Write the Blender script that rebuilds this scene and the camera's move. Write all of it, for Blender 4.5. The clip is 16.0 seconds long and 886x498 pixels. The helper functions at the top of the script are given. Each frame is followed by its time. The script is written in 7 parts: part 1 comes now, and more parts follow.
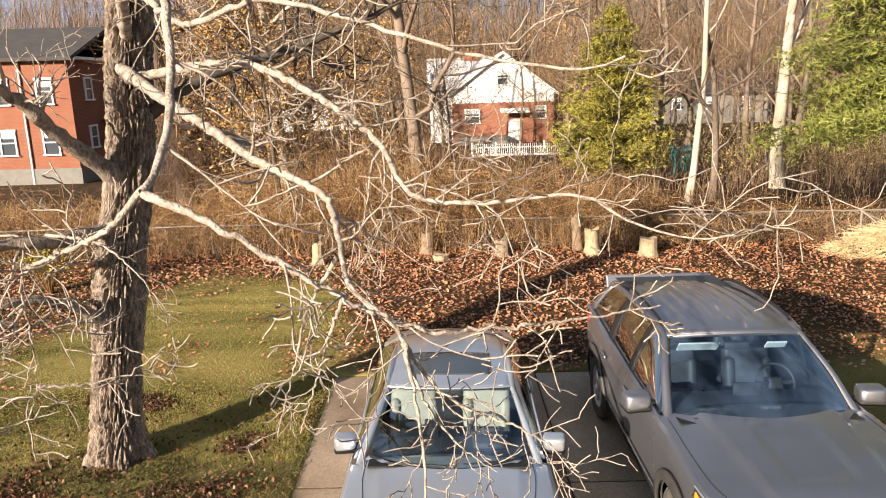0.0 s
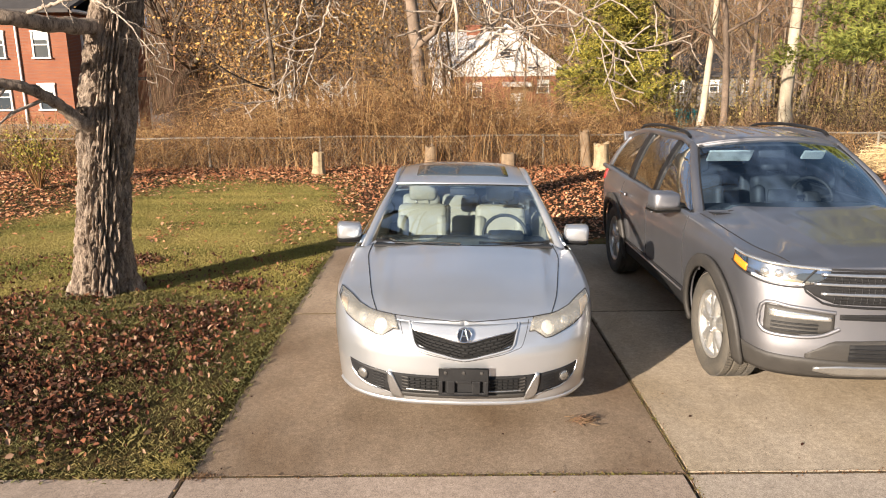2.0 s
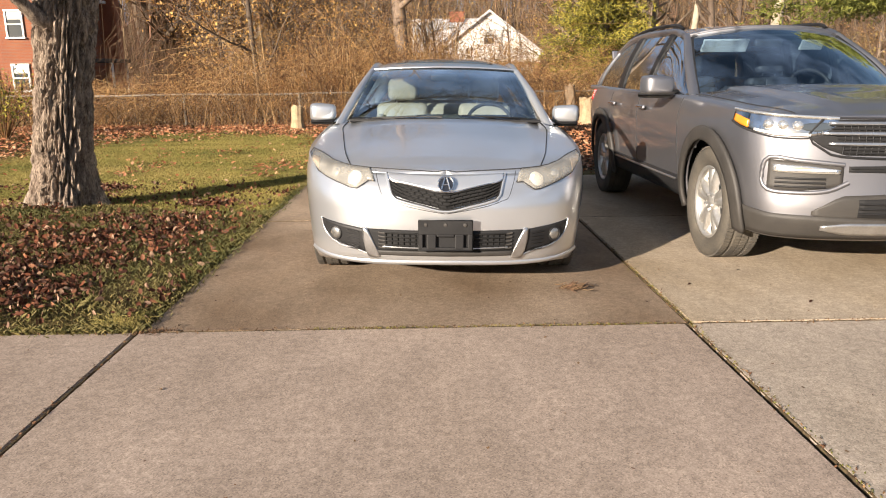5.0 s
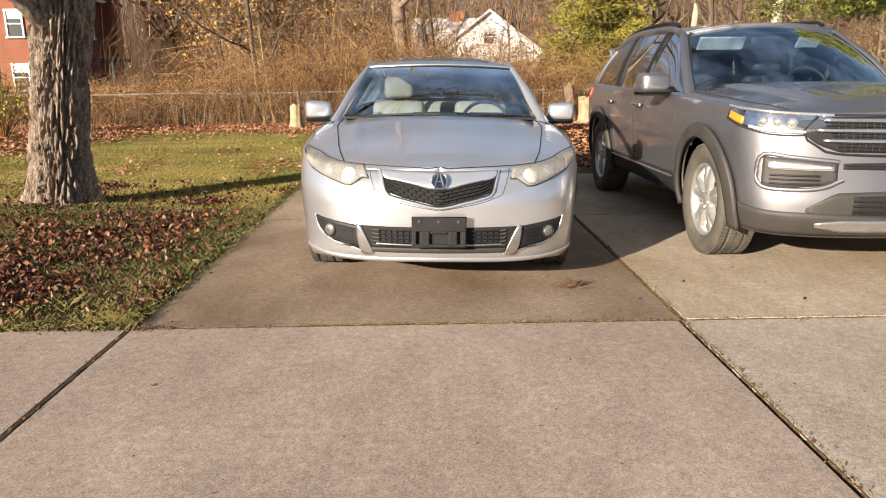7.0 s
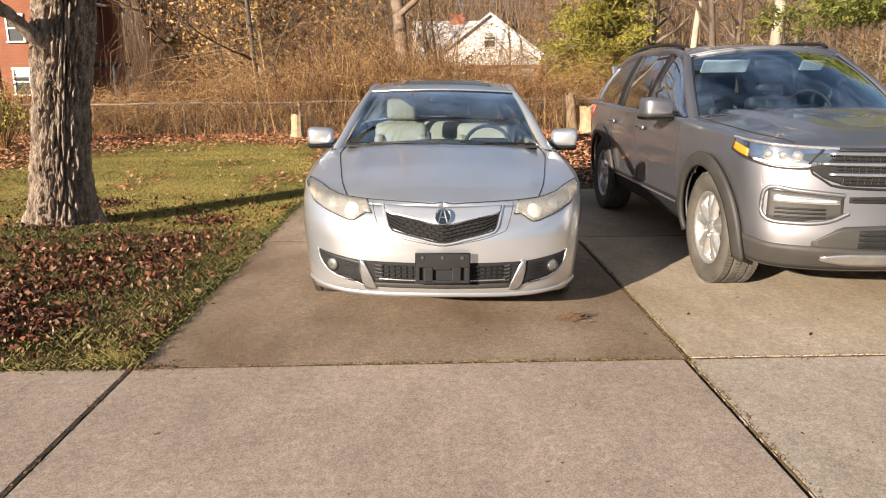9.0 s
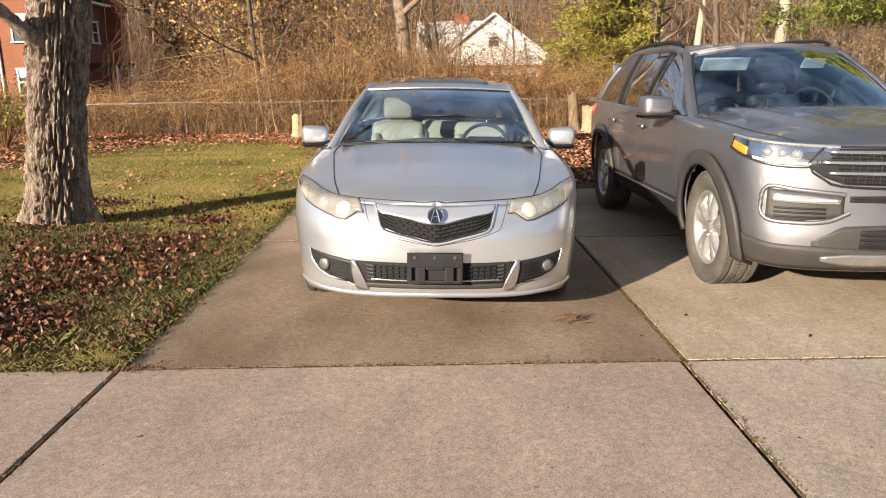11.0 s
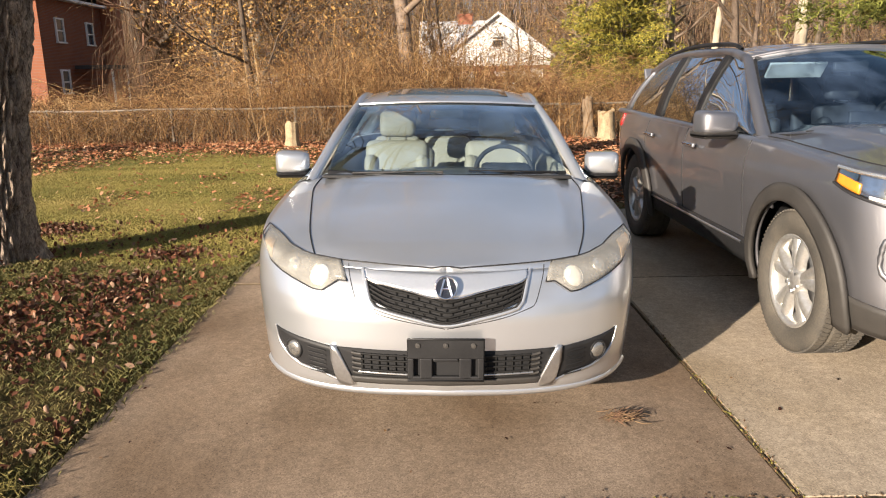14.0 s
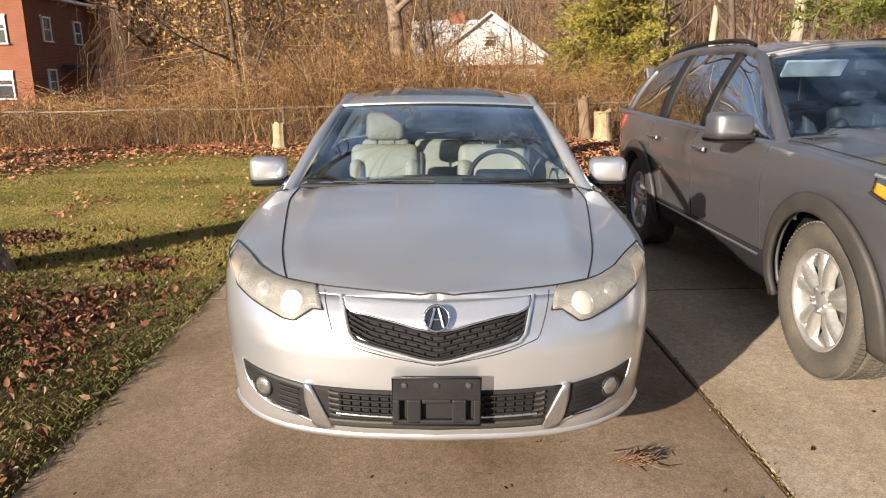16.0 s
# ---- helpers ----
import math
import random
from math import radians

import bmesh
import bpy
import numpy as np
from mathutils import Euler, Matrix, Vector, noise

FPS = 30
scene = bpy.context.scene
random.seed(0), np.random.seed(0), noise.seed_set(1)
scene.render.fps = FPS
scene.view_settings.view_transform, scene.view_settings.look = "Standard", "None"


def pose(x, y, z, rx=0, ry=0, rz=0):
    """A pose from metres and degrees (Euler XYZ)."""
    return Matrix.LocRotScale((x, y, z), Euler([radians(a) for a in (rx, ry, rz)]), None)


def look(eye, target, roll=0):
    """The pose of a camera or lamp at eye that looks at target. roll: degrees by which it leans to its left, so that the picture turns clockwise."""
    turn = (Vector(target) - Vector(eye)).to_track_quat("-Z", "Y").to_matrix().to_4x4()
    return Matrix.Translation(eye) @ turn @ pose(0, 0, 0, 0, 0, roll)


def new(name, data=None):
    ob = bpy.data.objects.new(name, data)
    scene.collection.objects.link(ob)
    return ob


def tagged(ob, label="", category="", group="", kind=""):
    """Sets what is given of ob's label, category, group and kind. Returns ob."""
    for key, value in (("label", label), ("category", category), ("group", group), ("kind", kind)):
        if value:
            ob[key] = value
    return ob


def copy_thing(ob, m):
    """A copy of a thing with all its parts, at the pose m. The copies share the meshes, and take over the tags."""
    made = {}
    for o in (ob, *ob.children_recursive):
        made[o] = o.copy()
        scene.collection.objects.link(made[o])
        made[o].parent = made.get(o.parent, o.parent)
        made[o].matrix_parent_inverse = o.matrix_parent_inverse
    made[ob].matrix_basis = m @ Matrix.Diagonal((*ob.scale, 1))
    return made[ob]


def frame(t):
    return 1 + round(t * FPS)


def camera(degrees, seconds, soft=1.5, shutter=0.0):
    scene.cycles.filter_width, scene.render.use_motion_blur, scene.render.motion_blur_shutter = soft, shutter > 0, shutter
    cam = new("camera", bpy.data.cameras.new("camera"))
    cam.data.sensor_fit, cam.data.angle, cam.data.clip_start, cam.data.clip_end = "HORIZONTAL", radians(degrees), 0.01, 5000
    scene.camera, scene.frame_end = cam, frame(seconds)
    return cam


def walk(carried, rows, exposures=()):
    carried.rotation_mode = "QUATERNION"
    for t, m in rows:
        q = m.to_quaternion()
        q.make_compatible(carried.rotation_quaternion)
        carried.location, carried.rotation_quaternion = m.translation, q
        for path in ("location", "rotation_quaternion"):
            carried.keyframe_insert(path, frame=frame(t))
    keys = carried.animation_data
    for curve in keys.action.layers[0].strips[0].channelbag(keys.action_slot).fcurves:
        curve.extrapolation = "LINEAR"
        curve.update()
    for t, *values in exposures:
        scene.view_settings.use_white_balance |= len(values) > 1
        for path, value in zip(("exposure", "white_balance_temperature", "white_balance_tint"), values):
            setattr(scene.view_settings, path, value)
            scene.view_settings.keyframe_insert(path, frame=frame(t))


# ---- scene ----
cam = camera(63.3, 16.0, 1.1)
PATH = [
    (0, (0.156, -0.248, 4.082), (0.146, 1.701, 3.633), -1.5),
    (0.5, (0.109, -0.279, 3.65), (0.099, 1.667, 3.19), -1.0),
    (1, (0.05, -0.254, 3.171), (0.047, 1.693, 2.711), -0.7),
    (1.5, (0.012, -0.231, 2.698), (0.009, 1.715, 2.237), -0.5),
    (2, (-0.014, -0.167, 2.213), (-0.017, 1.779, 1.753), -0.5),
    (2.5, (-0.013, -0.138, 1.785), (-0.015, 1.808, 1.324), -0.3),
    (3, (-0.005, -0.109, 1.494), (-0.009, 1.836, 1.031), -0.4),
    (3.5, (-0.01, -0.068, 1.327), (-0.014, 1.877, 0.862), -0.4),
    (4, (-0.011, -0.035, 1.309), (-0.013, 1.91, 0.845), -0.4),
    (4.5, (-0.006, -0.015, 1.291), (0.033, 1.93, 0.826), -0.6),
    (7, (0.045, -0.016, 1.258), (0.082, 1.928, 0.792), -0.6),
    (7.5, (0.026, -0.043, 1.281), (0.061, 1.902, 0.816), -0.6),
    (8, (0.021, -0.015, 1.306), (0.056, 1.93, 0.84), -0.6),
    (8.5, (0.021, -0.002, 1.449), (0.057, 1.943, 0.984), -0.6),
    (9, (0.03, 0.052, 1.444), (0.066, 1.997, 0.98), -0.6),
    (11.5, (0.104, 0.149, 1.426), (0.124, 2.094, 0.963), -0.7),
    (12, (0.105, 0.275, 1.433), (0.124, 2.221, 0.97), -0.8),
    (12.5, (0.111, 0.478, 1.445), (0.128, 2.423, 0.981), -0.8),
    (13, (0.096, 0.71, 1.455), (0.115, 2.655, 0.989), -0.7),
    (13.5, (0.086, 0.964, 1.479), (0.105, 2.908, 1.013), -0.8),
    (14, (0.075, 1.248, 1.498), (0.089, 3.194, 1.035), -0.9),
    (14.5, (0.05, 1.476, 1.501), (0.063, 3.421, 1.036), -0.9),
    (15, (0.046, 1.582, 1.51), (0.071, 3.527, 1.044), -0.9),
    (15.5, (0.058, 1.612, 1.507), (0.091, 3.556, 1.042), -0.8),
    (16, (0.09, 1.636, 1.493), (0.123, 3.581, 1.029), -0.9),
]
walk(cam, [(t, look(eye, target, roll)) for t, eye, target, roll in PATH], [(0, 0.78), (1.5, 0.74), (3.0, 0.63), (13.5, 0.62), (15.5, 0.55), (16.0, 0.55)])
# ---- daylight: low sun from behind the camera's left, clear sky ----
SUN_FROM = Vector((-0.643, -0.766, 0.0)).normalized()
SUN_UP = radians(16)
world = bpy.data.worlds.new("sky")
scene.world = world
world.use_nodes = True
wn = world.node_tree
sky = wn.nodes.new("ShaderNodeTexSky")
sky.sky_type, sky.sun_disc = "NISHITA", False
sky.sun_elevation, sky.sun_rotation = SUN_UP, radians(220)
sky.air_density, sky.dust_density = 1.0, 2.0
veil = wn.nodes.new("ShaderNodeMix")
veil.data_type = "RGBA"
cirrus = wn.nodes.new("ShaderNodeTexNoise")
cirrus.inputs["Scale"].default_value, cirrus.inputs["Detail"].default_value = 2.6, 6.0
thin = wn.nodes.new("ShaderNodeMapRange")
thin.inputs[1].default_value, thin.inputs[2].default_value, thin.inputs[4].default_value = 0.4, 0.62, 0.8
wn.links.new(cirrus.outputs[0], thin.inputs[0])
wn.links.new(thin.outputs[0], veil.inputs[0])
wn.links.new(sky.outputs[0], veil.inputs[6])
veil.inputs[7].default_value = (6.2, 7.9, 11.2, 1)
wn.links.new(veil.outputs[2], wn.nodes["Background"].inputs[0])
wn.nodes["Background"].inputs[1].default_value = 0.047
sun = new("sun", bpy.data.lights.new("sun", "SUN"))
sun.data.energy, sun.data.angle, sun.data.color = 8.3, radians(0.6), (1.0, 0.86, 0.71)
sun.matrix_world = look((0, 0, 30), Vector((0, 0, 30)) - SUN_FROM * math.cos(SUN_UP) - Vector((0, 0, math.sin(SUN_UP))))


# ---- materials ----
def rgb(c):
    return (*c, 1.0) if len(c) == 3 else c


def material(name, colour, rough=0.6, metal=0.0, other=None, scale=8.0, fine=60.0, bump=0.0, island=0.0, coat=0.0, spec=0.5, detail=4.0, stretch=(1, 1, 1), fac=(0.35, 0.65), random_object=0.0, speck=0.0, speck_scale=150.0):
    """A principled surface with two scales of noise between colour and other, relief, and a shift of tone from piece to piece."""
    m = bpy.data.materials.new(name)
    m.use_nodes = True
    n, l = m.node_tree.nodes, m.node_tree.links
    b = n["Principled BSDF"]
    b.inputs["Roughness"].default_value, b.inputs["Metallic"].default_value = rough, metal
    b.inputs["Coat Weight"].default_value, b.inputs["Specular IOR Level"].default_value = coat, spec
    b.inputs["Coat Roughness"].default_value = 0.04
    b.inputs["Base Color"].default_value = rgb(colour)
    co = n.new("ShaderNodeTexCoord")
    mp = n.new("ShaderNodeMapping")
    mp.inputs["Scale"].default_value = stretch
    l.new(co.outputs["Object"], mp.inputs[0])
    big = n.new("ShaderNodeTexNoise")
    big.inputs["Scale"].default_value, big.inputs["Detail"].default_value = scale, detail
    l.new(mp.outputs[0], big.inputs["Vector"])
    small = n.new("ShaderNodeTexNoise")
    small.inputs["Scale"].default_value, small.inputs["Detail"].default_value = fine, 3.0
    l.new(mp.outputs[0], small.inputs["Vector"])
    out = None
    if other:
        add = n.new("ShaderNodeMath")
        add.operation = "MULTIPLY_ADD"
        add.inputs[1].default_value = 0.45
        l.new(small.outputs[0], add.inputs[0])
        mul = n.new("ShaderNodeMath")
        mul.operation = "MULTIPLY"
        mul.inputs[1].default_value = 0.55
        l.new(big.outputs[0], mul.inputs[0])
        l.new(mul.outputs[0], add.inputs[2])
        rng = n.new("ShaderNodeMapRange")
        rng.inputs[1].default_value, rng.inputs[2].default_value = fac
        l.new(add.outputs[0], rng.inputs[0])
        mix = n.new("ShaderNodeMix")
        mix.data_type = "RGBA"
        mix.inputs[6].default_value, mix.inputs[7].default_value = rgb(colour), rgb(other)
        l.new(rng.outputs[0], mix.inputs[0])
        out = mix.outputs[2]
    if island or random_object:
        if island:
            src = n.new("ShaderNodeNewGeometry").outputs["Random Per Island"]
        else:
            src = n.new("ShaderNodeObjectInfo").outputs["Random"]
        k = island or random_object
        rr = n.new("ShaderNodeMapRange")
        rr.inputs[3].default_value, rr.inputs[4].default_value = 1 - k, 1 + k
        l.new(src, rr.inputs[0])
        hs = n.new("ShaderNodeHueSaturation")
        hs.inputs["Color"].default_value = rgb(colour)
        if out:
            l.new(out, hs.inputs["Color"])
        l.new(rr.outputs[0], hs.inputs["Value"])
        hue = n.new("ShaderNodeMapRange")
        hue.inputs[3].default_value, hue.inputs[4].default_value = 0.5 - 0.03 * k, 0.5 + 0.03 * k
        mod = n.new("ShaderNodeMath")
        mod.operation = "MULTIPLY"
        mod.inputs[1].default_value = 7.13
        l.new(src, mod.inputs[0])
        fr = n.new("ShaderNodeMath")
        fr.operation = "FRACT"
        l.new(mod.outputs[0], fr.inputs[0])
        l.new(fr.outputs[0], hue.inputs[0])
        l.new(hue.outputs[0], hs.inputs["Hue"])
        out = hs.outputs[0]
    if speck and out:
        cell = n.new("ShaderNodeTexVoronoi")
        cell.inputs["Scale"].default_value = speck_scale
        l.new(mp.outputs[0], cell.inputs["Vector"])
        grain = n.new("ShaderNodeMapRange")
        grain.inputs[3].default_value, grain.inputs[4].default_value = 1 - speck, 1 + speck
        l.new(cell.outputs["Color"], grain.inputs[0])
        pits = n.new("ShaderNodeHueSaturation")
        l.new(out, pits.inputs["Color"])
        l.new(grain.outputs[0], pits.inputs["Value"])
        out = pits.outputs[0]
    if out:
        l.new(out, b.inputs["Base Color"])
    if bump:
        bp = n.new("ShaderNodeBump")
        bp.inputs["Strength"].default_value, bp.inputs["Distance"].default_value = min(bump, 1.0), 0.01 * max(bump, 1.0)
        l.new(small.outputs[0], bp.inputs["Height"])
        l.new(bp.outputs[0], b.inputs["Normal"])
    return m


def ramp_leaves(name, colours, rough=0.7, spec=0.3, drift=0.0, drift_scale=1.0):
    """Leaf litter: every piece takes one of several tones."""
    m = bpy.data.materials.new(name)
    m.use_nodes = True
    n, l = m.node_tree.nodes, m.node_tree.links
    b = n["Principled BSDF"]
    b.inputs["Roughness"].default_value, b.inputs["Specular IOR Level"].default_value = rough, spec
    geo = n.new("ShaderNodeNewGeometry")
    ramp = n.new("ShaderNodeValToRGB")
    ramp.color_ramp.interpolation = "LINEAR"
    e = ramp.color_ramp.elements
    while len(e) < len(colours):
        e.new(0.5)
    for i, c in enumerate(colours):
        e[i].position, e[i].color = i / (len(colours) - 1), rgb(c)
    src = geo.outputs["Random Per Island"]
    if drift:
        patch = n.new("ShaderNodeTexNoise")
        patch.inputs["Scale"].default_value, patch.inputs["Detail"].default_value = drift_scale, 4.0
        l.new(n.new("ShaderNodeTexCoord").outputs["Object"], patch.inputs["Vector"])
        wide = n.new("ShaderNodeMapRange")
        wide.inputs[1].default_value, wide.inputs[2].default_value = 0.33, 0.67
        l.new(patch.outputs[0], wide.inputs[0])
        blend = n.new("ShaderNodeMix")
        blend.inputs[0].default_value = drift
        l.new(src, blend.inputs[2])
        l.new(wide.outputs[0], blend.inputs[3])
        src = blend.outputs[0]
    l.new(src, ramp.inputs[0])
    l.new(ramp.outputs[0], b.inputs["Base Color"])
    return m


def glass(name, tint, rough=0.0, alpha=0.75):
    """Thin tinted pane: glossy reflection over a clear, tinted passage."""
    m = bpy.data.materials.new(name)
    m.use_nodes = True
    n, l = m.node_tree.nodes, m.node_tree.links
    n.remove(n["Principled BSDF"])
    tr, gl, mx, fr = n.new("ShaderNodeBsdfTransparent"), n.new("ShaderNodeBsdfGlossy"), n.new("ShaderNodeMixShader"), n.new("ShaderNodeFresnel")
    tr.inputs[0].default_value = rgb(tint)
    gl.inputs["Roughness"].default_value = rough
    gl.inputs["Color"].default_value = (0.86, 0.94, 1.0, 1)
    fr.inputs[0].default_value = 1.55
    boost = n.new("ShaderNodeMath")
    boost.operation = "MULTIPLY_ADD"
    boost.inputs[1].default_value, boost.inputs[2].default_value = alpha, 0.02
    boost.use_clamp = True
    l.new(fr.outputs[0], boost.inputs[0])
    l.new(boost.outputs[0], mx.inputs[0])
    l.new(tr.outputs[0], mx.inputs[1])
    l.new(gl.outputs[0], mx.inputs[2])
    l.new(mx.outputs[0], n["Material Output"].inputs[0])
    return m


M = {}
M["silver"] = material("silver_paint", (0.66, 0.685, 0.72), 0.29, 0.78, (0.62, 0.645, 0.68), 3.0, 900.0, coat=1.0)
M["graphite"] = material("graphite_paint", (0.29, 0.29, 0.31), 0.55, 0.97, (0.265, 0.265, 0.285), 3.0, 900.0, coat=1.0)
M["beak"] = material("satin_chrome", (0.8, 0.82, 0.84), 0.34, 0.85, (0.76, 0.78, 0.8), 9.0, 90.0, coat=0.5)
M["chrome"] = material("chrome", (0.75, 0.76, 0.78), 0.12, 1.0)
M["satin"] = material("satin_metal", (0.62, 0.63, 0.64), 0.28, 0.9, (0.5, 0.5, 0.51), 12.0, 80.0)
M["alloy"] = material("alloy_wheel", (0.68, 0.68, 0.67), 0.3, 0.75, (0.5, 0.48, 0.44), 9.0, 60.0)
M["plastic"] = material("black_plastic", (0.011, 0.011, 0.012), 0.5, 0.0, (0.022, 0.022, 0.023), 10.0, 220.0, 0.15, spec=0.3)
M["grille_black"] = material("grille_black", (0.009, 0.009, 0.009), 0.6, 0.0, (0.016, 0.016, 0.016), 10.0, 220.0, spec=0.2)
M["cladding"] = material("grey_plastic_cladding", (0.028, 0.026, 0.024), 0.58, 0.0, (0.048, 0.044, 0.04), 6.0, 260.0, 0.2)
M["dark"] = material("dark_recess", (0.008, 0.008, 0.009), 0.8)
M["seam"] = material("panel_gap", (0.015, 0.015, 0.017), 0.7)
M["rubber"] = material("tyre_rubber", (0.045, 0.042, 0.038), 0.8, 0.0, (0.1, 0.088, 0.07), 7.0, 120.0, 0.3)
M["screen"] = glass("tinted_glass", (0.44, 0.57, 0.63), 0.0, 3.8)
M["suv_screen"] = glass("blue_tinted_glass", (0.36, 0.53, 0.7), 0.0, 3.2)
M["side_glass"] = glass("side_glass", (0.26, 0.28, 0.29), 0.0, 0.8)
M["privacy"] = glass("privacy_glass", (0.06, 0.058, 0.058), 0.0, 0.75)
def hazed(name, colour, cloud):
    """Clouded plastic lens: a clear passage mixed with a pale glossy haze."""
    m = material(name, colour, 0.25, 0.0, tuple(c * 0.8 for c in colour), 9.0, 60.0, coat=0.8)
    n, l = m.node_tree.nodes, m.node_tree.links
    mx, tr, ns, rg = n.new("ShaderNodeMixShader"), n.new("ShaderNodeBsdfTransparent"), n.new("ShaderNodeTexNoise"), n.new("ShaderNodeMapRange")
    tr.inputs[0].default_value = (0.93, 0.91, 0.86, 1)
    ns.inputs["Scale"].default_value = 14.0
    rg.inputs[1].default_value, rg.inputs[2].default_value = 0.3, 0.7
    rg.inputs[3].default_value, rg.inputs[4].default_value = cloud - 0.12, cloud + 0.12
    l.new(n.new("ShaderNodeTexCoord").outputs["Object"], ns.inputs["Vector"])
    l.new(ns.outputs[0], rg.inputs[0])
    l.new(rg.outputs[0], mx.inputs[0])
    l.new(tr.outputs[0], mx.inputs[1])
    l.new(n["Principled BSDF"].outputs[0], mx.inputs[2])
    l.new(mx.outputs[0], n["Material Output"].inputs[0])
    return m


M["haze_lens"] = hazed("clouded_lens", (0.54, 0.525, 0.48), 0.36)
M["lamp_bowl"] = material("lamp_bowl", (0.46, 0.455, 0.435), 0.26, 0.8, (0.28, 0.275, 0.265), 14.0, 60.0)
M["lamp"] = material("lamp_reflector", (0.8, 0.8, 0.78), 0.15, 0.85)
M["white_lamp_glint"] = material("white_lamp_glint", (0.85, 0.85, 0.83), 0.2, 0.0, coat=0.6)
M["amber"] = material("amber_lens", (0.75, 0.27, 0.02), 0.2, 0.0, (0.6, 0.2, 0.02), 12.0, 60.0, coat=0.6)
M["haze_amber"] = material("hazed_amber_lens", (0.46, 0.32, 0.19), 0.25, 0.15, (0.44, 0.35, 0.26), 9.0, 60.0, coat=0.8)
M["red"] = material("red_lens", (0.45, 0.02, 0.02), 0.2, 0.0, coat=0.6)
M["blue"] = material("blue_badge", (0.03, 0.09, 0.28), 0.25, 0.2, coat=0.6)
M["leather"] = material("beige_leather", (0.50, 0.46, 0.37), 0.5, 0.0, (0.42, 0.38, 0.3), 7.0, 200.0, 0.1)
M["trim"] = material("dark_trim", (0.03, 0.032, 0.036), 0.6, 0.0, (0.05, 0.05, 0.055), 7.0, 200.0, 0.1)
M["visor"] = material("pale_visor", (0.72, 0.74, 0.70), 0.7)
M["bark"] = material("furrowed_bark", (0.075, 0.05, 0.035), 0.92, 0.0, (0.38, 0.3, 0.23), 24.0, 120.0, 1.8, stretch=(1, 1, 0.3), fac=(0.37, 0.61))
# Boughs' dark outline against the reflected sky is put into this colour.
M["silhouette_branch"] = material("silhouette_dark_bark", (0.035, 0.027, 0.02), 0.9, 0.0, (0.1, 0.078, 0.058), 16.0, 90.0, 0.9)
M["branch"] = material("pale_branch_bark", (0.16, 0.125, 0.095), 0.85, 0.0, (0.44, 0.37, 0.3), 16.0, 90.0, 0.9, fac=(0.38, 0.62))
M["farbark"] = material("grey_brown_bark", (0.1, 0.074, 0.053), 0.9, 0.0, (0.24, 0.18, 0.128), 3.0, 30.0, 0.4, random_object=0.25)
M["paletree"] = material("pale_trunk_bark", (0.36, 0.30, 0.22), 0.85, 0.0, (0.52, 0.45, 0.34), 3.0, 30.0, 0.4)
M["bramble"] = ramp_leaves("dry_stems", [(0.045, 0.022, 0.011), (0.15, 0.074, 0.028), (0.32, 0.17, 0.064), (0.07, 0.034, 0.017), (0.46, 0.27, 0.11), (0.2, 0.098, 0.037), (0.58, 0.4, 0.2), (0.1, 0.05, 0.024), (0.05, 0.026, 0.014)], 0.8)
M["darkbark"] = material("dark_vine_bark", (0.045, 0.032, 0.023), 0.9, 0.0, (0.13, 0.095, 0.065), 5.0, 40.0, 0.6)
M["twig"] = material("tan_twigs", (0.19, 0.122, 0.07), 0.85, 0.0, island=0.6)
M["straw"] = material("pale_straw", (0.62, 0.47, 0.26), 0.8, 0.0, island=0.3)
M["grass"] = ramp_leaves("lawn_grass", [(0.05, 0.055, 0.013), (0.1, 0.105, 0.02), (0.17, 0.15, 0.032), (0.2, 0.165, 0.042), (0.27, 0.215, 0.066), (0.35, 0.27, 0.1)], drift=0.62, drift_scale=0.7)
# Near lawn's darkness is put into the colour: a darker grass palette.
M["near_grass"] = ramp_leaves("darker_grass", [(0.022, 0.027, 0.007), (0.045, 0.05, 0.011), (0.075, 0.072, 0.017), (0.105, 0.09, 0.026), (0.15, 0.12, 0.04), (0.23, 0.18, 0.07)], drift=0.5, drift_scale=0.9)
M["litter"] = ramp_leaves("fallen_leaves", [(0.03, 0.013, 0.01), (0.085, 0.032, 0.02), (0.18, 0.065, 0.034), (0.035, 0.015, 0.011), (0.26, 0.12, 0.065), (0.09, 0.034, 0.02), (0.03, 0.013, 0.009), (0.13, 0.055, 0.032), (0.05, 0.024, 0.017), (0.34, 0.22, 0.15), (0.06, 0.03, 0.02)], spec=0.1)
M["orange_litter"] = ramp_leaves("orange_leaf_bed", [(0.24, 0.08, 0.036), (0.4, 0.16, 0.075), (0.54, 0.27, 0.13), (0.3, 0.1, 0.05), (0.62, 0.4, 0.24), (0.46, 0.2, 0.095), (0.34, 0.13, 0.065)])
M["crumbs"] = ramp_leaves("leaf_crumbs", [(0.05, 0.03, 0.018), (0.13, 0.06, 0.028), (0.22, 0.13, 0.06), (0.09, 0.05, 0.025)])
M["dryleaf"] = ramp_leaves("dry_hanging_leaves", [(0.3, 0.16, 0.05), (0.42, 0.25, 0.08), (0.5, 0.31, 0.1), (0.2, 0.1, 0.04), (0.12, 0.06, 0.025)])
M["olive"] = ramp_leaves("olive_tan_leaves", [(0.2, 0.16, 0.05), (0.3, 0.22, 0.08), (0.36, 0.25, 0.1), (0.24, 0.2, 0.06)])
M["needle"] = ramp_leaves("yellow_green_needles", [(0.19, 0.18, 0.03), (0.3, 0.26, 0.04), (0.38, 0.31, 0.055), (0.11, 0.115, 0.025), (0.06, 0.06, 0.02)])
M["pine"] = ramp_leaves("pine_needles", [(0.12, 0.14, 0.03), (0.2, 0.22, 0.045), (0.27, 0.27, 0.06), (0.06, 0.08, 0.022)])
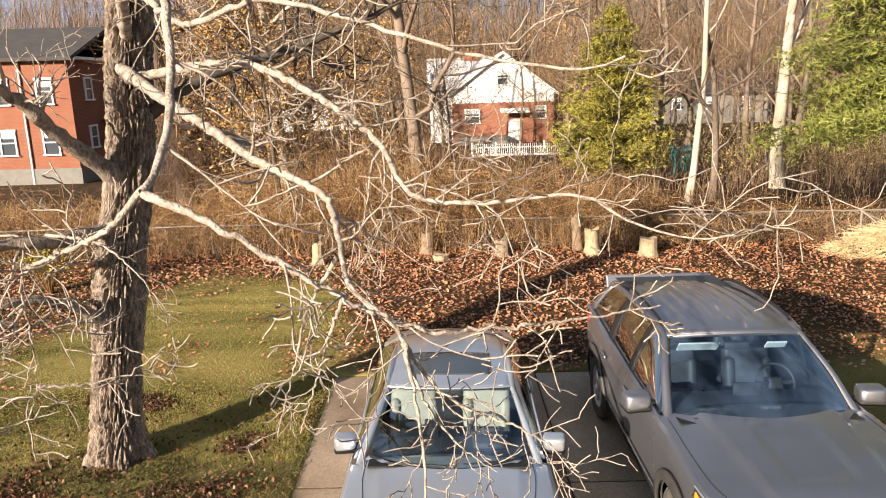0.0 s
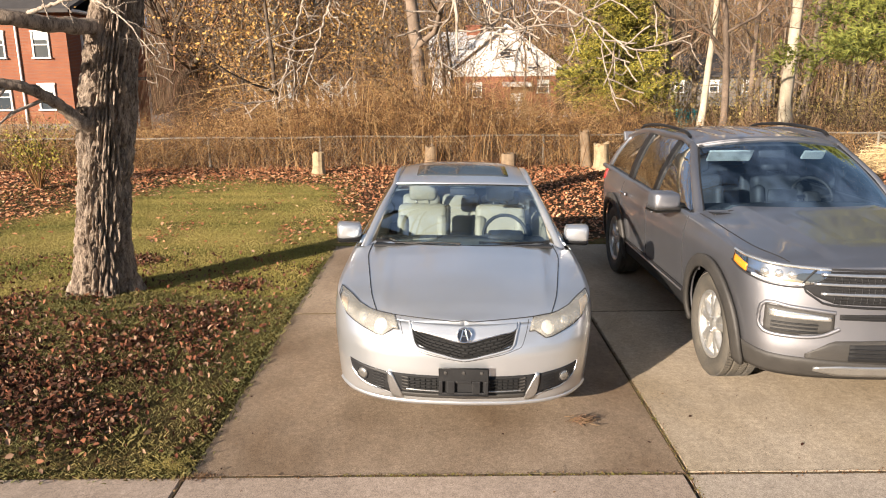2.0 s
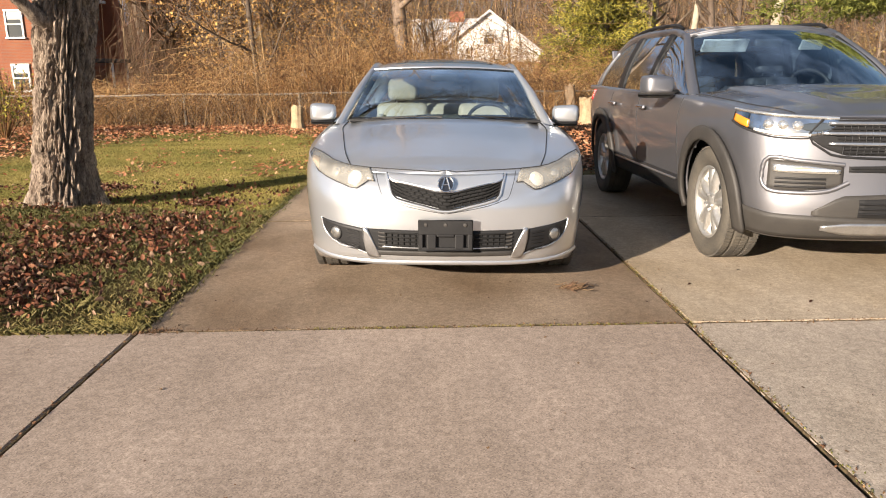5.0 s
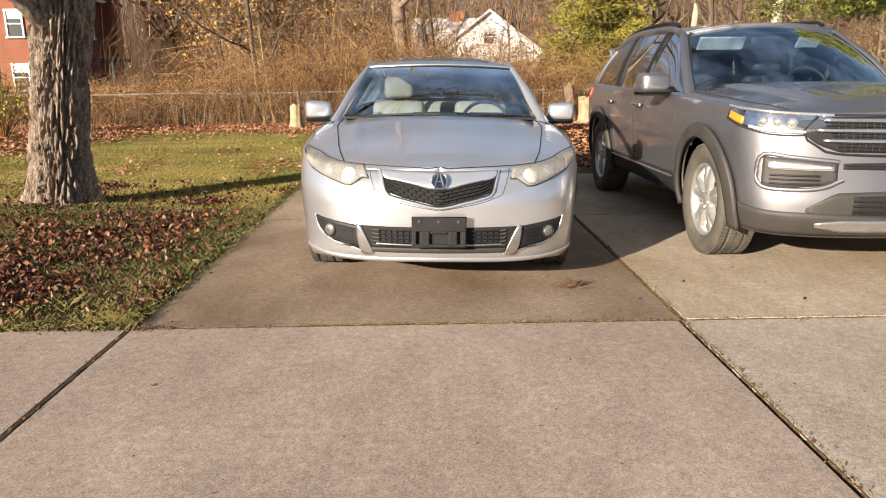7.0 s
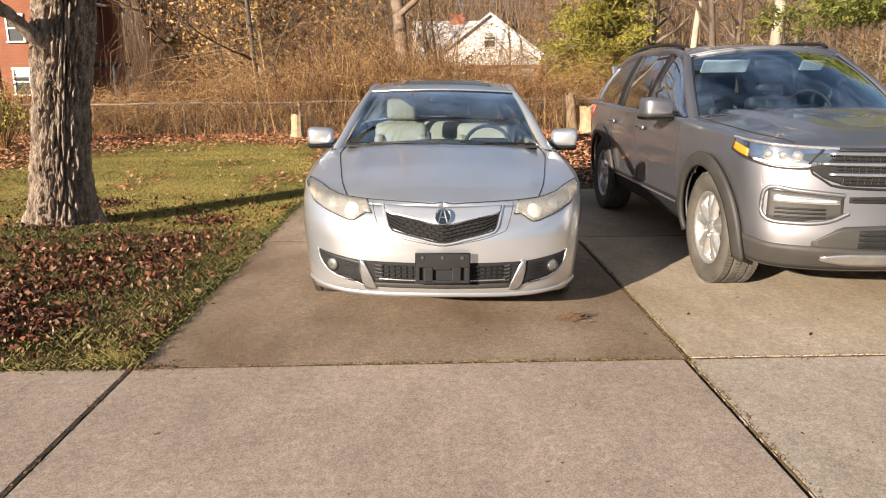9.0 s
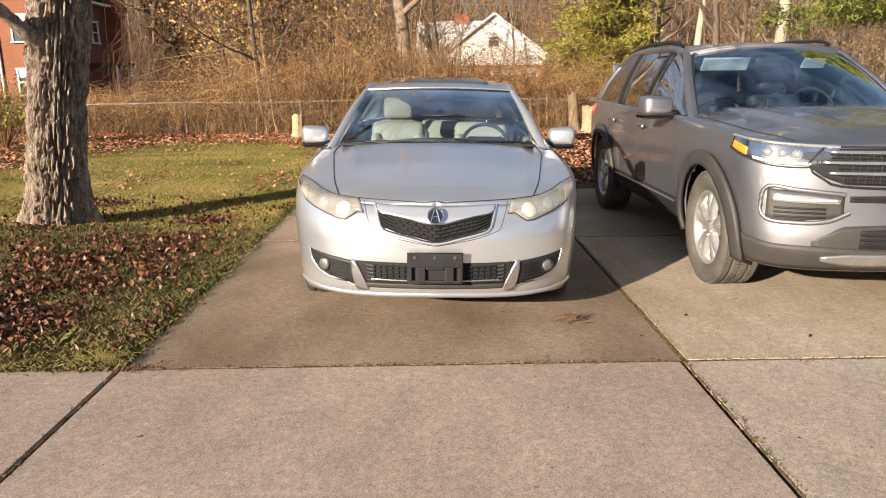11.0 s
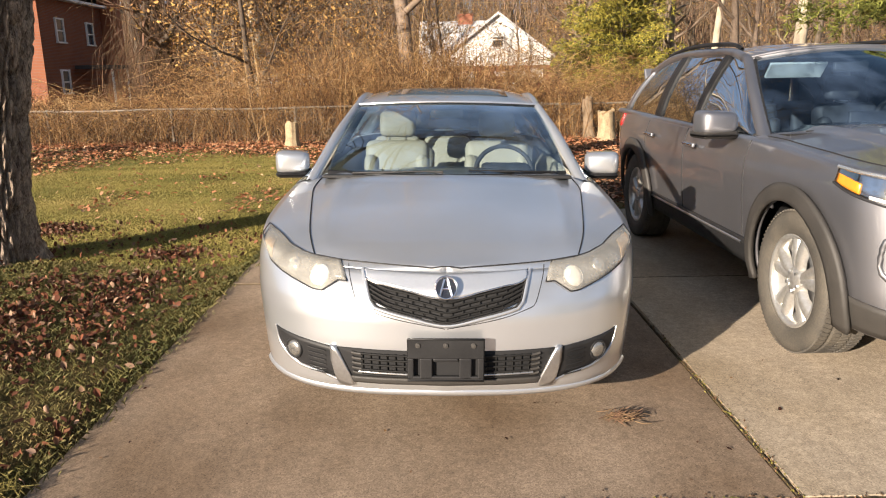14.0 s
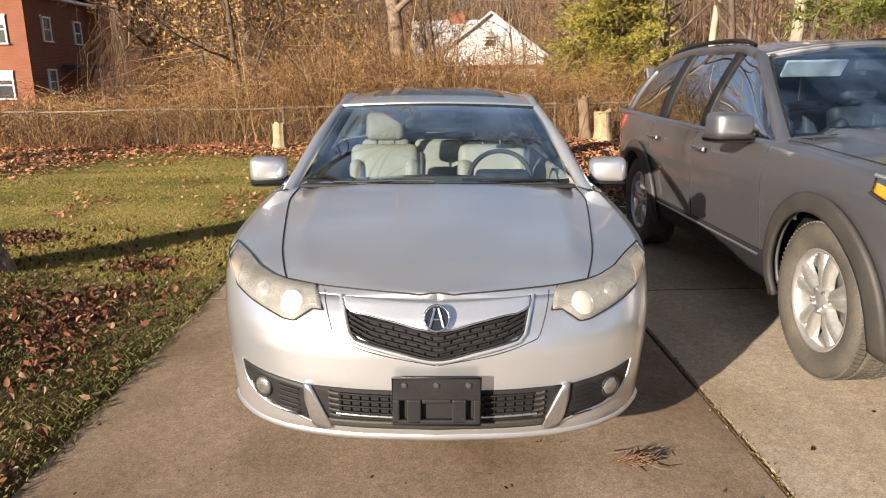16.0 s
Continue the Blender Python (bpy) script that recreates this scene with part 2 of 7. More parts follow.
M["stump"] = material("weathered_stump_wood", (0.42, 0.33, 0.2), 0.85, 0.0, (0.24, 0.17, 0.1), 9.0, 40.0, 0.6)
M["darkstump"] = material("dark_stump_wood", (0.16, 0.11, 0.07), 0.9, 0.0, (0.26, 0.19, 0.12), 9.0, 40.0, 0.6)
M["galv"] = material("galvanised_wire", (0.2, 0.18, 0.15), 0.6, 0.3, (0.28, 0.24, 0.19), 5.0, 40.0)
M["white"] = material("white_siding", (0.80, 0.79, 0.76), 0.6, 0.0, (0.74, 0.73, 0.70), 1.0, 8.0)
M["pale_roof"] = material("pale_shingles", (0.62, 0.61, 0.6), 0.8, 0.0, (0.52, 0.51, 0.5), 2.0, 20.0, 0.3)
M["roof"] = material("dark_shingles", (0.035, 0.031, 0.03), 0.85, 0.0, (0.06, 0.053, 0.05), 2.0, 20.0, 0.3)
M["brick"] = material("red_brick", (0.2, 0.056, 0.023), 0.85, 0.0, (0.27, 0.092, 0.038), 1.5, 10.0, 0.3)
M["brick_far"] = material("far_red_brick", (0.22, 0.075, 0.042), 0.85, 0.0, (0.3, 0.12, 0.07), 1.5, 14.0, 0.3)
M["stone"] = material("grey_foundation", (0.2, 0.185, 0.165), 0.85, 0.0, (0.14, 0.13, 0.115), 3.0, 20.0, 0.3)
M["pane"] = material("window_pane", (0.05, 0.06, 0.07), 0.08, 0.0, spec=0.8)
M["blind"] = material("pale_blind", (0.6, 0.62, 0.6), 0.6)
M["deadtwig"] = material("dead_twigs", (0.13, 0.075, 0.04), 0.85, 0.0, island=0.5)
M["teal"] = material("teal_plastic", (0.02, 0.24, 0.24), 0.45, 0.0, (0.02, 0.19, 0.2), 3.0, 20.0)
M["road"] = material("grey_asphalt", (0.2, 0.2, 0.205), 0.9, 0.0, (0.26, 0.26, 0.265), 0.7, 12.0, 0.3)
M["black"] = material("black_cable", (0.015, 0.015, 0.015), 0.6)
M["badge"] = material("dark_badge", (0.02, 0.022, 0.03), 0.2, 0.3, coat=0.6)


# ---- mesh helpers ----
def mesh_object(name, verts, faces, mat, parent=None, smooth=False, label=""):
    me = bpy.data.meshes.new(name)
    me.from_pydata([tuple(v) for v in verts], [], [tuple(f) for f in faces])
    me.materials.append(mat)
    if smooth:
        me.polygons.foreach_set("use_smooth", [True] * len(me.polygons))
    me.update()
    ob = new(name, me)
    if parent:
        ob.parent = parent
    if label:
        ob["label"] = label
    return ob


def part(name, bm, mat, parent, label="", smooth=False):
    """Links a bmesh as one mesh object under a thing or a part."""
    me = bpy.data.meshes.new(name)
    bm.to_mesh(me)
    bm.free()
    me.materials.append(mat)
    if smooth:
        me.polygons.foreach_set("use_smooth", [True] * len(me.polygons))
    ob = new(name, me)
    if parent:
        ob.parent = parent
    if label:
        ob["label"] = label
    return ob


def box(size, at=(0, 0, 0), bevel=0.0, turn=(0, 0, 0), segments=2):
    bm = bmesh.new()
    bmesh.ops.create_cube(bm, size=1, matrix=Matrix.Diagonal((*size, 1)))
    if bevel:
        bmesh.ops.bevel(bm, geom=bm.edges[:], offset=bevel, segments=segments, profile=0.5, affect="EDGES")
    bmesh.ops.transform(bm, matrix=pose(*at, *turn), verts=bm.verts[:])
    return bm


def joined(*bms):
    out = bmesh.new()
    for b in bms:
        me = bpy.data.meshes.new("tmp")
        b.to_mesh(me)
        b.free()
        out.from_mesh(me)
        bpy.data.meshes.remove(me)
    return out


def lathe(profile, n, axis="x", at=(0, 0, 0)):
    """A turned form: profile rows of (radius, along)."""
    bm = bmesh.new()
    rings = []
    for k in range(n):
        a = 2 * math.pi * k / n
        ring = []
        for r, h in profile:
            p = (h, r * math.cos(a), r * math.sin(a)) if axis == "x" else (r * math.cos(a), r * math.sin(a), h) if axis == "z" else (r * math.cos(a), h, r * math.sin(a))
            ring.append(bm.verts.new(Vector(p) + Vector(at)))
        rings.append(ring)
    for k in range(n):
        a, b = rings[k], rings[(k + 1) % n]
        for j in range(len(profile) - 1):
            bm.faces.new((a[j], b[j], b[j + 1], a[j + 1]))
    bmesh.ops.remove_doubles(bm, verts=bm.verts[:], dist=1e-5)
    bmesh.ops.recalc_face_normals(bm, faces=bm.faces[:])
    return bm


def tube_arrays(paths, sides=5):
    """Tapered tubes along polylines; paths: lists of (points, radii). Returns vertices and faces."""
    V, F, base = [], [], 0
    for pts, rad in paths:
        p = np.asarray(pts, float)
        r = np.asarray(rad, float)
        d = np.gradient(p, axis=0)
        d /= np.linalg.norm(d, axis=1)[:, None] + 1e-9
        up = np.array([0.0, 0, 1]) if abs(d[:, 2]).mean() < 0.8 else np.array([1.0, 0, 0])
        u = np.cross(d, up)
        u /= np.linalg.norm(u, axis=1)[:, None] + 1e-9
        w = np.cross(d, u)
        a = np.arange(sides) * 2 * np.pi / sides
        ring = p[:, None] + r[:, None, None] * (np.cos(a)[None, :, None] * u[:, None] + np.sin(a)[None, :, None] * w[:, None])
        V.append(ring.reshape(-1, 3))
        n = len(p)
        i = np.arange(n - 1)[:, None] * sides
        j = np.arange(sides)[None]
        k = (j + 1) % sides
        F.append(np.stack([i + j, i + k, i + sides + k, i + sides + j], -1).reshape(-1, 4) + base)
        base += n * sides
    return np.vstack(V), np.vstack(F)


def fast_mesh(name, V, F, mat, parent=None, smooth=False, label=""):
    """A mesh from arrays whose faces all have the same number of corners."""
    me = bpy.data.meshes.new(name)
    n, k = F.shape
    me.vertices.add(len(V))
    me.vertices.foreach_set("co", np.ascontiguousarray(V, dtype=np.float32).ravel())
    me.loops.add(n * k)
    me.loops.foreach_set("vertex_index", np.ascontiguousarray(F, dtype=np.int32).ravel())
    me.polygons.add(n)
    me.polygons.foreach_set("loop_start", np.arange(0, n * k, k, dtype=np.int32))
    if smooth:
        me.polygons.foreach_set("use_smooth", np.ones(n, dtype=bool))
    me.update(calc_edges=True)
    me.materials.append(mat)
    ob = new(name, me)
    if parent:
        ob.parent = parent
    if label:
        ob["label"] = label
    return ob


def tubes(name, paths, mat, parent=None, sides=5, label=""):
    V, F = tube_arrays(paths, sides)
    return fast_mesh(name, V, F, mat, parent, True, label)


def sheet(fn, nu, nv, flip=False):
    """A grid surface: fn(u, v) for u and v from 0 to 1."""
    V = [fn(i / nu, j / nv) for i in range(nu + 1) for j in range(nv + 1)]
    F = []
    for i in range(nu):
        for j in range(nv):
            a = i * (nv + 1) + j
            q = (a, a + 1, a + nv + 2, a + nv + 1)
            F.append(q[::-1] if flip else q)
    return V, F


def thick(ob, t, offset=-1.0):
    m = ob.modifiers.new("thickness", "SOLIDIFY")
    m.thickness, m.offset = t, offset
    return ob
# ---- car shells: plan outline plus height sections ----
def smooth_curve(pts, n):
    """Catmull-Rom through the points, n samples at even arc length."""
    p = np.array(pts, float)
    p = np.vstack([2 * p[0] - p[1], p, 2 * p[-1] - p[-2]])
    out = []
    for i in range(1, len(p) - 2):
        for k in range(24):
            t = k / 24
            a, b, c, d = p[i - 1], p[i], p[i + 1], p[i + 2]
            out.append(0.5 * (2 * b + (c - a) * t + (2 * a - 5 * b + 4 * c - d) * t * t + (3 * b - a - 3 * c + d) * t ** 3))
    out = np.array(out + [p[-2]])
    s = np.concatenate([[0], np.cumsum(np.linalg.norm(np.diff(out, axis=0), axis=1))])
    g = np.linspace(0, s[-1], n)
    return np.stack([np.interp(g, s, out[:, k]) for k in range(out.shape[1])], 1), g


class Shell:
    """Half a car body: plan outline (x, y), inset of the side, nose and tail by height, and the top edge by y."""

    def __init__(self, outline, side, nose, tail, top, crown, bottom):
        self.pts, self.s = smooth_curve(outline, 400)
        d = np.gradient(self.pts, axis=0)
        d /= np.linalg.norm(d, axis=1)[:, None]
        self.nor = np.stack([d[:, 1], -d[:, 0]], 1)
        self.nor[0], self.nor[-1] = (0, -1), (0, 1)
        self.side, self.nose, self.tail = (np.array(a, float) for a in (side, nose, tail))
        self.top_line, self.crown_line, self.bottom_line = (np.array(a, float) for a in (top, crown, bottom))

    def plan(self, s):
        s = np.clip(s, 0, self.s[-1])
        p = np.array([np.interp(s, self.s, self.pts[:, k]) for k in (0, 1)])
        n = np.array([np.interp(s, self.s, self.nor[:, k]) for k in (0, 1)])
        return p, n / np.linalg.norm(n)

    def top(self, s):
        return float(np.interp(self.plan(s)[0][1], self.top_line[:, 0], self.top_line[:, 1]))

    def bottom(self, s):
        return float(np.interp(self.plan(s)[0][1], self.bottom_line[:, 0], self.bottom_line[:, 1]))

    def inset(self, n, z):
        f, r = max(0.0, -n[1]) ** 1.5, max(0.0, n[1]) ** 1.5
        side, nose, tail = (float(np.interp(z, a[:, 0], a[:, 1])) for a in (self.side, self.nose, self.tail))
        return side * (1 - f - r) + nose * f + tail * r

    def at(self, s, z, out=0.0):
        """A point of the right half (mirror: negative s), out metres proud of the skin."""
        m = -1 if s < 0 else 1
        p, n = self.plan(abs(s))
        q = p - n * (self.inset(n, z) - out)
        return (m * max(q[0], 0.0), q[1], z)

    def edge(self):
        """The top edge of the right half, as points."""
        return np.array([self.at(max(s, 1e-4), self.top(s)) for s in np.linspace(0, self.s[-1], 240)])

    def deck(self, x, y, edge):
        """The height of the hood at x, y."""
        w, e = (float(np.interp(y, edge[:, 1], edge[:, k])) for k in (0, 2))
        c = float(np.interp(y, self.crown_line[:, 0], self.crown_line[:, 1]))
        return e + c * (1 - min(1.0, abs(x) / max(w, 0.02)) ** 2.6)


SEDAN = Shell(
    outline=[(0, 0.0), (0.3, 0.025), (0.55, 0.095), (0.72, 0.21), (0.83, 0.38), (0.885, 0.62), (0.905, 0.95), (0.912, 1.5), (0.915, 2.5), (0.91, 3.3), (0.895, 3.9), (0.85, 4.35), (0.74, 4.6), (0.45, 4.7), (0, 4.73)],
    side=[(0.17, 0.05), (0.24, 0.03), (0.33, 0.022), (0.45, 0.012), (0.6, 0.0), (0.72, 0.0), (0.8, 0.012), (0.86, 0.035), (0.95, 0.075), (1.05, 0.12)],
    nose=[(0.17, 0.12), (0.2, 0.075), (0.25, 0.03), (0.34, 0.01), (0.45, 0.0), (0.56, 0.0), (0.62, 0.015), (0.68, 0.05), (0.73, 0.09), (0.78, 0.15)],
    tail=[(0.2, 0.12), (0.3, 0.03), (0.5, 0.0), (0.65, 0.03), (0.9, 0.09), (1.05, 0.13)],
    top=[(0, 0.735), (0.1, 0.745), (0.3, 0.77), (0.6, 0.825), (1.0, 0.885), (1.4, 0.925), (2.5, 0.955), (3.5, 0.985), (4.2, 1.0), (4.73, 0.98)],
    crown=[(0, 0.0), (0.08, 0.02), (0.3, 0.055), (0.7, 0.075), (1.2, 0.085), (3.8, 0.06), (4.4, 0.05), (4.73, 0.0)],
    bottom=[(0, 0.215), (0.2, 0.205), (0.45, 0.172), (0.62, 0.172), (1.2, 0.2), (3.8, 0.21), (4.73, 0.24)])
SUV = Shell(
    outline=[(0, 0.0), (0.35, 0.02), (0.65, 0.075), (0.85, 0.17), (0.95, 0.31), (0.985, 0.5), (0.995, 0.85), (0.995, 2.0), (0.99, 3.6), (0.975, 4.3), (0.93, 4.75), (0.83, 4.95), (0.5, 5.03), (0, 5.05)],
    side=[(0.3, 0.075), (0.38, 0.05), (0.5, 0.03), (0.62, 0.018), (0.75, 0.006), (0.88, 0.0), (0.98, 0.004), (1.06, 0.025), (1.14, 0.055), (1.25, 0.09)],
    nose=[(0.24, 0.12), (0.3, 0.06), (0.4, 0.01), (0.5, 0.0), (0.62, 0.015), (0.8, 0.03), (0.95, 0.055), (1.04, 0.09), (1.1, 0.15)],
    tail=[(0.3, 0.05), (0.5, 0.0), (0.8, 0.04), (1.1, 0.08), (1.25, 0.1)],
    top=[(0, 1.02), (0.12, 1.03), (0.35, 1.055), (0.8, 1.085), (1.25, 1.11), (2.5, 1.12), (4.0, 1.15), (5.05, 1.17)],
    crown=[(0, 0.0), (0.08, 0.015), (0.3, 0.03), (0.8, 0.05), (1.35, 0.06), (5.0, 0.05)],
    bottom=[(0, 0.27), (0.5, 0.3), (1.0, 0.34), (4.0, 0.34), (5.05, 0.36)])
# ---- ground ----
def step(a, b, v):
    t = min(1.0, max(0.0, (v - a) / (b - a)))
    return t * t * (3 - 2 * t)


LEFT, MID, RIGHT, FRONT, CROSS, BACK = -1.505, 1.375, 4.28, 3.545, 6.50, 9.42
JOINT = 0.022


def on_slab(x, y):
    return y < FRONT or (LEFT < x < RIGHT and y < BACK)


def ground_z(x, y):
    z = 0.25 * step(9, 15, y) - 1.2 * step(19, 42, y)
    z += 0.1 * step(4.2, 6.6, y) * math.exp(-((x + 3.6) ** 2 + (y - 6.6) ** 2) / 0.9)
    z += 0.016 * noise.noise((x * 0.9, y * 0.9, 3.0)) + 0.03 * noise.noise((x * 0.2, y * 0.2, 1.0)) * step(9, 14, y)
    return z


def litter_density(x, y):
    """How thickly leaves lie: bed by the fence, heap by the old tree, drift behind the cars."""
    edge = 11.3 + 1.28 * (x + 7.3) if x < -4.85 else 14.4 if x < -2.6 else 14.4 - 3.2 * step(-2.6, -0.9, x)
    n = noise.noise((x * 0.55, y * 0.55, 2.0))
    bed = step(edge - 1.6, edge + 0.2, y + 0.8 * n) * step(20, 16.5, y)
    heap = step(7.6, 6.1, y) * step(-1.5, -2.4, x) * max(0.05, 0.34 + 0.5 * n + 0.55 * noise.noise((x * 2.4, y * 2.4, 5.0))) * step(3.55, 4.3, y)
    back = step(9.2, 9.9, y + 0.3 * n) * step(-2.4, -0.6, x) * step(9.6, 4.6, x) * step(17.5, 16, y)
    patch = 0.45 * step(0.22, 0.5, noise.noise((x * 1.1, y * 1.1, 8.0)))
    return max(bed, heap, back, patch * step(20, 15, y), 0.035)


def slab_ground():
    xs = sorted(set([-600, -300, -150, -80, -50, -35, -25, -18, -14, -11] + [round(-9 + 0.25 * i, 3) for i in range(31)] + [LEFT - 0.02, LEFT + 0.01, RIGHT - 0.01, RIGHT + 0.02] + [round(-1.2 + 0.35 * i, 3) for i in range(15)] + [round(4.6 + 0.4 * i, 2) for i in range(17)] + [13, 16, 20, 26, 35, 50, 80, 150, 300, 600]))
    ys = sorted(set([-300, -100, -40, -12, 0, 2, FRONT - 0.03, FRONT + 0.0] + [round(3.8 + 0.25 * i, 3) for i in range(58)] + [BACK - 0.01, BACK + 0.02] + [19, 20.5, 22, 24, 27, 30, 34, 38, 43, 50, 60, 75, 100, 150, 250, 500, 900]))
    V = [(x, y, -0.09 if on_slab(x, y) else ground_z(x, y)) for y in ys for x in xs]
    w = len(xs)
    F = [(j * w + i, j * w + i + 1, (j + 1) * w + i + 1, (j + 1) * w + i) for j in range(len(ys) - 1) for i in range(w - 1)]
    m = material("earth_and_thatch", (0.036, 0.022, 0.013), 0.95, 0.0, (0.1, 0.062, 0.032), 1.3, 45.0, 1.5, spec=0.1)
    ob = mesh_object("ground", V, F, m, smooth=True)
    # lawn: where turf grows the earth is covered by green and straw-coloured thatch
    turf = ob.data.color_attributes.new("turf", "FLOAT_COLOR", "POINT")
    for i, (x, y, z) in enumerate(V):
        # Nearer than y 6.8 the turf tone fades to the darker earth.
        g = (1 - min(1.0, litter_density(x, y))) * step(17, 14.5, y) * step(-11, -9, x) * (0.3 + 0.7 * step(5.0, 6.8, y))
        turf.data[i].color = (g, g, g, 1)
    n, l = m.node_tree.nodes, m.node_tree.links
    at = n.new("ShaderNodeAttribute")
    at.attribute_name = "turf"
    blades = n.new("ShaderNodeTexNoise")
    blades.inputs["Scale"].default_value, blades.inputs["Detail"].default_value = 38.0, 5.0
    tone = n.new("ShaderNodeValToRGB")
    tone.color_ramp.elements[0].position, tone.color_ramp.elements[0].color = 0.35, (0.13, 0.115, 0.032, 1)
    tone.color_ramp.elements[1].position, tone.color_ramp.elements[1].color = 0.65, (0.38, 0.295, 0.1, 1)
    l.new(blades.outputs[0], tone.inputs[0])
    mix = n.new("ShaderNodeMix")
    mix.data_type = "RGBA"
    base = n["Principled BSDF"].inputs["Base Color"].links[0].from_socket
    l.new(at.outputs["Fac"], mix.inputs[0])
    l.new(base, mix.inputs[6])
    l.new(tone.outputs[0], mix.inputs[7])
    l.new(mix.outputs[2], n["Principled BSDF"].inputs["Base Color"])
    return tagged(ob, "brown earth with thatch, lawn and leaf mould", "ground", kind="structure")


slab_ground()
def concrete(name, colour, stain, stain_amount, rough=0.9):
    """Broom-finished concrete: fine sandy grain, dark pits, soft weathering, and brown stain in drawn-out patches."""
    m = bpy.data.materials.new(name)
    m.use_nodes = True
    n, l = m.node_tree.nodes, m.node_tree.links
    b = n["Principled BSDF"]
    b.inputs["Roughness"].default_value, b.inputs["Specular IOR Level"].default_value = rough, 0.2
    co = n.new("ShaderNodeTexCoord")

    def noise_value(scale, detail, lo, hi, a, z, stretch=(1, 1, 1)):
        mp, t, r = n.new("ShaderNodeMapping"), n.new("ShaderNodeTexNoise"), n.new("ShaderNodeMapRange")
        mp.inputs["Scale"].default_value = stretch
        t.inputs["Scale"].default_value, t.inputs["Detail"].default_value = scale, detail
        r.inputs[1].default_value, r.inputs[2].default_value, r.inputs[3].default_value, r.inputs[4].default_value = lo, hi, a, z
        l.new(co.outputs["Object"], mp.inputs[0])
        l.new(mp.outputs[0], t.inputs["Vector"])
        l.new(t.outputs[0], r.inputs[0])
        return r.outputs[0], t.outputs[0]

    def times(*vals):
        out = vals[0]
        for v in vals[1:]:
            k = n.new("ShaderNodeMath")
            k.operation = "MULTIPLY"
            l.new(out, k.inputs[0])
            l.new(v, k.inputs[1])
            out = k.outputs[0]
        return out

    wide, _ = noise_value(0.55, 3.0, 0.3, 0.7, 0.9, 1.1)
    mid, _ = noise_value(5.5, 5.0, 0.3, 0.7, 0.9, 1.1, (1, 0.5, 1))
    _, height = noise_value(320.0, 2.0, 0.3, 0.7, 0.8, 1.2)
    sand, sand_tone = n.new("ShaderNodeTexVoronoi"), n.new("ShaderNodeMapRange")
    sand.inputs["Scale"].default_value = 170.0
    sand_tone.inputs[3].default_value, sand_tone.inputs[4].default_value = 0.66, 1.34
    l.new(co.outputs["Object"], sand.inputs["Vector"])
    l.new(sand.outputs["Color"], sand_tone.inputs[0])
    grain = sand_tone.outputs[0]
    blot, _ = noise_value(24.0, 4.0, 0.3, 0.7, 0.86, 1.14)
    cell, pit = n.new("ShaderNodeTexVoronoi"), n.new("ShaderNodeMapRange")
    cell.inputs["Scale"].default_value = 62.0
    pit.inputs[1].default_value, pit.inputs[2].default_value, pit.inputs[3].default_value = 0.1, 0.22, 0.62
    l.new(co.outputs["Object"], cell.inputs["Vector"])
    l.new(cell.outputs["Distance"], pit.inputs[0])
    slab_tone = n.new("ShaderNodeMapRange")
    slab_tone.inputs[3].default_value, slab_tone.inputs[4].default_value = 0.95, 1.05
    l.new(n.new("ShaderNodeObjectInfo").outputs["Random"], slab_tone.inputs[0])
    dirt, _ = noise_value(1.1, 6.0, 0.36, 0.68, 0.0, stain_amount, (1, 0.6, 1))
    mix, hs = n.new("ShaderNodeMix"), n.new("ShaderNodeHueSaturation")
    mix.data_type = "RGBA"
    mix.inputs[6].default_value, mix.inputs[7].default_value = rgb(colour), rgb(stain)
    l.new(dirt, mix.inputs[0])
    l.new(mix.outputs[2], hs.inputs["Color"])
    l.new(times(wide, mid, blot, grain, pit.outputs[0], slab_tone.outputs[0]), hs.inputs["Value"])
    l.new(hs.outputs[0], b.inputs["Base Color"])
    bp = n.new("ShaderNodeBump")
    bp.inputs["Strength"].default_value, bp.inputs["Distance"].default_value = 0.25, 0.006
    l.new(height, bp.inputs["Height"])
    l.new(bp.outputs[0], b.inputs["Normal"])
    return m


M["concrete"] = concrete("aged_concrete", (0.345, 0.274, 0.222), (0.22, 0.165, 0.12), 0.35)
M["pale"] = concrete("pale_concrete", (0.41, 0.345, 0.28), (0.27, 0.215, 0.155), 0.35)
M["stained"] = concrete("stained_concrete", (0.32, 0.245, 0.178), (0.15, 0.098, 0.058), 0.85, 0.85)
M["worn"] = concrete("worn_concrete", (0.4, 0.33, 0.25), (0.27, 0.2, 0.115), 0.6, 0.85)
driveway = tagged(new("driveway"), "weathered grey concrete driveway of large slabs with mossy joints", "driveway", kind="structure")


def slab(x0, x1, y0, y1, mat, k):
    bm = bmesh.new()
    g = JOINT / 2
    bmesh.ops.create_cube(bm, size=1, matrix=Matrix.Translation(((x0 + x1) / 2, (y0 + y1) / 2, -0.055)) @ Matrix.Diagonal((x1 - x0 - 2 * g, y1 - y0 - 2 * g, 0.11, 1)))
    bmesh.ops.bevel(bm, geom=[e for e in bm.edges if all(v.co.z > -0.01 for v in e.verts)], offset=0.006, segments=2, affect="EDGES")
    ob = part("slab", bm, mat, driveway)
    ob.location.z = 0.002 * ((k * 7) % 3)
    return ob


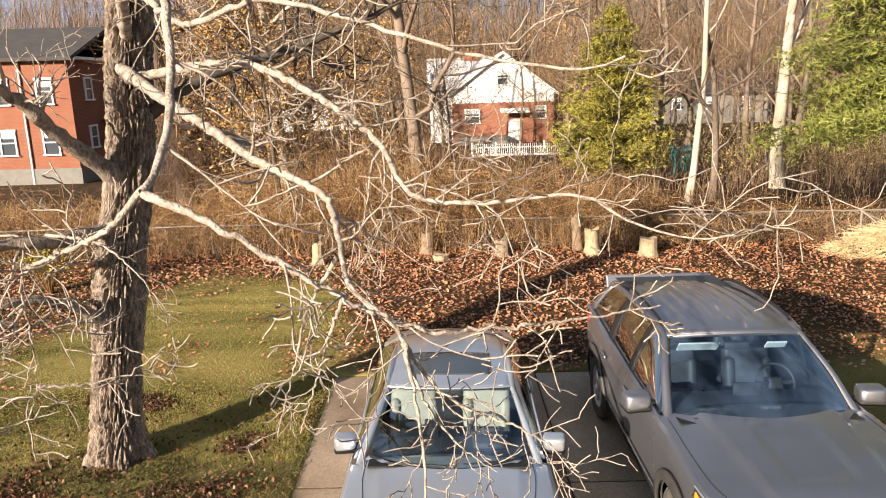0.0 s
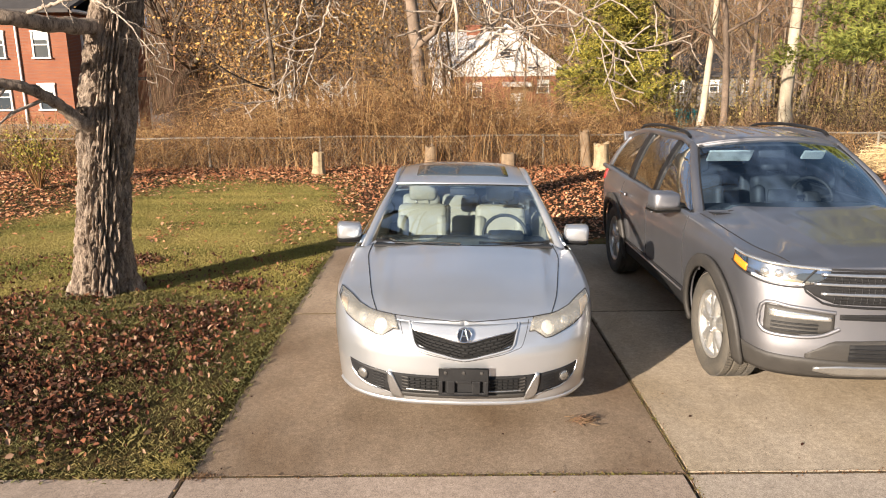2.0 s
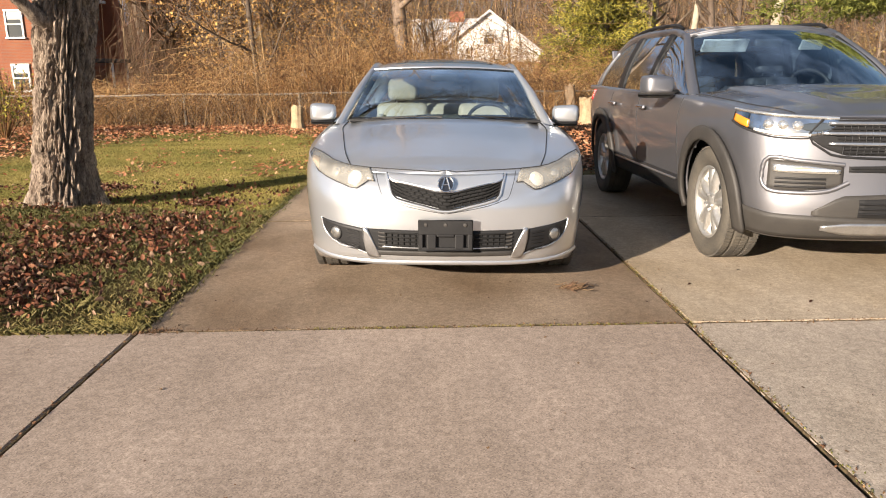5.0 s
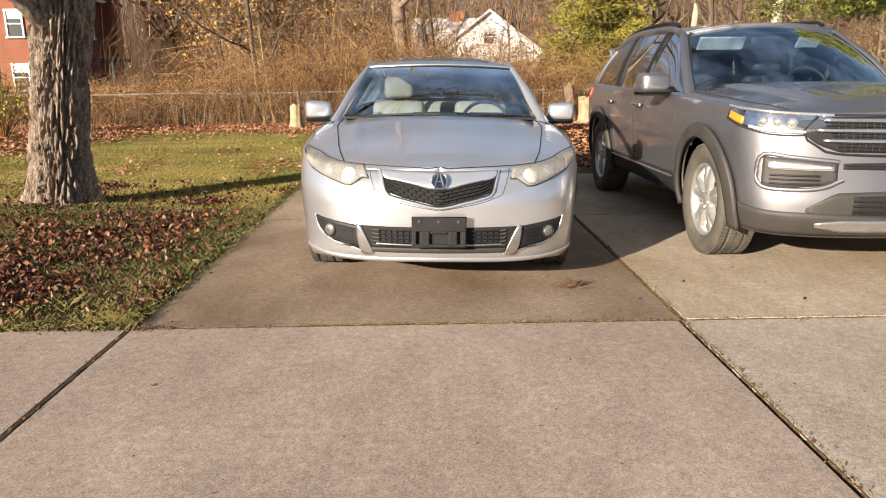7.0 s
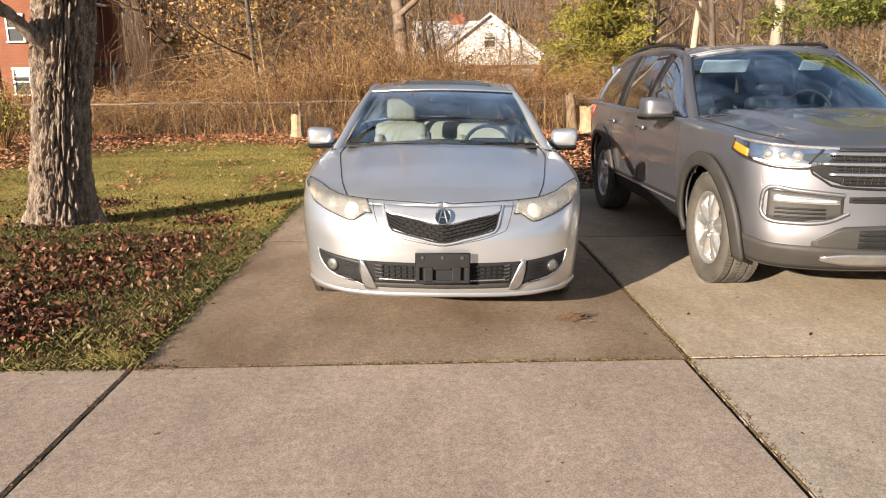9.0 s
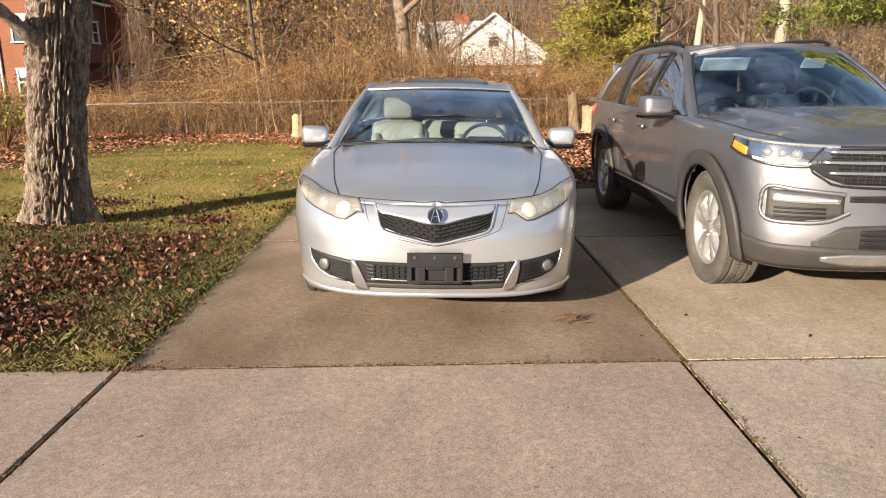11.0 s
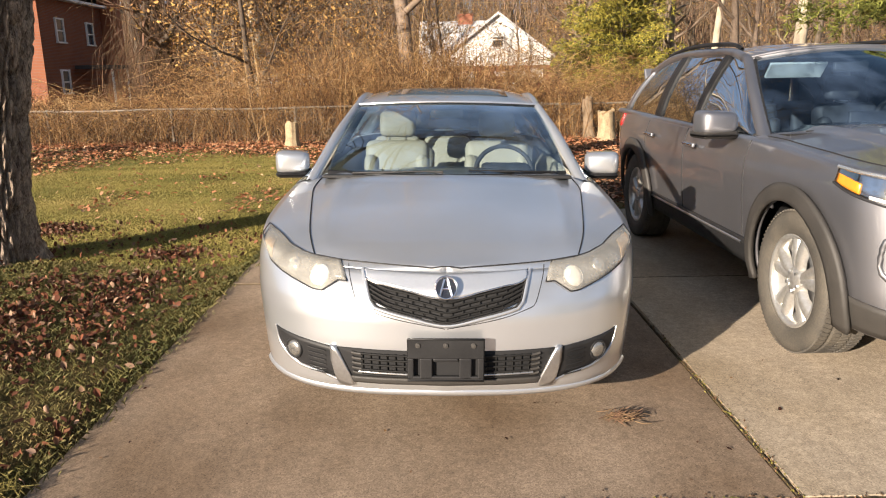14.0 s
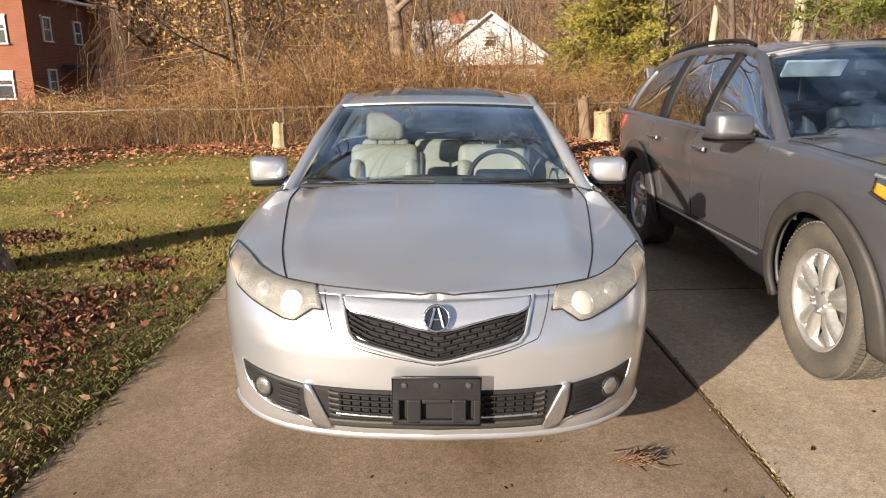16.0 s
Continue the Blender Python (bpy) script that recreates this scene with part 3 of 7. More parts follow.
k = 0
for x0, x1 in ((-7.4, -4.46), (-4.46, LEFT - 0.01), (LEFT - 0.01, MID - 0.02), (MID - 0.02, 4.28), (4.28, 7.2)):
    for y0, y1 in ((-5.4, -2.4), (-2.4, 0.58), (0.58, FRONT)):
        slab(x0, x1, y0, y1, M["pale" if x0 > 1 else "concrete"], k)
        k += 1
for x0, x1 in ((LEFT, MID), (MID, RIGHT)):
    for y0, y1 in ((FRONT, CROSS), (CROSS, BACK)):
        slab(x0, x1, y0, y1, M["stained" if x0 < 0 else "worn"], k)
        k += 1


def joint_fill(a, b, wide=0.02):
    """Dirt packed in a joint, with crumbs and moss on it."""
    d = Vector((b[0] - a[0], b[1] - a[1], 0))
    L = d.length
    d.normalize()
    w = Vector((-d.y, d.x, 0))
    n = int(L / 0.018)
    V, F = [], []
    for i in range(n + 1):
        c = Vector((a[0], a[1], 0)) + d * (L * i / n)
        h = wide * (0.85 + 0.9 * noise.noise((c.x * 21, c.y * 21, 0)) + 0.4 * noise.noise((c.x * 3, c.y * 3, 7)))
        z = 0.002 + 0.004 * noise.noise((c.x * 30, c.y * 30, 3))
        for q, dz in ((-h, -0.02), (-h * 0.4, 0.0), (h * 0.4, 0.0), (h, -0.02)):
            V.append(c + w * q + Vector((0, 0, z + dz)))
    for i in range(n):
        for j in range(3):
            F.append((4 * i + j, 4 * i + 4 + j, 4 * i + 5 + j, 4 * i + 1 + j))
    return mesh_object("joint_dirt", V, F, M["dirt"], driveway, label="dark dirt and moss in the joint")


M["dirt"] = material("joint_dirt", (0.05, 0.037, 0.026), 0.95, 0.0, (0.12, 0.09, 0.05), 14.0, 60.0, 1.0, spec=0.1)
for a, b in (((-7.4, FRONT), (7.2, FRONT)), ((LEFT - 0.01, -5.4), (LEFT - 0.01, FRONT)), ((MID - 0.01, -5.4), (MID, BACK)), ((LEFT, CROSS), (RIGHT, CROSS)), ((-7.4, 0.58), (7.2, 0.58)), ((4.28, -5.4), (4.28, FRONT)), ((-4.46, -5.4), (-4.46, FRONT))):
    joint_fill(a, b, 0.015 if a[1] == b[1] else 0.011)
# ---- cars: shared builders (local y runs from the nose to the tail) ----
def body_shell(sh, root, mat, arches, deck_from, nose_end):
    """Outer skin: sides, nose and tail, with wheel openings, both halves in one mesh."""
    ns, nz = 190, 26
    S = np.linspace(0, sh.s[-1], ns + 1)
    V, F = [], []
    for side in (1, -1):
        base = len(V)
        for s in S:
            lo, hi = sh.bottom(s), sh.top(s)
            for j in range(nz + 1):
                p = sh.at(max(s, 1e-4) * side, lo + (hi - lo) * j / nz)
                V.append(list(p))
        for i in range(ns):
            for j in range(nz):
                a = base + i * (nz + 1) + j
                q = (a, a + nz + 1, a + nz + 2, a + 1)
                F.append(q if side > 0 else q[::-1])
    V = np.array(V)
    for cy, cz, r in arches:
        d = np.hypot(V[:, 1] - cy, V[:, 2] - cz)
        near = (np.abs(d - r) < 0.022) & (np.abs(V[:, 0]) > 0.6)
        k = r / d[near]
        V[near, 1] = cy + (V[near, 1] - cy) * k
        V[near, 2] = cz + (V[near, 2] - cz) * k
    keep = []
    for q in F:
        c = V[list(q)].mean(0)
        if not any(abs(c[0]) > 0.55 and math.hypot(c[1] - cy, c[2] - cz) < r - 0.004 for cy, cz, r in arches):
            keep.append(q)
    ob = mesh_object("body", V, keep, mat, root, True)
    bm = bmesh.new()
    bm.from_mesh(ob.data)
    bmesh.ops.remove_doubles(bm, verts=bm.verts[:], dist=0.002)
    bm.to_mesh(ob.data)
    bm.free()
    return thick(ob, 0.012)


def deck_panel(name, sh, s0, s1, mat, root, lift=0.0, crease=None):
    """Hood or boot lid: spans the two top edges between two outline stations."""
    def fn(u, v):
        s = s0 + (s1 - s0) * u
        e = sh.at(max(s, 1e-4), sh.top(s))
        x = e[0] * (2 * v - 1)
        c = float(np.interp(e[1], sh.crown_line[:, 0], sh.crown_line[:, 1]))
        z = e[2] + c * (1 - abs(2 * v - 1) ** 2.6) + lift
        if crease:
            z += crease(x, e[1])
        return (x, e[1], z)
    V, F = sheet(fn, 44, 48)
    return thick(mesh_object(name, V, F, mat, root, True), 0.01)


def skin_patch(name, sh, rows, mat, parent, out=0.004, n=24, m=6, deep=0.006, label=""):
    """A piece that follows the skin: rows of (s, low z, high z)."""
    r = np.array(sorted(rows), float)
    def fn(u, v):
        s = r[0, 0] + (r[-1, 0] - r[0, 0]) * u
        lo, hi = np.interp(s, r[:, 0], r[:, 1]), np.interp(s, r[:, 0], r[:, 2])
        return sh.at(s if abs(s) > 1e-4 else 1e-4, lo + (hi - lo) * v, out)
    V, F = sheet(fn, n, m, True)
    return thick(mesh_object(name, V, F, mat, parent, True, label), deep)


def mirrored(rows, side):
    return [(side * s, a, b) for s, a, b in rows]


def skin_line(name, sh, pts, r, mat, parent, out=0.001, sides=6, label=""):
    """A thin bead or gap along the skin through (s, z) points."""
    p, _ = smooth_curve([(s, z, 0) for s, z in pts], 30)
    path = [sh.at(s if abs(s) > 1e-4 else 1e-4, z, out) for s, z, _ in p]
    return tubes(name, [(path, [r] * len(path))], mat, parent, sides, label)


def deck_line(name, sh, pts, r, mat, parent, lift=0.002):
    p, _ = smooth_curve([(x, y, 0) for x, y in pts], 30)
    edge = sh.edge()
    path = [(x, y, sh.deck(x, y, edge) + lift) for x, y, _ in p]
    return tubes(name, [(path, [r] * len(path))], mat, parent, 5)


def bowed(c0, c1, bow, z0, z1):
    """A cross curve from -x to x: half width, y and z at the middle and the corner."""
    return lambda v: (c0 * (2 * v - 1), bow[0] + (bow[1] - bow[0]) * (2 * v - 1) ** 2, z0 + (z1 - z0) * (2 * v - 1) ** 2)


def between(lo, hi, bulge=(0, 0, 0)):
    def fn(u, v):
        a, b = Vector(lo(v)), Vector(hi(v))
        k = 4 * u * (1 - u)
        return a.lerp(b, u) + Vector(bulge) * k
    return fn


def pane(name, fn, nu, nv, mat, root, label=""):
    V, F = sheet(fn, nu, nv)
    ob = mesh_object(name, V, F, mat, root, True, label)
    ob.visible_shadow = False
    return ob


def wheel(parent, at, r, width, rim_r, spokes, side, steer=0.0, tread=44, spoke_w=0.026):
    """Tyre with tread blocks, alloy rim with split spokes, brake disc."""
    w = width / 2
    root = new("wheel")
    root.parent = parent
    root.matrix_local = pose(*at, 0, 0, steer) @ Matrix.Diagonal((side, 1, 1, 1))
    tyre = lathe([(rim_r, -w * 0.8), (rim_r + 0.02, -w * 0.95), ((r + rim_r) / 2, -w * 1.04), (r - 0.03, -w), (r - 0.008, -w * 0.86), (r - 0.004, -w * 0.5), (r - 0.012, -w * 0.46), (r - 0.012, -w * 0.4), (r - 0.003, -w * 0.36), (r - 0.003, -w * 0.04), (r - 0.012, 0), (r - 0.003, w * 0.04), (r - 0.003, w * 0.36), (r - 0.012, w * 0.4), (r - 0.012, w * 0.46), (r - 0.004, w * 0.5), (r - 0.008, w * 0.86), (r - 0.03, w), ((r + rim_r) / 2, w * 1.04), (rim_r + 0.02, w * 0.95), (rim_r, w * 0.8)], 72)
    part("tyre", tyre, M["rubber"], root, "worn black rubber tyre", True)
    blocks = bmesh.new()
    for k in range(tread):
        a = 2 * math.pi * k / tread
        for x, da in ((-w * 0.72, 0.0), (w * 0.72, 0.5), (-w * 0.2, 0.25), (w * 0.2, 0.75)):
            b = a + da * 2 * math.pi / tread
            mm = Matrix.Rotation(b, 4, "X") @ Matrix.Translation((x, 0, r - 0.004)) @ Matrix.Rotation(0.35 if x > 0 else -0.35, 4, "Z") @ Matrix.Diagonal((w * 0.36, r * 2 * math.pi / tread * 0.72, 0.009, 1))
            bmesh.ops.create_cube(blocks, size=1, matrix=mm)
    part("tread", blocks, M["rubber"], root)
    rim = lathe([(rim_r * 0.96, -w * 0.7), (rim_r * 0.9, -w * 0.3), (rim_r * 0.9, w * 0.55), (rim_r * 0.95, w * 0.72), (rim_r * 1.02, w * 0.8), (rim_r * 1.02, w * 0.86), (rim_r * 0.97, w * 0.86), (rim_r * 0.93, w * 0.74)], 64)
    rim_ob = part("rim", rim, M["alloy"], root, "silver alloy rim", True)
    for k in range(spokes):
        bm = bmesh.new()
        for d in (-0.16, 0.16):
            a = 2 * math.pi * k / spokes
            rows = []
            for q, (rr, half, x) in enumerate(((rim_r * 0.12, 0.032, w * 0.66), (rim_r * 0.5, spoke_w, w * 0.74), (rim_r * 0.95, spoke_w * 1.15, w * 0.66))):
                ang = a + d * (0.45 + 0.55 * q / 2) * 1.25
                cy, cz = rr * math.sin(ang), rr * math.cos(ang)
                ty, tz = math.cos(ang), -math.sin(ang)
                rows.append([bm.verts.new((x + dx, cy + ty * hh, cz + tz * hh)) for dx, hh in ((-0.035, -half), (0, -half * 0.75), (0.006, 0), (0, half * 0.75), (-0.035, half))])
            for i in range(2):
                for j in range(4):
                    bm.faces.new((rows[i][j], rows[i][j + 1], rows[i + 1][j + 1], rows[i + 1][j]))
        bmesh.ops.recalc_face_normals(bm, faces=bm.faces[:])
        part("spoke", bm, M["alloy"], rim_ob, smooth=True)
    part("hub_cap", lathe([(0.0, w * 0.8), (0.03, w * 0.8), (0.036, w * 0.77), (0.075, w * 0.72), (0.08, w * 0.5)], 32), M["alloy"], root, smooth=True)
    for k in range(5):
        nuts = bmesh.new()
        a = 2 * math.pi * (k + 0.5) / 5
        bmesh.ops.create_cone(nuts, segments=6, radius1=0.011, radius2=0.009, depth=0.03, cap_ends=True, matrix=Matrix.Translation((w * 0.74, 0.057 * math.sin(a), 0.057 * math.cos(a))) @ Matrix.Rotation(radians(90), 4, "Y"))
        part("wheel_nut", nuts, M["satin"], root)
    part("brake_disc", lathe([(0.0, w * 0.1), (rim_r * 0.72, w * 0.1), (rim_r * 0.72, -w * 0.05), (0.0, -w * 0.05)], 40), M["satin"], root, "grey steel brake disc")
    part("wheel_back", lathe([(0.0, -w * 0.25), (rim_r * 0.93, -w * 0.25), (rim_r * 0.93, -w * 0.35), (0.0, -w * 0.35)], 32), M["dark"], root)
    return root


def arch_lining(parent, at, r, depth, side):
    """Dark tub behind the wheel."""
    bm = lathe([(0.05, 0), (r * 1.02, 0), (r * 1.02, depth)], 40, "x")
    bmesh.ops.delete(bm, geom=[v for v in bm.verts if v.co.z < -r * 0.3], context="VERTS")
    bmesh.ops.transform(bm, matrix=Matrix.Translation(at) @ Matrix.Diagonal((side, 1, 1, 1)), verts=bm.verts[:])
    return part("wheel_well", bm, M["dark"], parent)


def arch_trim(parent, sh, cy, cz, r, width, mat, side, a0, a1, proud=0.02, name="arch_trim"):
    """The flare round a wheel opening."""
    def fn(u, v):
        a = a0 + (a1 - a0) * u
        rr = r - 0.012 + (width + 0.012) * v
        y, z = cy - rr * math.cos(a), cz + rr * math.sin(a)
        lo = max(z, 0.2)
        s = float(np.interp(y, sh.pts[:, 1], sh.s))
        p = sh.at(s * side, min(lo, sh.top(s)), proud * (1 - 0.55 * v ** 3))
        return (p[0], y, z)
    V, F = sheet(fn, 48, 5)
    if side < 0:
        F = [f[::-1] for f in F]
    return thick(mesh_object(name, V, F, mat, parent, True), 0.03)


def seat(parent, at, width, mat, tall=0.62, rest=True):
    root = new("seat")
    root.parent = parent
    root.location = at
    part("cushion", box((width, 0.5, 0.16), (0, 0, 0.3), 0.05, (4, 0, 0), 3), mat, root, "beige leather cushion", True)
    back = joined(box((width * 0.94, 0.15, tall), (0, 0.29, 0.3 + tall / 2), 0.055, (-14, 0, 0), 3), box((width * 0.2, 0.19, tall * 0.8), (-width * 0.38, 0.25, 0.3 + tall * 0.42), 0.05, (-14, 0, 0), 3), box((width * 0.2, 0.19, tall * 0.8), (width * 0.38, 0.25, 0.3 + tall * 0.42), 0.05, (-14, 0, 0), 3))
    part("backrest", back, mat, root, "beige leather backrest", True)
    if rest:
        part("headrest", box((0.27, 0.11, 0.19), (0, 0.41, 0.3 + tall + 0.11), 0.045, (-8, 0, 0), 3), mat, root, "beige leather headrest", True)
        part("headrest_posts", joined(box((0.012, 0.012, 0.14), (-0.06, 0.39, 0.3 + tall), 0.003), box((0.012, 0.012, 0.14), (0.06, 0.39, 0.3 + tall), 0.003)), M["chrome"], root)
    return root


def steering_wheel(parent, at, tilt, mat):
    root = new("steering_wheel")
    root.parent = parent
    root.matrix_local = pose(*at, tilt, 0, 0)
    rim = [((0.185 * math.cos(a), 0.185 * math.sin(a), 0), 0.015) for a in np.linspace(0, 2 * math.pi, 41)]
    tubes("wheel_rim", [([p for p, _ in rim], [r for _, r in rim])], mat, root, 8)
    part("hub", joined(box((0.16, 0.13, 0.05), (0, -0.01, -0.01), 0.03), box((0.36, 0.035, 0.02), (0, 0, 0), 0.008), box((0.04, 0.17, 0.02), (0, -0.09, 0), 0.008)), mat, root)
    return root


def door_mirror(parent, at, side, size, mat_cap, name="door_mirror", lower=None):
    """Housing with a rounded shell, glass behind it and a stalk to the door."""
    root = new(name)
    root.parent = parent
    root.matrix_local = pose(*at, 0, 0, -8 * side)
    w, d, h = size
    bm = bmesh.new()
    bmesh.ops.create_uvsphere(bm, u_segments=28, v_segments=18, radius=0.5)
    for v in bm.verts:
        x, y, z = (math.copysign(abs(c * 2) ** 0.45 / 2, c) for c in v.co)
        y = y if y < 0 else y * 0.15
        taper = 1 - 0.18 * (0.5 - side * x)
        v.co = (x * w, y * d * 1.7, z * h * taper + 0.01)
    part("housing", bm, mat_cap, root, smooth=True)
    part("mirror_glass", box((w * 0.86, 0.006, h * 0.8), (0, d * 0.135, 0.01), 0.002), M["chrome"], root)
    part("stalk", box((0.13, d * 0.5, h * 0.26), (-side * (w * 0.5 + 0.02), 0, -h * 0.34), 0.02, (0, side * 10, 0)), lower or M["plastic"], root, smooth=True)
    if lower:
        part("lower_cap", box((w * 0.97, d * 1.25, h * 0.3), (0, -d * 0.2, -h * 0.4), 0.025), lower, root, smooth=True)
    return root


def wiper(parent, a, b, c):
    """Arm from pivot a to b, with its blade on to c."""
    ob = tubes("wiper", [([a, b], [0.009, 0.006]), ([b, c], [0.006, 0.006]), ([Vector(a).lerp(Vector(c), 0.15) + Vector((0, 0, -0.008)), Vector(c) + Vector((0, 0, -0.008))], [0.008, 0.008])], M["plastic"], parent, 6)
    return ob


# ---- silver sedan ----
def silver_sedan():
    sh = SEDAN
    car = tagged(new("sedan"), "silver four-door sedan with hazy headlights, parked on concrete", "car")
    AR = [(0.93, 0.315, 0.345), (3.63, 0.315, 0.345)]
    body = body_shell(sh, car, M["silver"], AR, 0, 0)
    s_cowl = float(np.interp(1.36, sh.pts[:, 1], sh.s))
    def crease(x, y):
        e = abs(abs(x) - (0.5 + 0.06 * y)) / 0.035
        return 0.008 * math.exp(-e * e) * step(0.2, 0.45, y) + 0.006 * (1 - min(1.0, abs(x) / 0.3)) * step(0.25, 0.7, y)
    hood = deck_panel("hood", sh, 0.0, s_cowl, M["silver"], car, 0.0, crease)
    FRONT_EDGE = [(0.0, 0.099), (0.14, 0.112), (0.24, 0.133), (0.34, 0.160), (0.44, 0.192), (0.557, 0.243)]
    for side in (1, -1):
        deck_line("hood_gap", sh, [(side * x, y) for x, y in ((0.557, 0.243), (0.582, 0.323), (0.614, 0.452), (0.648, 0.666), (0.69, 0.95), (0.708, 1.12), (0.70, 1.36))], 0.0032, M["seam"], hood)
    deck_line("hood_front_gap", sh, [(-x, y) for x, y in FRONT_EDGE[:0:-1]] + FRONT_EDGE, 0.0034, M["seam"], hood)
    part("floor_pan", box((1.2, 3.9, 0.05), (0, 2.4, 0.24), 0.01), M["dark"], car)
    part("engine_bay_wall", joined(box((1.5, 0.03, 0.5), (0, 1.05, 0.55), 0.004), box((1.3, 0.03, 0.34), (0, 0.4, 0.42), 0.004)), M["dark"], car)
    # grille, chrome beak and badge
    GR = [(0.0, 0.552, 0.655), (0.14, 0.581, 0.682), (0.24, 0.607, 0.697), (0.295, 0.626, 0.706), (0.315, 0.652, 0.712), (0.34, 0.705, 0.718)]
    def both_sides(rows):
        return [(-r[0], *r[1:]) for r in rows[:0:-1]] + list(rows)
    gz = lambda q, k: float(np.interp(abs(q), [r[0] for r in GR], [r[k] for r in GR]))
    grille = skin_patch("grille", sh, both_sides(GR), M["dark"], car, 0.002, 44, 6, 0.004, "black brick-pattern radiator grille")
    for row in range(6):
        f = (row + 0.3) / 5.6
        w = 0.3 + 0.03 * f
        skin_line("slat", sh, [(w * q, gz(w * q, 1) + (gz(w * q, 2) - gz(w * q, 1)) * f) for q in (-1, -0.75, -0.5, -0.25, 0, 0.25, 0.5, 0.75, 1)], 0.0042, M["grille_black"], grille, 0.013)
    for kx in range(15):
        for row in range(5):
            q = -0.315 + 0.045 * kx + 0.0225 * (row % 2)
            if abs(q) < 0.305:
                f0, f1 = (row + 0.3) / 5.6, (row + 1.3) / 5.6
                lo, hi = gz(q, 1), gz(q, 2)
                skin_line("slat_link", sh, [(q, lo + (hi - lo) * f0), (q + 1e-4, lo + (hi - lo) * f1)], 0.0026, M["grille_black"], grille, 0.011, 4)
    BK = [(0.0, 0.650, 0.736), (0.06, 0.653, 0.737), (0.14, 0.672, 0.738), (0.24, 0.692, 0.741), (0.3, 0.700, 0.743), (0.338, 0.718, 0.744), (0.348, 0.738, 0.745)]
    skin_patch("chrome_beak", sh, both_sides(BK), M["beak"], car, 0.02, 56, 8, 0.022, "satin chrome bar over the grille")
    skin_line("beak_edge", sh, [(q, z - 0.003) for q, z, _ in both_sides(BK)], 0.0045, M["chrome"], car, 0.016)
    skin_line("grille_surround", sh, both_sides([(0.0, 0.540), (0.14, 0.567), (0.257, 0.595), (0.302, 0.616), (0.333, 0.684), (0.362, 0.742)]), 0.0085, M["silver"], car, 0.006)
    skin_line("grille_shadow_gap", sh, both_sides([(0.0, 0.550), (0.14, 0.577), (0.25, 0.604), (0.294, 0.622), (0.324, 0.686), (0.352, 0.742)]), 0.004, M["seam"], car, 0.010)
    for side in (1, -1):
        skin_line("bumper_seam", sh, [(side * q, z) for q, z in ((0.436, 0.752), (0.398, 0.681), (0.36, 0.613), (0.33, 0.599), (0.24, 0.570), (0.12, 0.545), (0.004, 0.526))], 0.0018, M["seam"], body, 0.0)
    b = sh.at(1e-4, 0.692, 0.042)
    badge = part("badge", lathe([(0.0, 0.0), (0.04, -0.002), (0.043, 0.008)], 32, "y"), M["badge"], car, "dark oval badge with a chrome rim")
    badge.location = b
    badge.rotation_euler = (radians(-24), 0, 0)
    tubes("badge_rim", [([(0.043 * math.cos(a), -0.004, 0.045 * math.sin(a)) for a in np.linspace(0, 2 * math.pi, 33)], [0.0045] * 33)], M["chrome"], badge, 6)
    tubes("badge_mark", [([(-0.024, -0.006, -0.032), (-0.006, -0.006, 0.034)], [0.005, 0.005]), ([(0.024, -0.006, -0.032), (0.006, -0.006, 0.034)], [0.005, 0.005]), ([(-0.012, -0.006, -0.004), (0.012, -0.006, -0.004)], [0.004, 0.004])], M["chrome"], badge, 6)
    # lamps
    for side in (1, -1):
        LOW = np.array([(0.403, 0.114, 0.694), (0.44, 0.126, 0.695), (0.506, 0.123, 0.652), (0.546, 0.14, 0.655), (0.615, 0.191, 0.677), (0.691, 0.262, 0.701), (0.75, 0.341, 0.727), (0.79, 0.43, 0.769), (0.822, 0.60, 0.818)])
        HIGH = np.array([(0.436, 0.190, 0.757), (0.47, 0.203, 0.759), (0.53, 0.228, 0.763), (0.557, 0.243, 0.765), (0.606, 0.278, 0.771), (0.673, 0.351, 0.786), (0.748, 0.477, 0.809), (0.79, 0.545, 0.818), (0.824, 0.605, 0.82)])
        edge = sh.edge()
        S = np.linspace(1e-3, 1.5, 90)
        def skin_y(x, z, S=S):
            row = np.array([sh.at(q, z)[:2] for q in S])
            return float(np.interp(x, np.maximum.accumulate(row[:, 0]), row[:, 1]))
        cols = []
        for k in np.linspace(0, 8, 65):
            lo, hi = (np.array([np.interp(k, range(9), a[:, q]) for q in range(3)]) for a in (LOW, HIGH))
            xe = 0.5 * (lo[0] + hi[0])
            ye, ze = (float(np.interp(xe, np.maximum.accumulate(edge[:150, 0]), edge[:150, q])) for q in (1, 2))
            ze = max(ze, lo[2])
            col = []
            for f in np.linspace(0, 1, 9):
                x, z = lo[0] + (xe - lo[0]) * f, lo[2] + (ze - lo[2]) * f
                col.append((x, skin_y(x, z), z))
            y0 = col[-1][1]
            for f in (0.33, 0.67, 1.0):
                x, y = xe + (hi[0] - xe) * f, y0 + (max(hi[1], y0) - y0) * f
                col.append((x, y, max(sh.deck(x, y, edge), ze)))
            cols.append(col)
        cols = np.array(cols)
        def lens_at(u, v, out, side=side, cols=cols):
            i, j = u * 64, v * 11
            i0, j0 = min(63, int(i)), min(10, int(j))
            fi, fj = i - i0, j - j0
            p = (cols[i0, j0] * (1 - fj) + cols[i0, j0 + 1] * fj) * (1 - fi) + (cols[i0 + 1, j0] * (1 - fj) + cols[i0 + 1, j0 + 1] * fj) * fi
            nrm = np.array([0.3 + 0.5 * u, -0.85 + 0.45 * u, 0.3 + 0.35 * v])
            p = p + nrm / np.linalg.norm(nrm) * (out + 0.005)
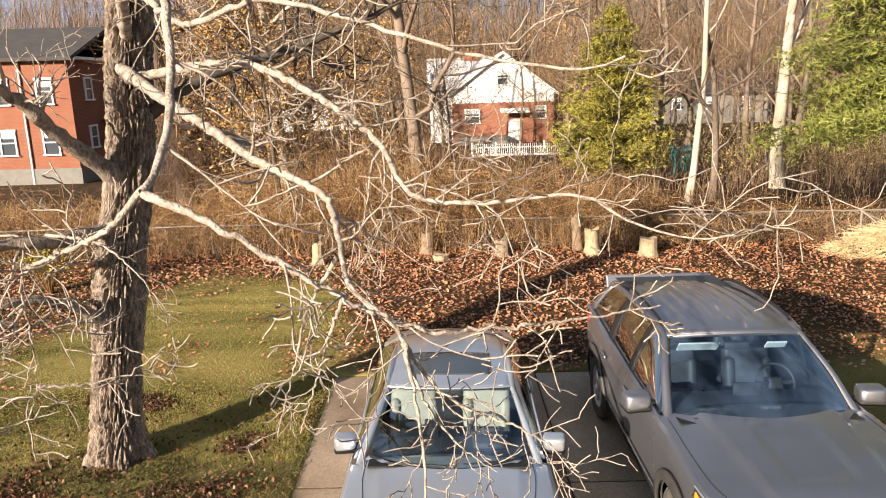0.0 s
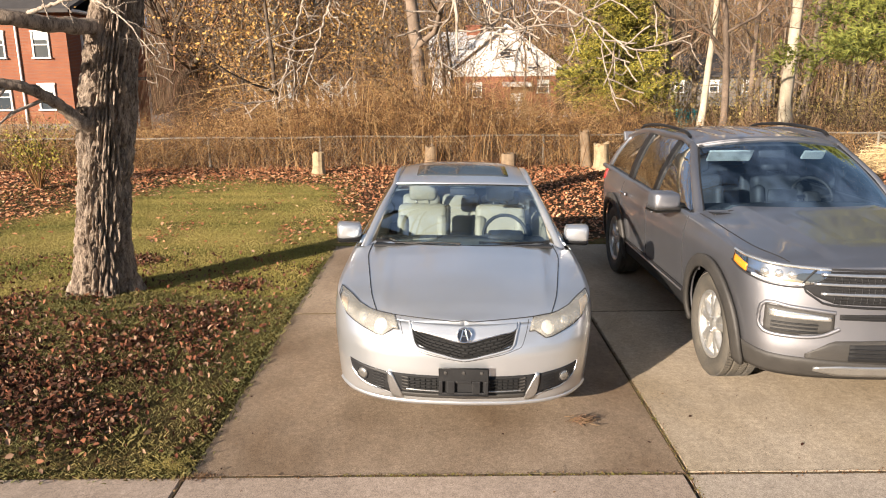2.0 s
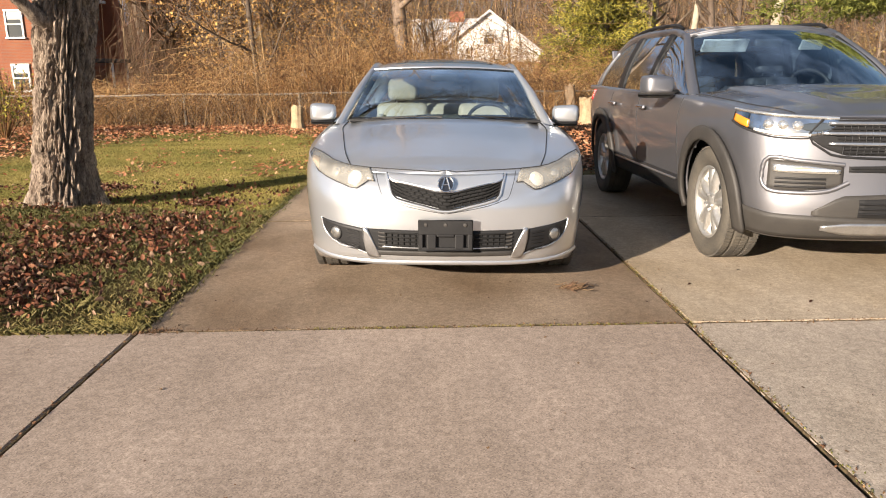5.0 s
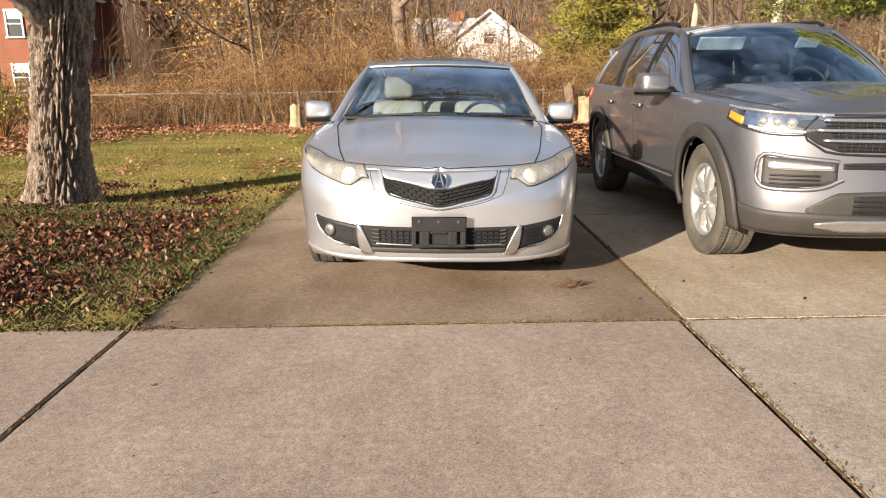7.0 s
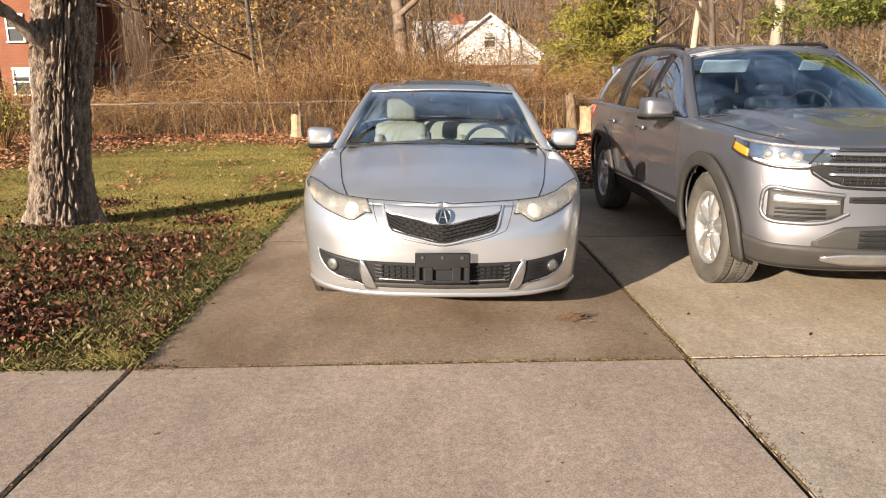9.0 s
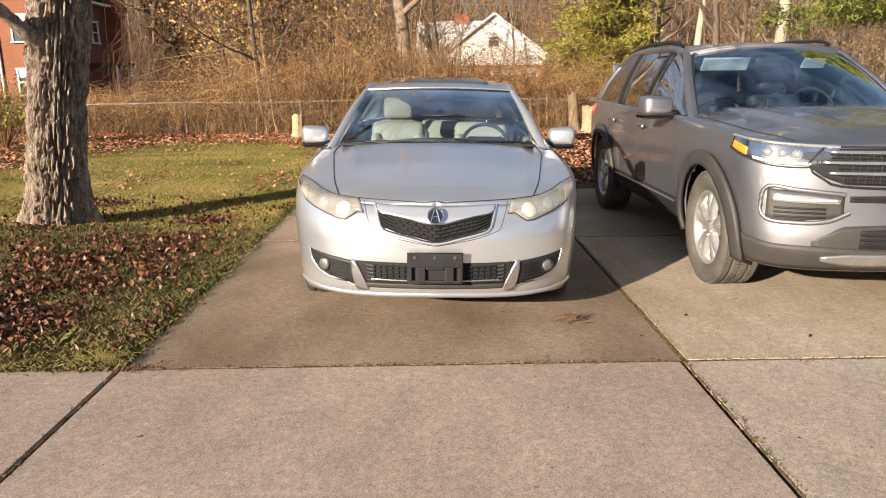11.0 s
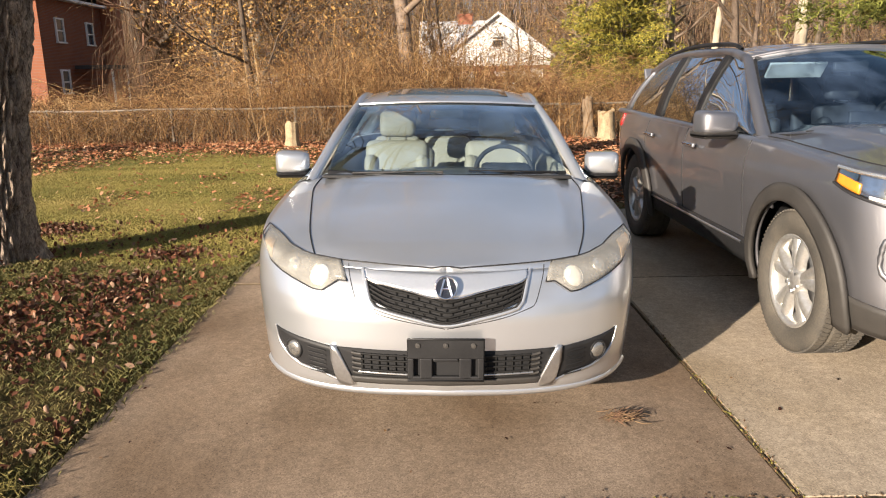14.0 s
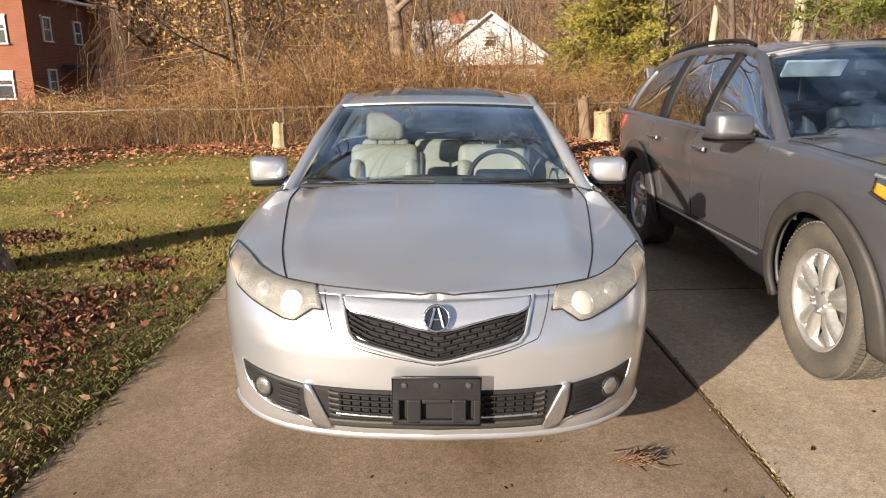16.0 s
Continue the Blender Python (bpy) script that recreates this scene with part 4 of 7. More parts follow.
            return (side * p[0], p[1], p[2])
        V, F = sheet(lambda u, v: lens_at(u, v, 0.012 * min(1.0, 8 * u * 4, (1 - u) * 10) * min(1.0, 6 * v, 6 * (1 - v))), 64, 12, side > 0)
        hl = mesh_object("headlight", V, F, M["haze_lens"], car, True, "hazed yellowed headlight lens")
        V, F = sheet(lambda u, v: lens_at(0.01 + 0.97 * u, 0.03 + 0.94 * v, -0.001), 48, 8, side > 0)
        mesh_object("reflector", V, F, M["lamp_bowl"], hl, True, "grey reflector bowl behind the lens")
        # Projector disc is white: the sun's glint in the lens is put into its colour.
        for name, u, v, r, mat in (("projector", 0.27, 0.42, 0.046, "white_lamp_glint"), ("side_lamp", 0.54, 0.5, 0.03, "lamp")):
            lamp = part(name, lathe([(0.0, -0.008), (r * 0.6, -0.006), (r * 0.92, -0.001), (r, 0.004)], 32, "y"), M[mat], hl, smooth=True)
            lamp.location = lens_at(u, v, 0.003)
            lamp.rotation_euler = (radians(-32), 0, radians(side * (26 + 40 * (u - 0.27))))
            tubes("lamp_ring", [([(r * math.cos(a), 0.0, r * math.sin(a)) for a in np.linspace(0, 2 * math.pi, 33)], [0.003] * 33)], M["lamp"], lamp, 6)
        V, F = sheet(lambda u, v: lens_at(0.76 + 0.2 * u, 0.12 + 0.76 * v, 0.002), 12, 6, side > 0)
        thick(mesh_object("turn_lens", V, F, M["haze_amber"], hl, True, "faded amber turn lens"), 0.002)
        rim = [lens_at(u, 0.0, 0.002) for u in np.linspace(0, 1, 50)] + [lens_at(u, 1.0, 0.002) for u in np.linspace(1, 0, 50)]
        rim.append(rim[0])
        tubes("lens_gap", [(rim, [0.0028] * len(rim))], M["seam"], body, 5)
        # fog lamp pocket
        pocket = skin_patch("fog_pocket", sh, mirrored([(0.463, 0.285, 0.427), (0.535, 0.308, 0.436), (0.64, 0.325, 0.447), (0.72, 0.362, 0.456), (0.765, 0.402, 0.461), (0.782, 0.455, 0.464)], side), M["plastic"], car, 0.004, 20, 6, 0.006, "black plastic fog lamp pocket")
        for q in range(6):
            z = 0.30 + 0.021 * q
            skin_line("pocket_rib", sh, [(side * 0.505, z), (side * 0.545, z + 0.004), (side * 0.585, z + 0.008)], 0.003, M["plastic"], pocket, 0.009, 4)
        p = Vector(sh.at(side * 0.665, 0.388, 0.006))
        fog = part("fog_lamp", lathe([(0.0, -0.01), (0.022, -0.009), (0.034, -0.004), (0.038, 0.012)], 32, "y"), M["lamp_bowl"], car, "round clear fog lamp", True)
        fog.location = p
        fog.rotation_euler = (0, 0, radians(30 * side))
        tubes("fog_ring", [([(0.039 * math.cos(a), -0.002, 0.039 * math.sin(a)) for a in np.linspace(0, 2 * math.pi, 29)], [0.005] * 29)], M["plastic"], fog, 6)
        skin_line("pocket_edge", sh, [(side * a, b2) for a, b2 in ((0.786, 0.466), (0.768, 0.402), (0.722, 0.356), (0.64, 0.319), (0.535, 0.302), (0.463, 0.278))], 0.0055, M["satin"], car, 0.004)
        skin_patch("bumper_strut", sh, mirrored([(0.385, 0.262, 0.272), (0.405, 0.258, 0.325), (0.43, 0.256, 0.385), (0.453, 0.262, 0.432), (0.465, 0.292, 0.436), (0.478, 0.37, 0.436)], side), M["satin"], car, 0.014, 8, 6, 0.02)
        # Black lower cap: the shading under the silver mirror is put into a dark piece.
        door_mirror(car, (side * 0.925, 1.62, 1.0), side, (0.2, 0.14, 0.145), M["silver"], lower=M["plastic"])
    # lower intake
    intake = skin_patch("lower_intake", sh, [(-0.45, 0.40, 0.43), (-0.40, 0.29, 0.43), (0, 0.285, 0.428), (0.40, 0.29, 0.43), (0.45, 0.40, 0.43)], M["dark"], car, 0.003, 30, 5, 0.006, "black lower air intake with slats")
    for row in range(5):
        z = 0.318 + 0.0235 * row
        skin_line("intake_slat", sh, [(-0.345, z), (0, z - 0.004), (0.345, z)], 0.0045, M["grille_black"], intake, 0.012)
    for kx in range(21):
        s = -0.34 + 0.034 * kx
        skin_line("intake_bar", sh, [(s, 0.315), (s + 1e-4, 0.415)], 0.003, M["grille_black"], intake, 0.008, 4)
    for side in (1, -1):
        for row in range(5):
            skin_line("intake_fin", sh, [(side * 0.345, 0.32 + 0.022 * row), (side * 0.37, 0.322 + 0.022 * row), (side * 0.385, 0.326 + 0.022 * row)], 0.0065, M["cladding"], intake, 0.008, 5)
    skin_line("condenser_bar", sh, [(-0.36, 0.328), (0, 0.323), (0.36, 0.328)], 0.006, M["satin"], intake, 0.0065)
    skin_patch("intake_lip", sh, [(-0.40, 0.276, 0.302), (0, 0.277, 0.305), (0.40, 0.276, 0.302)], M["cladding"], car, 0.012, 30, 3, 0.014)
    skin_line("chin", sh, [(-1.0, 0.245), (-0.7, 0.232), (-0.46, 0.228), (0, 0.236), (0.46, 0.228), (0.7, 0.232), (1.0, 0.245)], 0.02, M["silver"], car, -0.008)
    # plate bracket
    B = -0.034
    bars = [((0.306, 0.016, 0.085), (0, B, 0.457)), ((0.026, 0.016, 0.09), (-0.14, B, 0.372)), ((0.026, 0.016, 0.09), (0.14, B, 0.372)), ((0.05, 0.016, 0.09), (-0.078, B, 0.372)), ((0.05, 0.016, 0.09), (0.078, B, 0.372)), ((0.306, 0.016, 0.02), (0, B, 0.332)), ((0.1, 0.016, 0.016), (0, B, 0.41))]
    bracket = part("plate_bracket", joined(*[box(z, at, 0.005) for z, at in bars]), M["plastic"], car, "empty black plastic plate bracket")
    part("bracket_recess", box((0.27, 0.006, 0.09), (0, B + 0.018, 0.372), 0.001), M["dark"], bracket)
    for x in (-0.11, 0.0, 0.11):
        part("bracket_screw", lathe([(0.0, B - 0.014), (0.009, B - 0.013), (0.012, B - 0.008)], 14, "y", (x, 0, 0.472)), M["cladding"], bracket)
    tubes("bracket_rim", [([(x, B - 0.008, z) for x, z in ((-0.152, 0.324), (-0.152, 0.498), (0.152, 0.498), (0.152, 0.324), (-0.152, 0.324))], [0.004] * 5)], M["plastic"], bracket, 6)
    # greenhouse
    ws_lo, ws_hi = bowed(0.69, 0, (1.12, 1.40), 0.968, 0.958), bowed(0.575, 0, (1.93, 2.03), 1.342, 1.322)
    pane("windscreen", between(ws_lo, ws_hi, (0, -0.02, 0.025)), 14, 20, M["screen"], car, "clear windscreen reflecting bare branches")
    band = between(ws_lo, ws_hi, (0, -0.02, 0.025))
    tubes("windscreen_gasket", [([Vector(ws_hi(v)) + Vector((0, -0.006, 0.003)) for v in np.linspace(0, 1, 21)], [0.004] * 21)], M["plastic"], car, 6)
    tubes("roof_header", [([Vector(ws_hi(v)) + Vector((0, 0.014, 0.006)) for v in np.linspace(0, 1, 21)], [0.013] * 21)], M["silver"], car, 8)
    V, F = sheet(lambda u, v: Vector(band(u * 0.05, v)) + Vector((0, 0, 0.001)), 2, 20)
    thick(mesh_object("windscreen_frit", V, F, M["plastic"], car, True), 0.002)
    def roof_fn(u, v):
        y = 1.93 + 1.62 * u
        x = (0.578 - 0.03 * u * u) * (2 * v - 1)
        e = (2 * v - 1) ** 2
        z = 1.342 + 0.094 * math.sin(math.pi * 0.92 * u) ** 0.85 - 0.03 * u ** 2
        return (x, y + 0.1 * e * (1 - u) - 0.05 * e * u, z - (0.02 + 0.032 * min(1.0, 3 * u)) * abs(2 * v - 1) ** 3)
    V, F = sheet(roof_fn, 20, 24)
    roof = thick(mesh_object("roof", V, F, M["silver"], car, True), 0.015)
    V, F = sheet(lambda u, v: Vector(roof_fn(0.15 + 0.3 * u, 0.15 + 0.70 * v)) + Vector((0, 0, 0.003)), 10, 14)
    sunroof = thick(mesh_object("sunroof", V, F, M["pane"], car, True, "dark glass sunroof panel"), 0.006)
    bl_lo, bl_hi = bowed(0.60, 0, (4.2, 4.02), 1.04, 1.03), bowed(0.54, 0, (3.55, 3.5), 1.345, 1.29)
    pane("rear_window", between(bl_lo, bl_hi, (0, 0.02, 0.03)), 10, 14, M["screen"], car)
    s0, s1 = float(np.interp(3.75, sh.pts[:, 1], sh.s)), sh.s[-1]
    deck_panel("boot_lid", sh, s0, s1, M["silver"], car)
    for side in (1, -1):
        a0, a1 = Vector((side * 0.702, 1.40, 0.955)), Vector((side * 0.583, 2.03, 1.318))
        belt = [Vector((side * 0.835, y, sh.top(float(np.interp(y, sh.pts[:, 1], sh.s))) - 0.002)) for y in (1.32, 2.0, 2.7, 3.4, 3.95)]
        rail = [a1 + Vector((0, 0, -0.01)), Vector((side * 0.582, 2.4, 1.362)), Vector((side * 0.572, 2.8, 1.362)), Vector((side * 0.545, 3.5, 1.275))]
        post = [(belt[0] + a0) / 2 + Vector((0, -0.03, -0.02)), a0.lerp(a1, 0.5) + Vector((side * 0.02, -0.012, 0.02)), a1]
        p, _ = smooth_curve([tuple(v) for v in post], 16)
        tubes("a_pillar", [(p, [0.034] * 8 + list(np.linspace(0.034, 0.024, 8)))], M["silver"], car, 8)
        p, _ = smooth_curve([tuple(v) for v in rail], 20)
        tubes("roof_rail", [(p, [0.028] * 20)], M["silver"], car, 8)
        p, _ = smooth_curve([tuple(rail[-1]), (side * 0.62, 3.7, 1.16), (side * 0.76, 4.05, 0.98)], 14)
        tubes("c_pillar", [(p, [0.05, 0.055] * 7)], M["silver"], car, 8)
        tubes("b_pillar", [([belt[2] + Vector((-side * 0.02, 0, 0)), rail[2]], [0.03, 0.025])], M["plastic"], car, 8)
        lo = lambda v, side=side: (side * 0.825, 1.4 + 2.45 * v, 0.94 + 0.05 * v)
        rl, _ = smooth_curve([tuple(v) for v in ([a0 + Vector((side * 0.03, 0.0, 0.0))] + rail)], 40)
        hi = lambda v, rl=rl: tuple(rl[min(39, int(v * 39))])
        pane("side_window", between(lo, hi, (side * 0.03, 0, 0)), 8, 20, M["screen"], car)
        tubes("cowl_corner", [([(side * 0.66, 1.42, 0.945), (side * 0.82, 1.34, 0.9)], [0.03, 0.02])], M["silver"], car, 8)
        pz = (0.93, 0.315)
        arch_trim(car, sh, 3.63, 0.315, 0.345, 0.02, M["silver"], side, radians(-12), radians(192), 0.006, "arch_lip")
        for cy in (0.93, 3.63):
            wheel(car, (side * 0.755, cy, 0.322), 0.322, 0.22, 0.215, 7, side, tread=72)
            arch_lining(car, (side * 0.56, cy, 0.315), 0.34, 0.22, side)
    # cowl, wipers, interior
    part("cowl_panel", box((1.36, 0.16, 0.02), (0, 1.28, 0.965), 0.006, (-6, 0, 0)), M["plastic"], car)
    wiper(car, (-0.52, 1.26, 0.985), (-0.2, 1.2, 1.0), (-0.02, 1.17, 1.005))
    wiper(car, (0.12, 1.2, 1.005), (0.4, 1.24, 0.998), (0.6, 1.34, 0.985))
    part("dashboard", joined(box((1.4, 0.5, 0.16), (0, 1.62, 0.86), 0.05, (-4, 0, 0), 3), box((0.3, 0.2, 0.08), (0.36, 1.68, 0.95), 0.03)), M["trim"], car, "dark dashboard", True)
    for x in (-0.79, 0.79):
        part("door_lining", box((0.05, 2.3, 0.5), (x, 2.65, 0.66), 0.02), M["leather"], car)
    part("headliner", box((1.0, 1.3, 0.012), (0, 2.68, 1.335), 0.004), M["visor"], car)
    for x in (-0.37, 0.37):
        seat(car, (x, 2.35, 0.17), 0.5, M["leather"], 0.58)
    for x in (-0.42, 0.0, 0.42):
        seat(car, (x, 3.15, 0.2), 0.42, M["leather"], 0.52, x != 0)
    steering_wheel(car, (0.37, 1.95, 0.9), 62, M["trim"])
    part("room_mirror", box((0.22, 0.03, 0.06), (0, 2.02, 1.27), 0.012), M["trim"], car, smooth=True)
    part("console", box((0.2, 0.9, 0.3), (0, 2.1, 0.5), 0.04), M["trim"], car, smooth=True)
    return car


sedan = silver_sedan()
sedan.matrix_world = pose(0.092, 3.955, 0, 0, 1.0, -1.0)


# ---- dark grey sport utility vehicle ----
def grey_suv():
    sh = SUV
    car = tagged(new("suv"), "dark grey sport utility vehicle with silver wheels and roof rails", "car")
    AR = [(0.885, 0.40, 0.445), (3.905, 0.40, 0.445)]
    body = body_shell(sh, car, M["graphite"], AR, 0, 0)
    s_cowl = float(np.interp(1.62, sh.pts[:, 1], sh.s))
    def crease(x, y):
        k = 0.45 + 0.1 * y
        e = abs(abs(x) - k) / 0.04
        return 0.026 * step(k + 0.012, k - 0.022, abs(x)) * step(0.12, 0.4, y) + 0.008 * math.exp(-e * e) * step(0.2, 0.6, y) - 0.012 * step(0.27, 0.24, abs(x)) * step(0.45, 0.5, y) * step(1.25, 1.1, y)
    hood = deck_panel("hood", sh, 0.0, s_cowl, M["graphite"], car, 0.0, crease)
    for side in (1, -1):
        deck_line("hood_gap", sh, [(side * 0.74, 0.22), (side * 0.84, 0.5), (side * 0.87, 0.95), (side * 0.87, 1.5)], 0.003, M["seam"], hood)
    skin_line("hood_front_gap", sh, [(-0.62, 1.018), (-0.4, 1.012), (0, 1.008), (0.4, 1.012), (0.62, 1.018)], 0.006, M["seam"], hood, 0.0)
    part("floor_pan", box((1.7, 4.6, 0.06), (0, 2.6, 0.36), 0.01), M["dark"], car)
    part("engine_bay_wall", joined(box((1.6, 0.03, 0.7), (0, 1.25, 0.7), 0.004), box((1.4, 0.03, 0.55), (0, 0.35, 0.65), 0.004)), M["dark"], car)
    # grille
    grille = skin_patch("grille", sh, [(-0.70, 0.895, 0.93), (-0.62, 0.84, 1.0), (-0.5, 0.80, 1.005), (0, 0.79, 1.003), (0.5, 0.80, 1.005), (0.62, 0.84, 1.0), (0.70, 0.895, 0.93)], M["dark"], car, 0.004, 40, 6, 0.008, "black mesh radiator grille with chrome bars")
    for z0, w in ((0.985, 0.6), (0.925, 0.64), (0.865, 0.6)):
        skin_patch("grille_bar", sh, [(-w, z0 - 0.002, z0 + 0.012), (0, z0 - 0.014, z0 + 0.008), (w, z0 - 0.002, z0 + 0.012)], M["satin"], grille, 0.028, 30, 3, 0.02)
    for row in range(9):
        z = 0.815 + 0.02 * row
        w = 0.5 + 0.012 * row
        skin_line("mesh_line", sh, [(-w, z), (0, z - 0.012), (w, z)], 0.0045, M["plastic"], grille, 0.013, 5)
    for kx in range(27):
        s = -0.52 + 0.04 * kx
        skin_line("mesh_link", sh, [(s, 0.805), (s + 0.012, 0.9), (s + 0.001, 0.99)], 0.0045, M["plastic"], grille, 0.012, 4)
    p = sh.at(1e-4, 0.925, 0.05)
    badge = part("badge", lathe([(0.0, -0.004), (0.06, -0.002), (0.066, 0.01)], 36, "y"), M["blue"], car, "blue oval badge with a chrome rim")
    badge.matrix_local = Matrix.Translation(p) @ Matrix.Diagonal((1.75, 1, 0.7, 1))
    tubes("badge_rim", [([(0.066 * math.cos(a), -0.006, 0.066 * math.sin(a)) for a in np.linspace(0, 2 * math.pi, 37)], [0.005] * 37)], M["chrome"], badge, 6)
    tubes("badge_mark", [([(-0.04, -0.008, 0.0), (-0.015, -0.008, 0.018), (0.015, -0.008, -0.018), (0.04, -0.008, 0.0)], [0.006] * 4)], M["chrome"], badge, 6)
    skin_line("grille_surround", sh, [(-0.63, 1.008), (-0.715, 0.91), (-0.62, 0.83), (-0.5, 0.79), (0, 0.775), (0.5, 0.79), (0.62, 0.83), (0.715, 0.91), (0.63, 1.008)], 0.008, M["plastic"], car, 0.004)
    # bumper pieces
    skin_patch("upper_slot", sh, [(-0.47, 0.70, 0.735), (0, 0.69, 0.74), (0.47, 0.70, 0.735)], M["dark"], car, 0.003, 24, 3, 0.004)
    for z in (0.705, 0.722):
        skin_line("slot_bar", sh, [(-0.46, z), (0, z - 0.004), (0.46, z)], 0.004, M["plastic"], car, 0.009)
    low = skin_patch("lower_intake", sh, [(-0.66, 0.44, 0.465), (-0.5, 0.41, 0.56), (0, 0.40, 0.58), (0.5, 0.41, 0.56), (0.66, 0.44, 0.465)], M["cladding"], car, 0.006, 30, 5, 0.008, "grey plastic lower intake")
    skin_patch("intake_mouth", sh, [(-0.4, 0.43, 0.54), (0, 0.42, 0.55), (0.4, 0.43, 0.54)], M["dark"], low, 0.009, 20, 4, 0.004)
    for z in (0.455, 0.485, 0.515):
        skin_line("intake_bar", sh, [(-0.4, z), (0, z - 0.008), (0.4, z)], 0.006, M["plastic"], low, 0.015)
    skin_patch("lower_cladding", sh, [(-1.32, 0.30, 0.50), (-1.1, 0.30, 0.46), (-0.9, 0.29, 0.44), (-0.66, 0.285, 0.435), (0, 0.28, 0.40), (0.66, 0.285, 0.435), (0.9, 0.29, 0.44), (1.1, 0.30, 0.46), (1.32, 0.30, 0.50)], M["cladding"], car, 0.012, 60, 5, 0.014, "grey plastic bumper skirt")
    skin_patch("skid_plate", sh, [(-0.6, 0.345, 0.37), (-0.45, 0.315, 0.39), (0, 0.31, 0.39), (0.45, 0.315, 0.39), (0.6, 0.345, 0.37)], M["satin"], car, 0.022, 30, 4, 0.016, "silver skid plate")
    for side in (1, -1):
        hl = skin_patch("headlight", sh, mirrored([(0.54, 0.98, 1.012), (0.62, 0.925, 1.015), (0.72, 0.905, 1.02), (0.9, 0.908, 1.03), (1.06, 0.935, 1.043), (1.2, 0.965, 1.055), (1.28, 0.99, 1.058)], side), M["chrome"], car, 0.004, 40, 8, 0.01, "clear headlight with an amber corner")
        skin_patch("lamp_dark", sh, mirrored([(0.58, 0.955, 0.985), (0.64, 0.935, 0.99), (0.72, 0.94, 0.985), (0.76, 0.955, 0.975)], side), M["pane"], hl, 0.008, 20, 4, 0.004)
        skin_patch("lamp_shelf", sh, mirrored([(0.7, 0.91, 0.925), (0.9, 0.914, 0.93), (1.05, 0.937, 0.952)], side), M["white_lamp_glint"], hl, 0.01, 16, 3, 0.006)
        for s in (0.78, 0.87, 0.96):
            lens = part("lamp_cell", lathe([(0.0, -0.012), (0.022, -0.009), (0.031, 0.004)], 24, "y"), M["lamp"], hl, smooth=True)
            lens.location = sh.at(side * s, 0.965 + 0.04 * (s - 0.7), 0.008)
            lens.rotation_euler = (0, 0, radians(side * (18 + 90 * (s - 0.65))))
        skin_patch("amber_corner", sh, mirrored([(1.1, 0.952, 1.0), (1.18, 0.97, 1.018), (1.26, 0.992, 1.032)], side), M["amber"], hl, 0.009, 10, 5, 0.005, "amber corner lens")
        skin_line("brow", sh, [(side * a, z) for a, z in ((0.54, 1.013), (0.72, 1.022), (0.9, 1.032), (1.06, 1.045), (1.28, 1.06))], 0.010, M["lamp"], hl, 0.006)
        skin_line("lamp_gap", sh, [(side * a, z) for a, z in ((0.53, 0.985), (0.62, 0.918), (0.72, 0.897), (0.9, 0.9), (1.06, 0.928), (1.2, 0.958), (1.29, 0.985))], 0.006, M["seam"], body, 0.0)
        # daytime lamp pocket
        pocket = skin_patch("lamp_pocket", sh, mirrored([(0.5, 0.625, 0.74), (0.6, 0.60, 0.752), (0.75, 0.585, 0.76), (0.9, 0.585, 0.768), (0.93, 0.6, 0.77)], side), M["cladding"], car, 0.005, 20, 6, 0.008, "recessed grey lamp pocket")
        skin_patch("running_lamp", sh, mirrored([(0.52, 0.69, 0.715), (0.7, 0.692, 0.735), (0.86, 0.695, 0.742), (0.9, 0.7, 0.742)], side), M["lamp"], pocket, 0.016, 16, 4, 0.014, "clear running lamp bar")
        skin_line("lamp_thread", sh, [(side * a, 0.712) for a in (0.55, 0.7, 0.86)], 0.006, M["white_lamp_glint"], pocket, 0.03, 6)
        for z in (0.61, 0.635, 0.66):
            skin_line("pocket_rib", sh, [(side * 0.6, z), (side * 0.75, z), (side * 0.88, z)], 0.006, M["plastic"], pocket, 0.012)
        skin_line("pocket_edge", sh, [(side * a, z) for a, z in ((0.5, 0.745), (0.75, 0.768), (0.94, 0.775), (0.945, 0.6), (0.75, 0.575), (0.58, 0.59), (0.47, 0.64))], 0.014, M["graphite"], car, 0.006)
        door_mirror(car, (side * 1.09, 1.83, 1.185), side, (0.25, 0.17, 0.165), M["graphite"], lower=M["cladding"])
        for (cy, cz, r) in AR:
            arch_trim(car, sh, cy, cz, r, 0.075, M["cladding"], side, radians(-14), radians(194), 0.024)
            wheel(car, (side * 0.852, cy, 0.392), 0.392, 0.255, 0.252, 5, side, tread=84, spoke_w=0.036)
            arch_lining(car, (side * 0.6, cy, 0.40), 0.45, 0.31, side)
        # sill, handles, door gaps
        s0, s1 = (float(np.interp(y, sh.pts[:, 1], sh.s)) for y in (1.36, 3.44))
        skin_patch("sill_cladding", sh, mirrored([(s0, 0.345, 0.50), (s1, 0.345, 0.50)], side), M["plastic"], car, 0.016, 20, 4, 0.016)
        skin_line("sill_bright", sh, [(side * (s0 + 0.15), 0.47), (side * (s0 + s1) / 2, 0.47), (side * (s1 - 0.05), 0.47)], 0.011, M["satin"], car, 0.012)
        for y in (1.52, 2.62, 3.62):
            s = float(np.interp(y, sh.pts[:, 1], sh.s))
            skin_line("door_gap", sh, [(side * (s if y < 3 else s + 0.0), 0.5), (side * s, 0.8), (side * s, 1.1)], 0.004, M["seam"], body, 0.0, 4)
